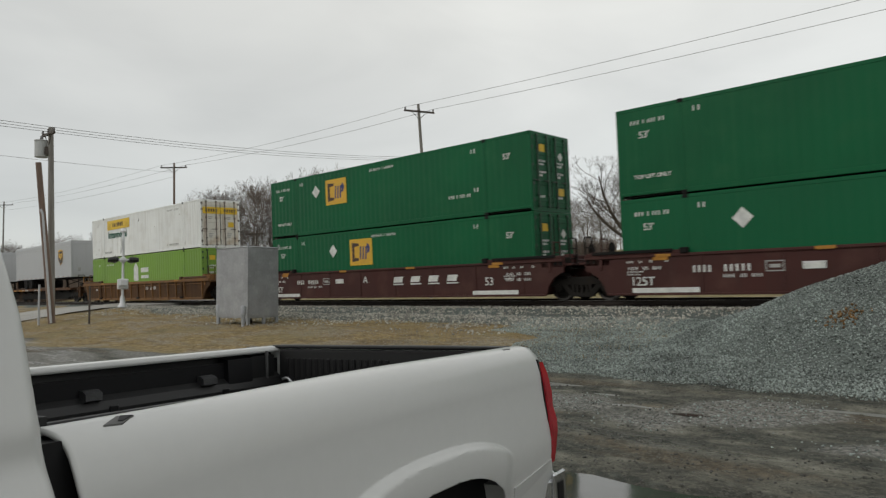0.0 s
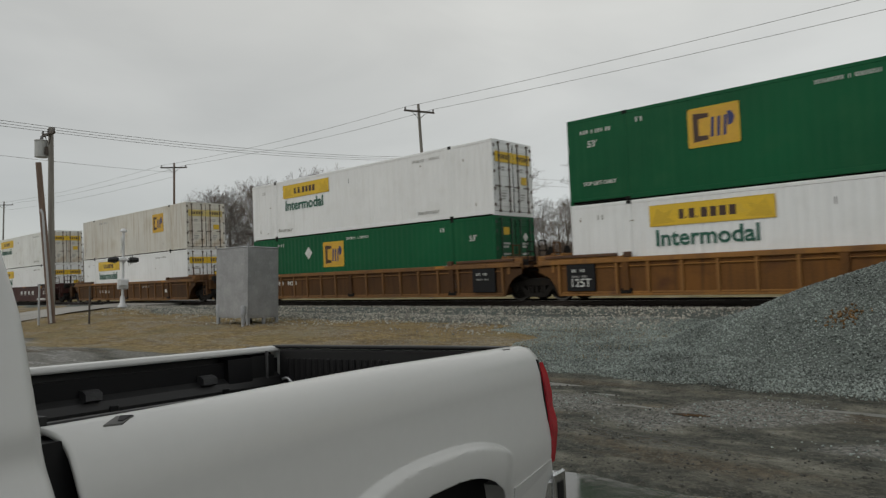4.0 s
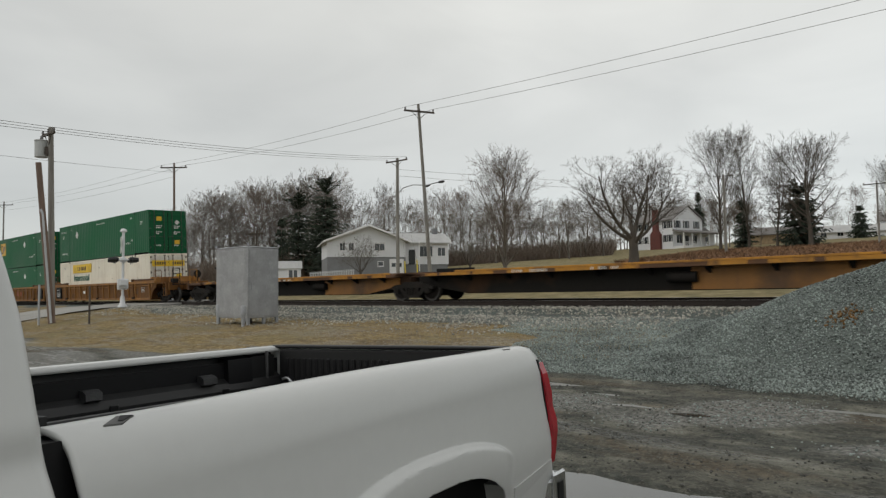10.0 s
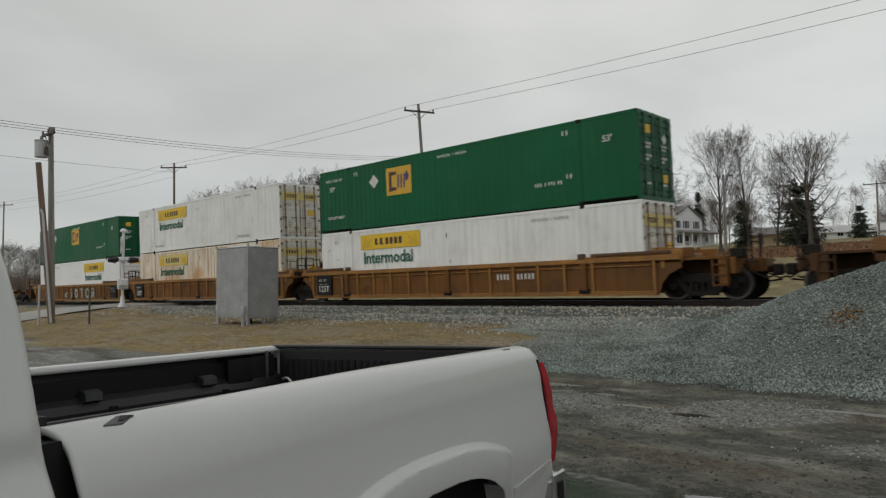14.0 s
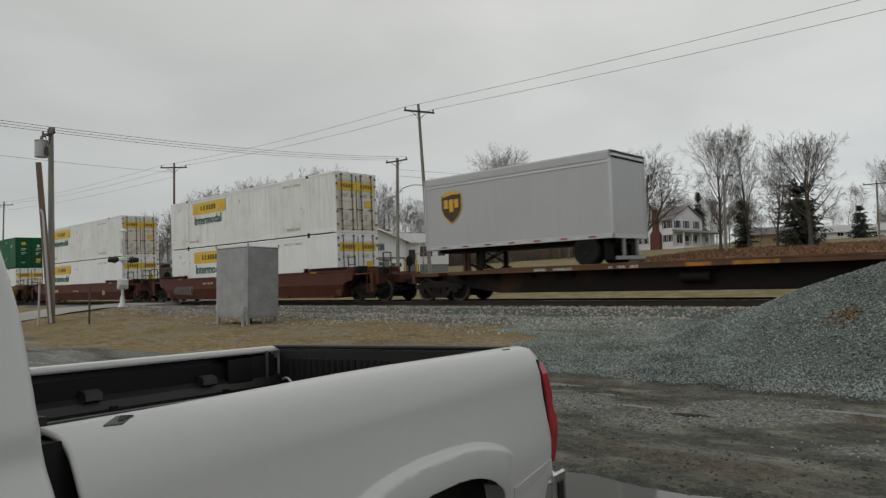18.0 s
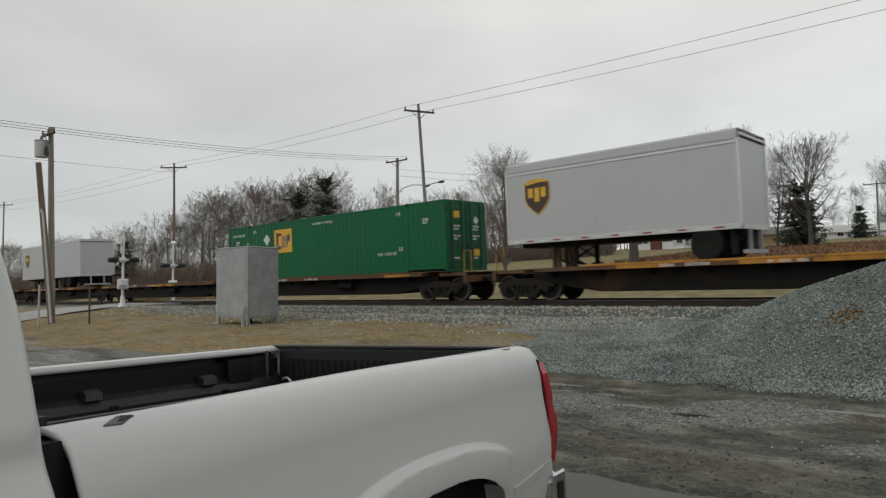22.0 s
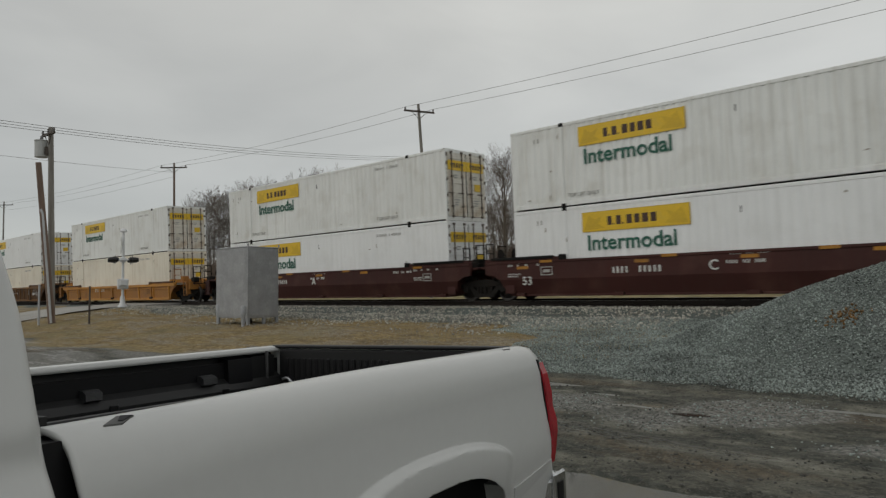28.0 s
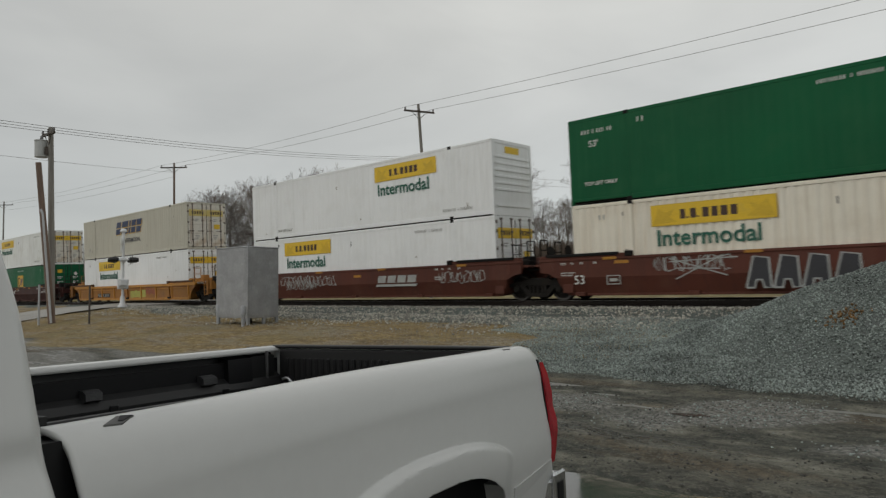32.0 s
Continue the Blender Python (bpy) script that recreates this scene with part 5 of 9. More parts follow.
def clapboard(x0, x1, y0, y1, z0, z1):
    """Walls of lapped boards round a block."""
    g = Geo()
    n = int((z1 - z0) / 0.2)
    vs, fs = [], []
    for k in range(2 * n + 1):
        o = 0.012 if k % 2 == 0 else 0.0
        z = z0 + ((k + 1) // 2) * (z1 - z0) / n
        vs += [(x0 - o, y0 - o, z), (x1 + o, y0 - o, z), (x1 + o, y1 + o, z), (x0 - o, y1 + o, z)]
    for k in range(2 * n):
        for j in range(4):
            fs.append((4 * k + j, 4 * k + (j + 1) % 4, 4 * k + 4 + (j + 1) % 4, 4 * k + 4 + j))
    g.add(vs, fs)
    return g


def gable(x0, x1, y0, y1, ze, zr, over=0.45, thick=0.16):
    """A gabled roof with its ridge along x."""
    ym = (y0 + y1) / 2
    g = Geo()
    sl = (zr - ze) / (ym - y0)
    for sg, ya in ((1, y0 - over), (-1, y1 + over)):
        za = ze - over * sl
        vs = [(x0 - over, ya, za), (x1 + over, ya, za), (x1 + over, ym, zr), (x0 - over, ym, zr)]
        g.add(vs + [(a, b, c - thick) for a, b, c in vs], [(0, 1, 2, 3), (7, 6, 5, 4), (0, 4, 5, 1), (1, 5, 6, 2), (3, 7, 4, 0)])
    return g


def gable_wall(x, y0, y1, ze, zr):
    ym = (y0 + y1) / 2
    return Geo().prism([(y0, ze), (y1, ze), (ym, zr)], "x", x - 0.1, x + 0.1)


def split_house():
    """White split-level house over a grey block basement."""
    base = land(-66, 62) - 0.1
    ob = thing("white_house", "white clapboard house on a grey block basement, pale roof", "house", m=pose(-67.6, 64.4, base + 0.4, 0, 0, 57))
    # local x runs along the front towards the right, y goes back
    part("basement_wall", Geo().box(-8.6, 2.3, 0.05, 8.9, -0.9, 2.6), M["block"], ob, "grey concrete block basement")
    part("wall", clapboard(-8.6, 2.3, 0.0, 9.0, 2.6, 5.1), M["siding"], ob)
    part("wall", clapboard(2.3, 8.9, 1.2, 8.4, 1.6, 4.9), M["siding"], ob)
    part("foundation", Geo().box(2.3, 8.8, 1.3, 8.3, 0.4, 1.6), M["block"], ob)
    # front gable faces -y
    g = Geo()
    xm, x0, x1, ze, zr, ov = -3.0, -8.6, 2.3, 5.0, 7.05, 0.6
    sl = (zr - ze) / (xm - x0)
    for xa in (x0 - ov, x1 + ov):
        za = ze - ov * sl
        vs = [(xa, -0.9, za), (xa, 9.6, za), (xm, 9.6, zr), (xm, -0.9, zr)]
        g.add(vs + [(a, b, c - 0.2) for a, b, c in vs], [(0, 1, 2, 3), (7, 6, 5, 4), (0, 4, 5, 1), (1, 5, 6, 2), (2, 6, 7, 3), (3, 7, 4, 0)])
    part("roof", g, M["roof_pale"], ob, "pale grey shingle roof")
    part("gable_wall", Geo().prism([(x0, ze), (x1, ze), (xm, zr - 0.12)], "y", 0.0, 0.15), M["siding"], ob)
    part("roof", gable(2.3, 8.9, 1.2, 8.4, 4.9, 6.4), M["roof_pale"], ob)
    part("fascia", Geo().prism([(x0 - ov, ze - 0.45), (xm, zr - 0.22), (x1 + ov, ze - 0.45), (x1 + ov, ze - 0.2), (xm, zr + 0.03), (x0 - ov, ze - 0.2)], "y", -0.95, -0.88), M["door_white"], ob)
    for x, z, w, h in ((-2.1, 3.5, 1.4, 0.95), (-6.9, 3.5, 0.7, 1.0), (-5.7, 3.5, 0.7, 1.0)):
        window(ob, x, 0.0, z, w, h, "y")
    window(ob, -1.6, 0.05, 1.35, 0.7, 0.6, "y", 1)
    window(ob, 4.6, 1.2, 2.7, 1.9, 1.5, "y", 3)
    window(ob, 7.3, 1.2, 2.8, 1.1, 1.2, "y", 2)
    d = part("garage_door", Geo().box(0.0, 2.0, -0.03, 0.05, -0.3, 2.3), M["door_white"], ob, "white double door")
    for k in (0.3, 1.15):
        part("pane", Geo().box(k, k + 0.55, -0.045, -0.03, 1.2, 1.75), M["glass"], d)
    part("front_door", Geo().box(3.0, 3.95, 1.15, 1.2, 1.6, 3.7), M["shutter"], ob)
    part("porch_post", Geo().box(4.3, 4.42, 0.2, 0.32, 0.6, 4.7), M["door_white"], ob)
    part("chimney", Geo().box(7.4, 8.1, 4.4, 5.1, 5.0, 7.1), M["block"], ob, "pale block chimney")


split_house()


def back_house():
    z = land(-84, 82)
    ob = thing("rear_house", "grey gabled roof of a house behind the white house", "house", m=pose(-84, 82, z, 0, 0, 40))
    part("wall", Geo().box(-5, 5, 0, 8, 0, 4.2), M["siding"], ob)
    part("roof", gable(-5, 5, 0, 8, 4.2, 7.2), M["roof_dark"], ob)


back_house()


def shed():
    z = land(-76, 53) - 0.1
    ob = thing("garden_shed", "small white garden shed with pale roof", "shed", m=pose(-75.8, 53.4, z + 0.5, 0, 0, 55))
    part("wall", Geo().box(-1.6, 1.6, 0, 2.4, -0.5, 1.9), M["siding"], ob)
    part("roof", gable(-1.6, 1.6, 0, 2.4, 1.9, 2.8, 0.2, 0.08), M["roof_pale"], ob)
    d = part("door", Geo().box(-0.2, 1.3, -0.03, 0, -0.3, 1.7), M["door_white"], ob)
    part("pane", Geo().box(0.0, 0.5, -0.05, -0.03, 0.2, 1.5), M["glass"], d)
    part("pane", Geo().box(0.65, 1.1, -0.05, -0.03, 0.2, 1.5), M["glass"], d)
    f = thing("picket_fence", "pale grey picket fence beside the shed", "fence")
    p = Geo().box(-0.05, 0.05, -0.015, 0.015, 0, 1.1).mesh("picket", M["silver"])
    for k in range(26):
        x, y = -73.6 + k * 0.17, 55.3 + k * 0.16
        part("picket", p, None, f, at=pose(x, y, land(x, y) + 0.3, 0, 0, 43))
    part("fence_rail", Geo().tube([(-73.6, 55.3, land(-73.6, 55.3) + 0.6), (-69.2, 59.4, land(-69.2, 59.4) + 0.6)], 0.03, 4).tube([(-73.6, 55.3, land(-73.6, 55.3) + 1.2), (-69.2, 59.4, land(-69.2, 59.4) + 1.2)], 0.03, 4), M["silver"], f)


shed()


def farmhouse():
    z = land(-62, 141) - 0.6
    ob = thing("farmhouse", "white two-storey farmhouse with dark shutters and porch", "house", m=pose(-63.2, 142.0, z + 1.5, 0, 0, -20) @ Matrix.Scale(1.07, 4))
    part("wall", clapboard(-5.6, 4.5, 0, 8.6, -1, 5.4), M["siding"], ob)
    part("roof", gable(-5.6, 4.5, 0, 8.6, 5.4, 8.2), M["roof_dark"], ob, "grey shingle roof")
    for x in (-5.6, 4.5):
        part("gable_wall", gable_wall(x, 0, 8.6, 5.4, 8.05), M["siding"], ob)
    ch = part("chimney", Geo().prism([(-1.0, -1), (1.6, -1), (1.6, 2.2), (0.9, 3.2), (0.8, 7.4), (-0.2, 7.4), (-0.3, 3.2), (-1.0, 2.2)], "y", -0.7, 0.0), M["brick"], ob, "red brick chimney")
    part("chimney_cap", Geo().box(-0.3, 0.9, -0.8, 0.1, 7.4, 7.55, 0.02), M["block"], ch)
    for x in (-4.9, -3.2, 2.2, 3.4):
        for zz in (0.6, 3.4):
            window(ob, x, 0, zz, 0.7, 1.45, "y", 1)
            for sx in (-0.36, 0.76):
                part("shutter", Geo().box(x + sx, x + sx + 0.28, -0.05, 0, zz, zz + 1.45), M["shutter"], ob)
    for y in (0.9, 3.4, 6.4):
        window(ob, 4.5, y, 3.4, 0.95, 1.5, "x", 1)
        for sy in (-0.40, 1.0):
            part("shutter", Geo().box(4.5, 4.55, y + sy, y + sy + 0.34, 3.4, 4.9), M["shutter"], ob)
    # Added dark windows and door stand for the shade under the porch roof.
    for y in (1.0, 5.4):
        window(ob, 4.5, y, 0.3, 1.5, 1.7, "x", 2)
    part("side_door", Geo().box(4.5, 4.56, 3.5, 4.5, -0.4, 1.8), M["shutter"], ob)
    # porch along the right side and past the rear corner
    part("porch_roof", Geo().prism([(4.5, 2.75), (4.5, 3.05), (7.4, 2.35), (7.4, 2.15)], "y", 0.0, 12.4), M["roof_dark"], ob)
    part("porch_floor", Geo().box(4.5, 7.2, 0.1, 12.3, -0.9, -0.4), M["door_white"], ob)
    for y in (0.2, 2.6, 5.0, 7.4, 9.8, 12.0):
        part("porch_post", Geo().box(6.9, 7.12, y, y + 0.22, -0.4, 2.3), M["door_white"], ob)
    part("rear_wing", clapboard(-1.5, 4.4, 8.6, 12.4, -1, 2.4), M["siding"], ob)
    part("wing_roof", Geo().prism([(8.6, 2.4), (12.8, 2.4), (8.6, 3.9)], "x", -1.6, 4.5), M["roof_dark"], ob)
    window(ob, 4.4, 9.4, 0.3, 1.4, 1.5, "x", 2)
    rl = part("porch_rail", Geo().box(7.0, 7.07, 0.3, 12.2, 0.35, 0.43), M["door_white"], ob)
    pk = Geo().box(0, 0.04, 0, 0.05, -0.4, 0.36).mesh("baluster", M["door_white"])
    for k in range(40):
        part("baluster", pk, None, rl, at=(7.01, 0.35 + k * 0.3, 0))


farmhouse()


def far_roofs():
    for x, y, w, h, rot, lab, skin, top in ((-29.5, 147, 3.6, 1.5, 25, "low white bungalow with pale roof on the hill", "siding", "roof_pale"), (-24.5, 151, 4.0, 1.2, -15, "low pale bungalow on the hill", "siding", "roof_pale"),
                                            (-35.5, 133, 5.4, 2.0, 12, "low tan shed among the trees on the hill", "sign_tan", "roof_dark"), (-19.5, 160, 4, 3, 10, "distant white house on the hill", "siding", "roof_dark")):
        z = land(x, y) - 0.5
        ob = thing("hill_house", lab, "house", "houses on the hill", m=pose(x, y, z, 0, 0, rot))
        part("wall", Geo().box(-w, w, 0, 7, 0, h + 0.5), M[skin], ob)
        for xx in (-w, w):
            part("gable_wall", gable_wall(xx, 0, 7, h + 0.5, h + 1.8), M[skin], ob)
        part("roof", gable(-w, w, 0, 7, h + 0.5, h + 1.9), M[top], ob)
        if skin == "siding":
            for k in (-0.6, 0.2):
                window(ob, w * k, 0, 1.0, 1.0, 0.8, "y")


far_roofs()
# ================= trees =================
def spray(rs, wood, fine, p, d, length, r, level, last, kids, thin, wander, lift, side_angle, ratio=(0.34, 0.58)):
    """One branch with its side branches, down to the finest twigs."""
    n = 4 if level < last - 1 else 3
    pts, rad = [p], [r]
    for k in range(n):
        d = (d + Vector((rs.uniform(-1, 1), rs.uniform(-1, 1), rs.uniform(-0.7, 0.7))) * wander + Vector((0, 0, lift))).normalized()
        p = p + d * length / n
        pts.append(p)
        rad.append(max(thin * 0.6, r * (1 - 0.75 * (k + 1) / n)))
    (wood if level < 2 else fine).tube(pts, rad, 6 if level < 2 else 3, caps=False)
    if level >= last:
        return
    count = max(2, int(round(kids[level] * rs.uniform(0.8, 1.2))))
    turn = rs.uniform(0, 6.3)
    for k in range(count):
        u = 0.22 + 0.76 * (k + rs.uniform(0.1, 0.9)) / count
        i = min(n - 1, int(u * n))
        q = pts[i].lerp(pts[i + 1], u * n - i)
        along = (pts[i + 1] - pts[i]).normalized()
        turn += 2.4 + rs.uniform(-0.5, 0.5)
        side = Matrix.Rotation(turn, 3, along) @ along.orthogonal().normalized()
        ang = side_angle * rs.uniform(0.65, 1.3)
        nd = (along * math.cos(ang) + side * math.sin(ang)).normalized()
        spray(rs, wood, fine, q, nd, length * rs.uniform(*ratio) * (1.15 - 0.55 * u), max(thin, rad[i] * rs.uniform(0.35, 0.55)), level + 1, last, kids, thin, wander, lift, side_angle, ratio)


def fit_crown(wood, fine, height, width):
    """Bring a grown tree to its height and spread."""
    P = np.array(fine.v)
    kz, kr = height / np.percentile(P[:, 2], 99.7), width / 2 / np.percentile(np.hypot(P[:, 0], P[:, 1]), 96)
    for g in (wood, fine):
        g.v = [(x * kr, y * kr, z * kz) for x, y, z in g.v]


def leader_tree(seed, height, width, low=0.2, rise=(38, 68), trunk=0.22, limbs=20, kids=(0, 6, 5, 4), last=4, thin=0.010, twig="twig", wander=0.13, lift=0.06, side_angle=0.75, top=0.93):
    """A bare tree with one stem through an oval crown of rising limbs. Returns the meshes of trunk and crown."""
    rs = random.Random(seed)
    wood, fine = Geo(), Geo()
    pts, rad, p, d = [], [], Vector((0, 0, -0.3)), Vector((0, 0, 1))
    for k in range(10):
        pts.append(p)
        rad.append(trunk * (1.25 if k == 0 else 1.0 - 0.92 * k / 9))
        d = (d + Vector((rs.uniform(-1, 1), rs.uniform(-1, 1), 0)) * 0.06 + Vector((0, 0, 0.12))).normalized()
        p = p + d * height * top / 9
    wood.tube(pts, rad, 8, caps=False)
    turn = rs.uniform(0, 6)
    for k in range(limbs):
        u = low + (0.97 - low) * (k + rs.uniform(0.1, 0.9)) / limbs
        i = min(8, int(u * 9))
        q = pts[i].lerp(pts[i + 1], u * 9 - i)
        f = (u - low) / (1 - low)
        el = radians(rise[0] + (rise[1] - rise[0]) * f + rs.uniform(-8, 8))
        reach = width / 2 * (0.50 + 0.55 * math.sin(math.pi * min(1.0, 0.15 + 0.80 * f))) * rs.uniform(0.75, 1.12)
        length = min(reach / math.cos(el) * 1.05, (height * 1.03 - q.z) / max(0.35, math.sin(el)))
        turn += 2.4 + rs.uniform(-0.6, 0.6)
        nd = Vector((math.cos(turn) * math.cos(el), math.sin(turn) * math.cos(el), math.sin(el)))
        few = max(0.3, min(1.5, length / (0.62 * width)))
        spray(rs, wood, fine, q, nd, length, max(thin * 2, rad[i] * rs.uniform(0.32, 0.5)), 1, last, (0, kids[1] * few, *kids[2:]), thin, wander, lift, side_angle)
    fit_crown(wood, fine, height, width)
    return wood.mesh("trunk", M["dark_bark"] if twig == "dark_bark" else M["bark"], True), fine.mesh("crown", M[twig])


def spreading_tree(seed, height, width, fork=0.16, limbs=7, trunk=0.5, kids=(0, 8, 6, 5, 3), thin=0.009, twig="dark_bark"):
    """A bare tree whose short trunk divides into heavy crooked limbs under a broad round crown."""
    rs = random.Random(seed)
    wood, fine = Geo(), Geo()
    zf = height * fork
    wood.tube([(0, 0, -0.3), (0.03, 0, zf * 0.5), (0, 0.05, zf), (0.02, 0.04, zf * 1.35)], [trunk * 1.25, trunk, trunk * 0.95, trunk * 0.6], 9, caps=False)
    for k in range(limbs):
        turn = 2 * math.pi * (k + rs.uniform(-0.2, 0.2)) / (limbs - 1) if k else 0.0
        el = radians((34, 56)[k % 2] + rs.uniform(-8, 8)) if k else radians(84)
        nd = Vector((math.cos(turn) * math.cos(el), math.sin(turn) * math.cos(el), math.sin(el)))
        length = (width * 0.56 * rs.uniform(0.85, 1.08)) if k else height * 0.62
        spray(rs, wood, fine, Vector((0, 0, zf * rs.uniform(0.75, 1.15))), nd, length, trunk * rs.uniform(0.38, 0.55), 1, 5, kids, thin, 0.24, 0.12, 0.80, (0.44, 0.72))
    fit_crown(wood, fine, height, width)
    return wood.mesh("trunk", M["dark_bark"], True), fine.mesh("crown", M[twig])


WOOD = [leader_tree(11, 16, 8.5, 0.18, (40, 68), 0.24, 15, (0, 6, 5, 4), thin=0.017), leader_tree(23, 16, 7.0, 0.24, (48, 72), 0.20, 14, (0, 6, 5, 4), thin=0.017), leader_tree(37, 16, 10.0, 0.16, (34, 62), 0.28, 15, (0, 6, 5, 4), thin=0.017),
        leader_tree(41, 16, 6.5, 0.28, (50, 75), 0.18, 16, (0, 7, 5, 4), thin=0.016, twig="twig_red"), leader_tree(53, 16, 9.0, 0.14, (36, 66), 0.22, 19, (0, 7, 5, 4), thin=0.016, twig="twig_red")]
OVAL = leader_tree(61, 19, 8.2, 0.13, (48, 70), 0.32, 30, (0, 8, 6, 4), thin=0.014, twig="dark_bark", wander=0.10)
SLIM = leader_tree(64, 19, 5.8, 0.14, (50, 72), 0.26, 28, (0, 7, 6, 4), thin=0.014, twig="dark_bark", wander=0.10)
BROAD = leader_tree(66, 16, 12.5, 0.17, (28, 68), 0.40, 30, (0, 8, 7, 5), thin=0.014, twig="dark_bark", wander=0.16)
SPREAD_TREE = spreading_tree(68, 13.6, 15.0, 0.20, 6, 0.48, (0, 8, 6, 5, 4), 0.012)
YOUNG = leader_tree(74, 14.2, 8.4, 0.06, (48, 74), 0.26, 34, (0, 8, 6, 4), thin=0.011, twig="twig_red", wander=0.09)
SMALL = spreading_tree(83, 4.0, 4.4, 0.22, 6, 0.10, (0, 6, 5, 3, 2), 0.008, "twig")


def plant(meshes, x, y, size, turn, label, group="bare trees", sink=0.0, wide=1.0):
    ob = thing("bare_tree", label, "tree", group, m=pose(x, y, land(x, y) - sink, 0, 0, turn) @ Matrix.Diagonal((size * wide, size * wide, size, 1)))
    part("trunk", meshes[0], None, ob)
    part("crown", meshes[1], None, ob)
    return ob


def conifer(seed, x, y, height, width, label, base=0.1, gaps=0.22, taper=0.7):
    """An evergreen of drooping boughs in uneven whorls, each bough a fan of needle sprays."""
    rs = random.Random(seed)
    trunk, crown = Geo(), Geo()
    trunk.tube([(0, 0, -0.3), (0, 0, height * 0.97)], [0.24, 0.03], 7)
    z, lobes = height * base, min(1.0, gaps / 0.25)
    while z < height * 0.985:
        u = (z / height - base) / (1 - base)
        count = 13 if u < 0.75 else 7
        full = width * ((1 - u) ** taper) * rs.uniform(0.72, 1.08) + 0.12
        for k in range(count):
            if rs.random() < gaps + 0.22 * lobes * (math.sin(3.1 * z + seed) > 0.6) and u < 0.92:
                continue
            a = 2 * math.pi * (k + rs.uniform(-0.4, 0.4)) / count + z
            long = full * rs.uniform(0.45, 1.15) * (0.86 + lobes * (0.26 * math.sin(2.0 * a + 0.9 * z + seed) + 0.14 * math.sin(5.0 * a - 1.7 * z)))
            droop = rs.uniform(-0.42, -0.02) if u < 0.8 else rs.uniform(0.1, 0.9)
            out, tang = Vector((math.cos(a), math.sin(a), droop)), Vector((-math.sin(a), math.cos(a), 0))
            n = max(2, int(long / 0.26))
            for j in range(n):
                v = (j + 0.6) / n
                c = Vector((0, 0, z + rs.uniform(-0.15, 0.15))) + out * long * v + Vector((0, 0, 0.22 * v * v * long))
                for sg in (-1, 1):
                    tip = c + out * rs.uniform(0.2, 0.6) + tang * sg * rs.uniform(0.15, 0.75) * (1.1 - 0.6 * v) + Vector((0, 0, rs.uniform(-0.3, 0.06)))
                    w = out * rs.uniform(0.10, 0.24)
                    up = Vector((0, 0, rs.uniform(0.05, 0.16)))
                    crown.add([c - w, c + w, tip, c + up], [(0, 1, 2), (0, 2, 3), (1, 3, 2)])
        z += rs.uniform(0.30, 0.50) * (1.0 if u < 0.8 else 0.6)
    ob = thing("conifer", label, "tree", "evergreen trees", m=pose(x, y, land(x, y), 0, 0, rs.uniform(0, 360)))
    part("trunk", trunk, M["bark"], ob)
    part("crown", crown, M["needle"], ob)


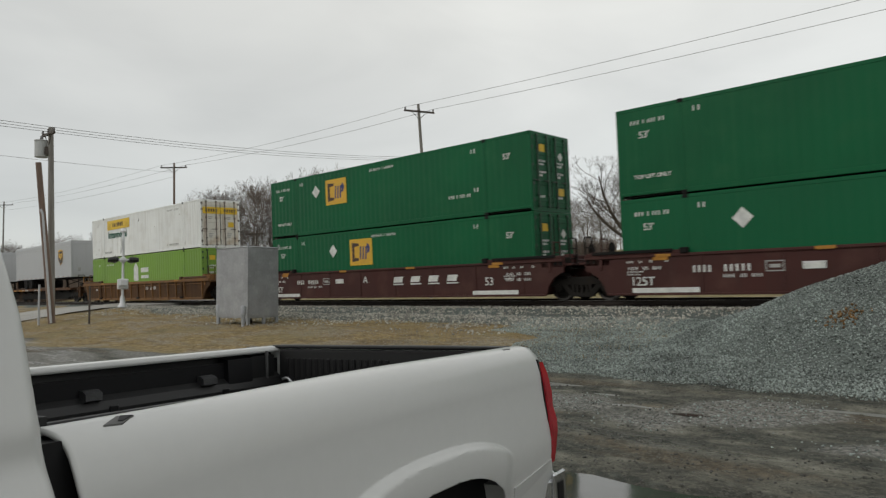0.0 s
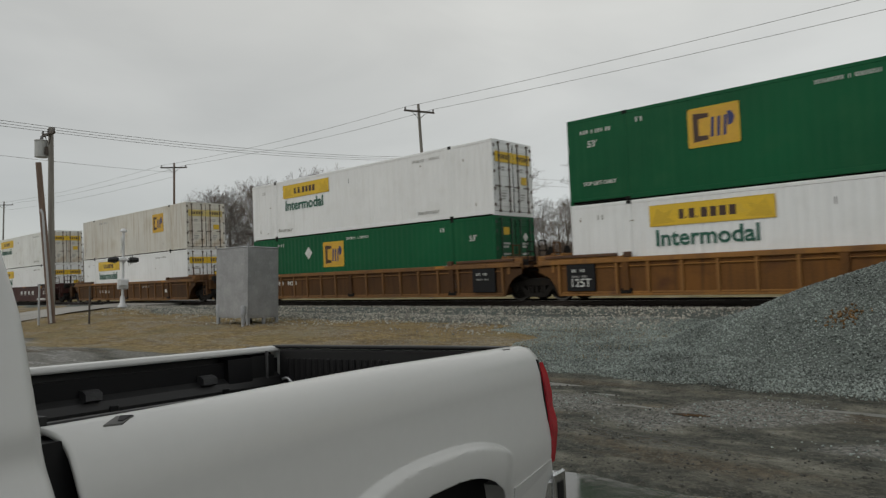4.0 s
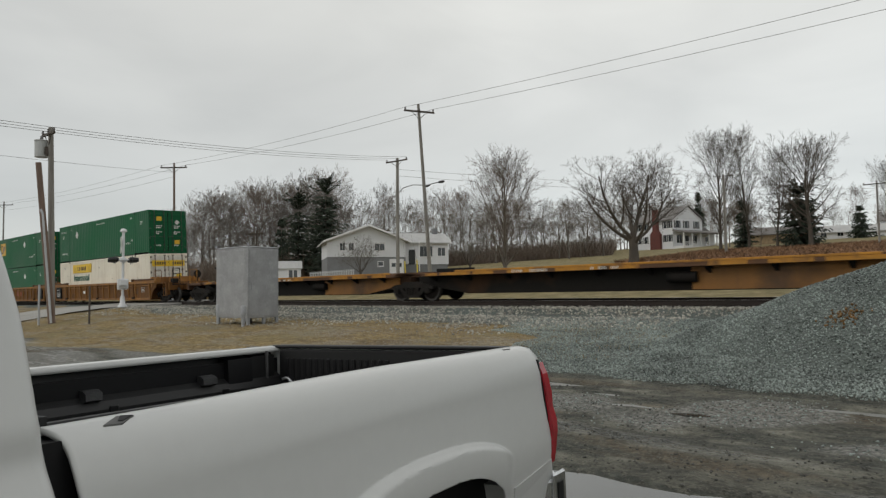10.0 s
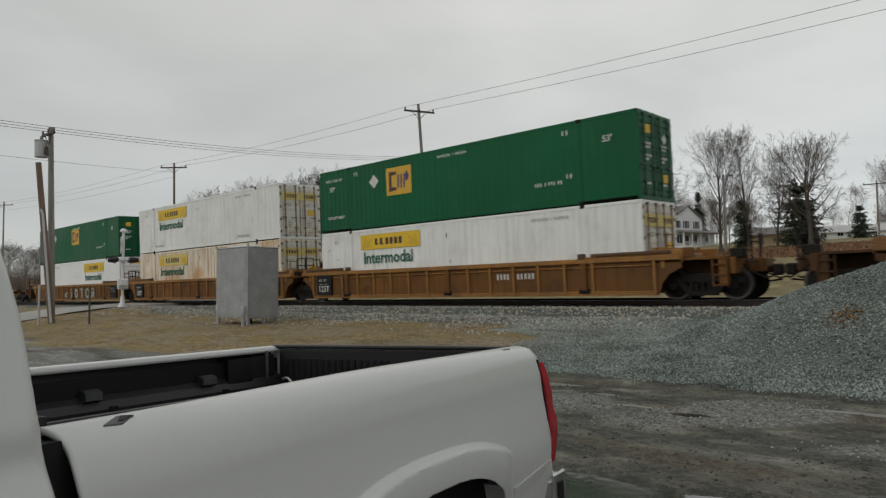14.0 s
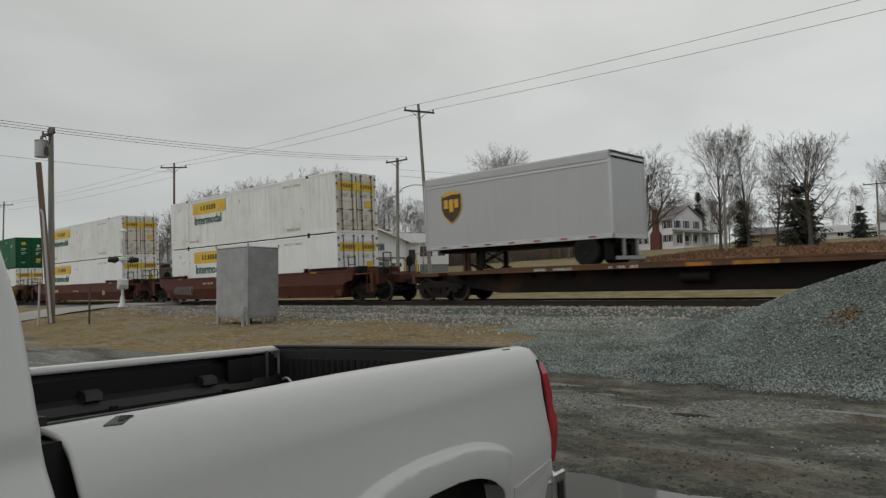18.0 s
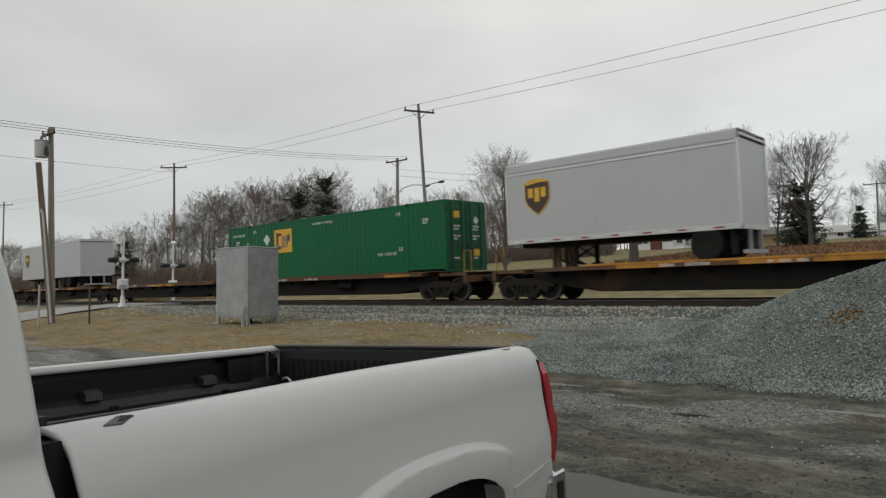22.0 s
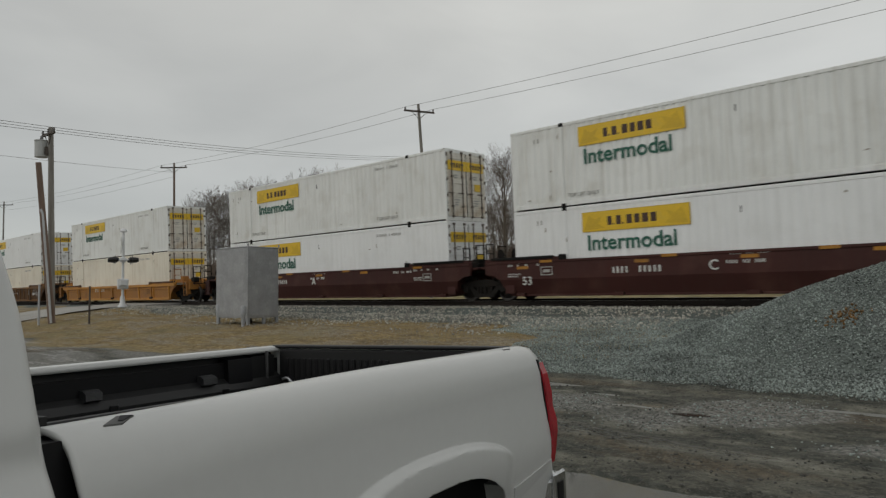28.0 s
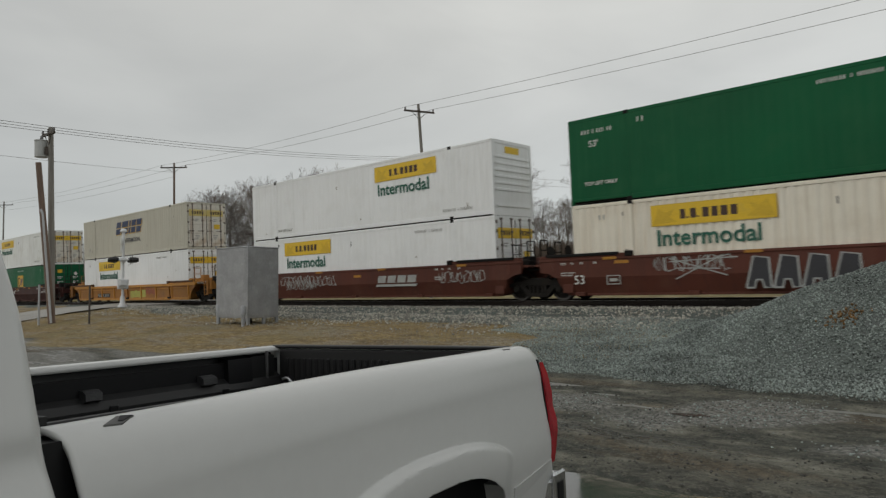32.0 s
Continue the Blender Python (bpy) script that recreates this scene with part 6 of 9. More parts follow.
def build_trees():
    rs = random.Random(4)
    conifer(3, -88.0, 69.3, 16.4, 6.0, "tall ragged dark green conifer behind the white house", 0.12, 0.3, 0.5)
    conifer(8, -92.3, 66.9, 14.0, 5.6, "dark green conifer with open boughs beside a taller one", 0.14, 0.34, 0.5)
    conifer(15, -84.0, 66.0, 7.0, 2.6, "small dark conifer beside the white house", gaps=0.15)
    conifer(17, -98.0, 67.5, 10.5, 2.8, "narrow dark conifer at the edge of the wood", 0.2, 0.3)
    conifer(21, -25.4, 106.0, 8.7, 4.4, "broad dark cedar under a bare tree on the hill", 0.05, 0.1, 0.26)
    conifer(23, -60.7, 160.9, 12.6, 2.7, "dark spruce behind the farmhouse", gaps=0.12)
    conifer(24, -24.2, 143.0, 5.8, 3.2, "dark conifer beside a bungalow", 0.05, 0.08)
    conifer(25, -35.4, 112.6, 7.6, 2.4, "dark conifer beside the farmhouse", 0.05, 0.1)
    conifer(26, -108.9, 45.5, 8.0, 3.6, "lone spreading pine at the edge of the wood", 0.35, 0.3)
    plant(SPREAD_TREE, -36.1, 74.7, 1.0, 40, "large spreading bare tree standing on the lawn")
    plant(YOUNG, -44.6, 60.3, 1.0, 10, "slender bare tree standing on the lawn")
    plant(SMALL, -59.5, 52.0, 1.35, 70, "small bare ornamental tree before the house")
    plant(SMALL, -50.6, 61.5, 1.25, 170, "small bare tree beside the lawn")
    plant(OVAL, -36.0, 103.9, 1.0, 20, "tall bare tree with an oval crown on the weedy hilltop")
    plant(SLIM, -32.8, 107.1, 0.99, 110, "tall slim bare tree on the weedy hilltop")
    plant(SLIM, -28.1, 104.3, 0.77, 240, "small crooked bare tree on the weedy hilltop", wide=1.25)
    plant(BROAD, -23.5, 103.4, 1.02, 75, "tall broad bare tree over a dark cedar on the hill")
    plant(OVAL, -16.2, 121.0, 0.66, 200, "bare tree on the weedy hilltop")
    plant(BROAD, -11.5, 118.0, 0.80, 300, "broad bare tree on the weedy hilltop")
    plant(SLIM, -39.0, 124.0, 0.62, 60, "bare tree behind the farmhouse", wide=1.3)
    # the wood along the ridge, by bearing from the yard
    for k in range(190):
        a = -76 + 60 * (k + rs.random()) / 190
        if -50.5 < a < -41.5 and k % 2 == 0:
            continue
        d = rs.uniform(122, 165) if not -27.5 < a < -19.5 else rs.uniform(172, 190)
        tall = float(np.interp(a, (-73.4, -71.2, -68.2, -64.1, -62.0, -59.0, -56.3, -51.6, -48.3, -45.9, -42.0, -38.6, -31.4, -25.8, -21.4, -16.5), (10.8, 11.6, 12.7, 15.4, 19.1, 20.8, 21.7, 24.0, 19.7, 20.5, 20.0, 14.9, 12.7, 12.1, 11.0, 8.5))) * d / 145 * rs.choice((rs.uniform(0.55, 0.8), rs.uniform(0.82, 1.04)))
        x, y = math.sin(radians(a)) * d, math.cos(radians(a)) * d
        plant(WOOD[k % 5], x, y, tall / 16, rs.uniform(0, 360), "bare grey-brown tree in the wood along the ridge", "trees of the wood", wide=rs.uniform(0.85, 1.15) * (1.25 if tall < 13 else 1.0))
    for k in range(26):
        a = -14 + 36 * (k + rs.random()) / 26
        d = rs.uniform(190, 260)
        plant(WOOD[k % 5], math.sin(radians(a)) * d, math.cos(radians(a)) * d, rs.uniform(0.7, 0.95), rs.uniform(0, 360), "bare tree far off along the ridge", "trees of the wood")


build_trees()


def brush(name, count, region, height, mat, label, seed, lean=0.35, width=0.02):
    """Upright stalks of dead weeds or thicket as one mesh."""
    rs = np.random.RandomState(seed)
    vs, fs = [], []
    while len(fs) < count:
        x, y = region(rs)
        z = land(x, y)
        h = rs.uniform(*height)
        w = width * rs.uniform(0.6, 1.5)
        a = rs.uniform(0, math.pi)
        dx, dy = math.cos(a) * w, math.sin(a) * w
        lx, ly = rs.uniform(-lean, lean) * h, rs.uniform(-lean, lean) * h
        n = len(vs)
        vs += [(x - dx, y - dy, z - 0.05), (x + dx, y + dy, z - 0.05), (x + lx, y + ly, z + h)]
        fs.append((n, n + 1, n + 2))
    me = bpy.data.meshes.new(name)
    me.from_pydata(vs, [], fs)
    me.materials.append(mat)
    tagged(new(name, me), label, "weeds", kind="stuff")


def polar(a0, a1, d0, d1):
    def pick(rs):
        a, d = radians(rs.uniform(a0, a1)), rs.uniform(d0, d1)
        return math.sin(a) * d, math.cos(a) * d
    return pick


def hilltop(rs):
    x = rs.uniform(-40, 20)
    return x, rs.uniform(70 + 0.3 * max(0, -x - 20), 108)


brush("dead_weeds", 46000, hilltop, (0.06, 0.50), M["weed"], "rough field of dead brown weeds on the hill", 2, 1.3, 0.07)
brush("thicket", 36000, polar(-78, -46, 112, 150), (1.2, 5.5), M["twig_red"], "dense brown undergrowth at the edge of the wood", 3, 0.8, 0.045)
brush("thicket", 30000, polar(-46, -27.5, 128, 170), (0.6, 4.2), M["twig_red"], "brown undergrowth at the edge of the wood on the hill", 13, 1.1, 0.035)
brush("dead_weeds", 9000, polar(-67, -60, 60, 100), (0.4, 1.4), M["weed_tan"], "tall tan weeds beyond the tracks", 4, width=0.05)


def bank(rs):
    x = rs.uniform(-52, -6)
    return x, rs.uniform(9.0 + 0.14 * max(0, x + 24), 16.2)


brush("dry_grass", 20000, bank, (0.02, 0.07), M["weed_tan"], "short dry tan grass on the bank beside the track", 5, 0.8, 0.012)
# ================= the train =================
TRAIN = []      # (thing, place along the train, y, z)
WHEELSETS = []  # (wheelset, place along the train)
LEN, WID, TALL = 16.154, 2.591, 2.896
LOW, HIGH = 0.325, 3.228


def carried(ob, s, y=0.0, z=0.0):
    ob.matrix_basis = TRACK @ Matrix.Translation((s, y, z))
    TRAIN.append((ob, s, y, z))
    return ob


def corrugated(length, z0, z1, pitch, depth, y=0.0, back=0.07, flip=False, x0=0.0):
    """An upright sheet of trapezoid ribs along x, its outer face at y, with a flat back."""
    g = Geo()
    xs, ys = [x0], [0.0]
    n = max(1, int(round(length / pitch)))
    p = length / n
    for k in range(n):
        b = x0 + k * p
        for fr, d in ((0.22, 0), (0.50, 1), (0.72, 1), (1.0, 0)):
            xs.append(b + fr * p)
            ys.append(depth * d)
    sgn = -1 if flip else 1
    m = len(xs)
    vs = [(x, y + sgn * d, z0) for x, d in zip(xs, ys)] + [(x, y + sgn * d, z1) for x, d in zip(xs, ys)]
    fs = [(k, k + 1, m + k + 1, m + k) for k in range(m - 1)]
    g.add(vs, fs)
    bk = y + sgn * back
    g.add([(x0, bk, z0), (x0 + length, bk, z0), (x0 + length, bk, z1), (x0, bk, z1)], [(0, 1, 2, 3)])
    return g


def bars(x, z, h, widths, gap, y=-0.006):
    """Writing that cannot be read: rows of plain upright bars, one to a character, in words of the given widths."""
    g = Geo()
    for w in widths:
        n = max(1, int(round(w / (0.78 * h))))
        p = w / n
        for k in range(n):
            g.box(x + k * p, x + k * p + 0.42 * p, y, y + 0.005, z, z + h)
        x += w + gap
    return g


def quad_strip(pts, width, y):
    """A flat painted stroke along points of x and z."""
    g = Geo()
    P = [Vector(p) for p in pts]
    rows = []
    for k, p in enumerate(P):
        d = (P[min(k + 1, len(P) - 1)] - P[max(k - 1, 0)])
        d = d.normalized() if d.length > 0 else Vector((1, 0))
        nrm = Vector((-d.y, d.x)) * width / 2
        rows += [(p.x + nrm.x, y, p.y + nrm.y), (p.x - nrm.x, y, p.y - nrm.y)]
    g.add(rows, [(2 * k, 2 * k + 1, 2 * k + 3, 2 * k + 2) for k in range(len(P) - 1)])
    return g


STYLE = {  # pitch and depth of the ribs, frame paint
    "white": (0.28, 0.028), "white_clean": (0.28, 0.018), "cream": (0.28, 0.036), "rusty_white": (0.28, 0.036), "grimy_white": (0.62, 0.010),
    "green": (0.30, 0.010), "green_bright": (0.30, 0.010), "lime": (0.30, 0.02), "sand": (0.28, 0.036)}


def door_end(ob, paint, kind, fixed_x, yellow):
    """Two doors with locking bars, hinges and notices on the far right end of a container."""
    skin = paint if kind == "green" or paint is M["white_clean"] else M["stained_door"]
    bar = M["lock_rod"] if kind == "white" else M["lock_green"]

    def make_rod():
        g = Geo().tube([(0, 0, 0.12), (0, 0, TALL - 0.1)], 0.024, 6)
        for z in (0.14, 0.55, 1.08, 1.75, 2.25, TALL - 0.16):
            g.box(-0.03, 0.032, -0.055, 0.055, z, z + 0.075, 0.006)
        return g.box(0.0, 0.045, -0.30, 0.02, 1.10, 1.135).mesh("locking_bar", bar)

    for k, y0 in enumerate((0.09, 1.305)):
        def make():
            g = Geo()
            g.box(0, 0.05, 0, 1.195, 0.17, TALL - 0.13, 0.01)
            for z in (0.35, 0.95, 1.5, 2.05, 2.5):
                g.box(0.045, 0.072, 0.05, 1.145, z, z + 0.17, 0.012)
            return g.mesh("container_door", skin)
        d = part("container_door", cached(("door", skin.name), make), None, ob, at=(fixed_x, y0, 0))
        for yy in (0.28, 0.92):
            part("locking_bar", cached(("rod", kind), make_rod), None, d, at=(0.09, yy, 0))
        gasket = cached("door_gasket", lambda: Geo().box(0.03, 0.056, -0.012, 0.012, 0.16, TALL - 0.12).box(0.03, 0.056, 0.0, 1.195, 0.15, 0.175).mesh("door_gasket", M["black"]))
        part("door_gasket", gasket, None, d)
        hinge = cached(("hinge", kind), lambda: Geo().box(0.0, 0.085, -0.05, 0.05, 0, 0.12, 0.01).mesh("hinge", bar))
        for z in (0.35, 0.95, 1.6, 2.25, 2.6):
            part("hinge", hinge, None, d, at=(0.0, 0.0 if k == 0 else 1.195, z))
        if yellow:
            w = Geo().box(0.07, 0.080, 0.06 if k == 0 else 0.0, 1.195 if k == 0 else 1.1, 2.04, 2.44)
            part("yellow_band", w, M["yellow"] if yellow == 1 else M["faded_yellow"], d, "yellow decal band")
            g = Geo()
            for j in range(5):
                g.box(0.079, 0.083, 0.24 + 0.16 * j, 0.34 + 0.16 * j, 2.15, 2.34)
            part("band_mark", g, M["ink"], d)
            if k == 1:
                part("notice", Geo().box(0.07, 0.080, 0.48, 0.86, 1.25, 1.55), M["yellow"], d)
            g = Geo()
            for j, zz in enumerate((0.62, 0.72, 0.82, 1.72, 1.82)):
                g.box(0.07, 0.076, 0.42, 0.62 + 0.05 * (j % 3), zz, zz + 0.05)
            part("notice_text", g, M["greymark"], d)
        else:
            part("notice", Geo().box(0.07, 0.078, 0.42, 0.78, 2.18 if k == 0 else 0.62, 2.46 if k == 0 else 0.90), M["ochre"], d)
            g = Geo()
            for zz, n in ((1.80, 4), (1.68, 3), (1.40, 4), (1.28, 2), (0.50, 3)):
                for j in range(n):
                    g.box(0.07, 0.077, 0.40 + 0.11 * j, 0.47 + 0.11 * j, zz, zz + 0.08)
            part("notice_text", g, M["mark"], d)
            if k == 1:
                part("placard", Geo().prism([(0.62, 1.92), (0.79, 2.10), (0.62, 2.28), (0.45, 2.10)], "x", 0.07, 0.078), M["mark"], d)


def yellow_banner(ob, x, z, worn=False):
    """Yellow banner with plain dark bars for its name, and the word below it."""
    b = part("banner", Geo().box(x, x + 3.66, -0.010, -0.003, z, z + 0.66), M["faded_yellow"] if worn else M["yellow"], ob, "faded yellow decal banner" if worn else "yellow decal banner")
    for a, w in ((0.93, 0.15), (1.12, 0.05), (1.24, 0.17), (1.45, 0.05), (1.60, 0.19), (1.87, 0.18), (2.13, 0.20), (2.41, 0.19)):
        bar = cached(("bar", w), lambda: Geo().box(0, w, -0.013, -0.009, 0.18, 0.24 if w == 0.05 else 0.47).mesh("banner_bar", M["ink"]))
        part("banner_bar", bar, None, b, at=(x + a, 0, z))
    for sx in (1, -1):
        c = x + 1.83
        o = [(c - sx * 1.78, z + 0.05), (c - sx * 1.02, z + 0.10), (c - sx * 1.22, z + 0.26), (c - sx * 1.08, z + 0.50), (c - sx * 1.36, z + 0.40), (c - sx * 1.58, z + 0.56)]
        part("banner_scroll", Geo().prism(o, "y", -0.0125, -0.009), M["ochre"], b)
    rim = Geo()
    for (a, c, zz0, zz1) in ((0, 3.66, 0, 0.03), (0, 3.66, 0.63, 0.66), (0, 0.03, 0, 0.66), (3.63, 3.66, 0, 0.66)):
        rim.box(x + a, x + c, -0.0125, -0.009, z + zz0, z + zz1)
    part("banner_rim", rim, M["ochre"], b)
    part("lettering", lettering("Intermodal", 0.70, M["text_green"]), None, ob, "dark green word", at=pose(x + 0.14, -0.008, z - 0.60))


def square_logo(ob, x, z, w=1.5):
    """Golden square with plain dark and blue shapes and a darker rim."""
    b = part("logo_panel", Geo().box(x, x + w, -0.010, -0.003, z, z + 1.18), M["gold"], ob, "golden square decal")
    u = w / 1.5
    shape = lambda pts: Geo().prism([(x + p * u, z + q) for p, q in pts], "y", -0.0135, -0.009)
    part("logo_shape", shape(((0.16, 0.16), (0.60, 0.20), (0.60, 0.32), (0.32, 0.34), (0.32, 0.84), (0.62, 0.86), (0.62, 0.98), (0.16, 1.02))), M["ink"], b)
    for p in (0.66, 0.84, 1.02):
        part("logo_accent", shape(((p, 0.26), (p + 0.09, 0.26), (p + 0.13, 0.84), (p + 0.04, 0.84))), M["blue"], b)
    part("logo_accent", shape(((1.16, 0.52), (1.30, 0.56), (1.36, 0.76), (1.28, 0.92), (1.16, 0.96))), M["blue"], b)
    rim = Geo()
    for p0, p1, q0, q1 in ((0, 1.5, 0, 0.05), (0, 1.5, 1.13, 1.18), (0, 0.05, 0, 1.18), (1.45, 1.5, 0, 1.18)):
        rim.box(x + p0 * u, x + p1 * u, -0.0125, -0.009, z + q0, z + q1)
    part("logo_rim", rim, M["ochre"], b)


def container(kind, s, z, marks=(), end="doors", yellow=1, bright=False, label="", worn=False):
    """A 53-foot container. marks: (what, x, z) along its near side."""
    paint = M[kind]
    ob = thing("shipping_container", label, "container", "containers on the train")
    pitch, depth = STYLE[kind]
    hollow = kind.startswith("green") or kind == "lime"
    side = cached(("side", kind, 0), lambda: corrugated(LEN - 0.16, 0.24, TALL - 0.11, pitch, depth, 0.004, x0=0.08).mesh("side_wall", paint))
    part("side_wall", side, None, ob)
    far = cached(("side", kind, 1), lambda: corrugated(LEN - 0.16, 0.24, TALL - 0.11, pitch, depth, WID - 0.004, flip=True, x0=0.08).mesh("side_wall", paint))
    part("side_wall", far, None, ob)

    def make_roof():
        g = Geo()
        g.box(0.05, LEN - 0.05, 0.05, WID - 0.05, TALL - 0.06, TALL - 0.02)
        for k in range(26):
            x = 0.5 + k * 0.6
            g.box(x, x + 0.3, 0.12, WID - 0.12, TALL - 0.021, TALL - 0.004)
        return g.mesh("roof", paint)
    part("roof", cached(("roof", kind), make_roof), None, ob)
    part("floor", cached(("floor",), lambda: Geo().box(0.05, LEN - 0.05, 0.08, WID - 0.08, 0.06, 0.2).mesh("floor", M["black"])), None, ob)
    for y0, tag in ((0.0, 0), (WID - 0.08, 1)):
        part("top_rail", cached(("trail", kind), lambda: Geo().box(0.02, LEN - 0.02, 0, 0.08, TALL - 0.115, TALL - 0.002, 0.012).mesh("top_rail", paint)), None, ob, at=(0, y0, 0))

        def make_rail():
            g = Geo()
            g.box(2.2, LEN - 2.2, 0, 0.08, 0.045, 0.20, 0.012)
            tun = 0.11 if hollow else 0.05
            g.box(0.1, 2.2, 0, 0.08, tun, 0.20, 0.01)
            g.box(LEN - 2.2, LEN - 0.1, 0, 0.08, tun, 0.20, 0.01)
            g.box(0.1, LEN - 0.1, 0.012, 0.08, 0.20, 0.255)
            return g.mesh("bottom_rail", paint)
        part("bottom_rail", cached(("brail", kind), make_rail), None, ob, at=(0, y0, 0))
        for x in (0.0, LEN - 0.10):
            part("corner_post", cached(("post", kind), lambda: Geo().box(0, 0.10, 0, 0.10, 0.0, TALL, 0.015).mesh("corner_post", paint)), None, ob, at=(x, y0 if tag == 0 else WID - 0.10, 0))
    lug = cached(("lug",), lambda: Geo().box(-0.09, 0.09, -0.012, 0.12, 0, 0.13, 0.015).mesh("corner_casting", M["black"]))
    for x in (2.12, LEN - 2.12):
        for zz in (0.0, TALL - 0.12):
            part("corner_casting", lug, None, ob, at=(x, 0, zz))
        part("lift_post", cached(("lpost", kind), lambda: Geo().box(-0.045, 0.045, -0.004, 0.02, 0.1, TALL - 0.1).mesh("lift_post", paint)), None, ob, at=(x, 0, 0))
    part("front_wall", cached(("front", kind), lambda: (lambda g: [g.box(0, 0.05, 0.08, WID - 0.08, 0.1, TALL - 0.05)] + [g.box(-0.02, 0.0, 0.12, WID - 0.12, zz, zz + 0.16) for zz in (0.4, 0.8, 1.2, 1.6, 2.0, 2.4)] and g)(Geo()).mesh("front_wall", paint)), None, ob)
    part("door_header", cached(("head", kind), lambda: Geo().box(-0.06, 0.0, 0.08, WID - 0.08, TALL - 0.14, TALL - 0.005).mesh("door_header", paint)), None, ob, at=(LEN, 0, 0))
    part("door_sill", cached(("dsill", kind), lambda: Geo().box(-0.06, 0.0, 0.08, WID - 0.08, 0.0, 0.16).mesh("door_sill", paint)), None, ob, at=(LEN, 0, 0))
    if end == "doors":
        door_end(ob, paint, "green" if hollow else "white", LEN - 0.06, 0 if hollow else yellow)
    else:
        g = Geo().box(-0.08, -0.02, 0.09, WID - 0.09, 0.15, TALL - 0.12)
        for zz in (0.95, 1.2, 1.45, 1.7, 1.95, 2.2):
            g.box(-0.03, 0.01, 0.14, WID - 0.14, zz, zz + 0.11, 0.02)
        g.box(-0.03, 0.012, 0.2, 2.3, 0.35, 0.42)
        part("end_wall", g, paint, ob, at=(LEN, 0, 0))
        part("end_label", Geo().box(-0.018, -0.008, 0.85, 1.75, 2.42, 2.68), M["yellow"], ob, "yellow decal", at=(LEN, 0, 0))
    ink = M["mark"] if hollow else M["greymark"]
    rnd = random.Random(int(s * 10) + int(z * 100))
    if not hollow:
        for k in range(7):
            w, h = ((0.05, 0.16), (0.16, 0.04), (0.09, 0.07))[k % 3]
            sc = cached(("scuff", k % 3), lambda: Geo().prism([(0, 0), (w, 0.01), (w * 0.8, h), (w * 0.3, h * 0.8)], "y", -0.007, 0.0).mesh("scuff", M["scuff"]))
            part("scuff", sc, None, ob, at=(rnd.choice((rnd.uniform(0.3, 2.4), rnd.uniform(7.0, 15.6))), 0, rnd.choice((rnd.uniform(0.3, 0.6), rnd.uniform(1.2, 2.5)))))
    for what, x, zz in marks:
        if what == "banner":
            yellow_banner(ob, x, zz, worn)
        elif what == "square":
            square_logo(ob, x, zz)
        elif what == "diamond":
            part("placard", Geo().prism([(x, zz - 0.3), (x + 0.29, zz), (x, zz + 0.3), (x - 0.29, zz)], "y", -0.009, -0.003), M["mark"], ob, "white diamond placard")
        elif what == "patch":
            part("patch_panel", Geo().box(0.08, x, -0.006, 0.0, 0.24, TALL - 0.11), M["teal"], ob, "dark teal painted patch")
        elif what == "repair":
            part("patch_panel", Geo().box(x, x + 2.6, -0.006, 0.0, 0.24, TALL - 0.11), M["white"], ob, "plain white repair panel")
        elif what == "lime_mark":
            part("emblem", Geo().prism([(x, zz), (x + 0.7, zz), (x + 0.7, zz + 0.85), (x + 0.35, zz + 1.25), (x, zz + 0.85)], "y", -0.009, -0.003), M["mark"], ob, "white shield-like emblem")
            part("emblem_text", Geo().box(x + 1.1, x + 2.2, -0.009, -0.003, zz + 0.55, zz + 0.85).box(x + 1.1, x + 2.2, -0.009, -0.003, zz + 0.15, zz + 0.35), M["mark"], ob)
        elif what == "slanted":
            sl = 0.26
            def stroke(a0, a1, z0, z1, mt, dy, o=0.0):
                q = [(x + a0 + sl * z0 + o, zz + z0 - o), (x + a1 + sl * z0 + o, zz + z0 - o), (x + a1 + sl * z1 + o, zz + z1 - o), (x + a0 + sl * z1 + o, zz + z1 - o)]
                part("name_block", Geo().prism(q, "y", -0.011 - dy, -0.006), mt, ob, "navy slanted block" if mt is M["navy"] else "golden edge of a slanted block")
            for a0, w in ((0.0, 0.74), (0.92, 0.98), (2.06, 0.26), (2.46, 0.64), (3.24, 0.70)):
                for z0, z1 in ((0.0, 0.38), (0.46, 0.86)):
                    stroke(a0, a0 + w, z0, z1, M["gold"], 0.0, 0.04)
                    stroke(a0, a0 + w, z0, z1, M["navy"], 0.004)
            part("lettering", lettering("INTERMODAL", 0.42, M["graphite"]), None, ob, at=pose(x + 1.3, -0.010, zz - 0.62))
        elif what == "53":
            part("lettering", lettering("53'", 0.30, ink), None, ob, at=pose(x, -0.008, zz))
        elif what == "top":
            part("lettering", lettering("TOP LIFT ONLY", 0.17, ink), None, ob, at=pose(x, -0.008, zz))
        elif what == "wtp":
            part("lettering", lettering("WTP", 0.2, ink), None, ob, at=pose(x, -0.008, zz))
        elif what == "bars":
            part("stencil", bars(x, zz, 0.13, (0.34, 0.09, 0.30, 0.22), 0.07), ink, ob)
        elif what == "line":
            part("stencil", bars(x, zz, 0.11, (0.7, 0.06, 0.6), 0.09), ink, ob)
        elif what == "small":
            part("stencil", bars(x, zz, 0.16, (0.10, 0.12), 0.05), ink, ob)
        elif what == "dot":
            part("scuff", Geo().box(x, x + 0.03, -0.01, 0.0, zz, zz + 0.2), M["black"], ob)
    return carried(ob, s, 0.0, z)


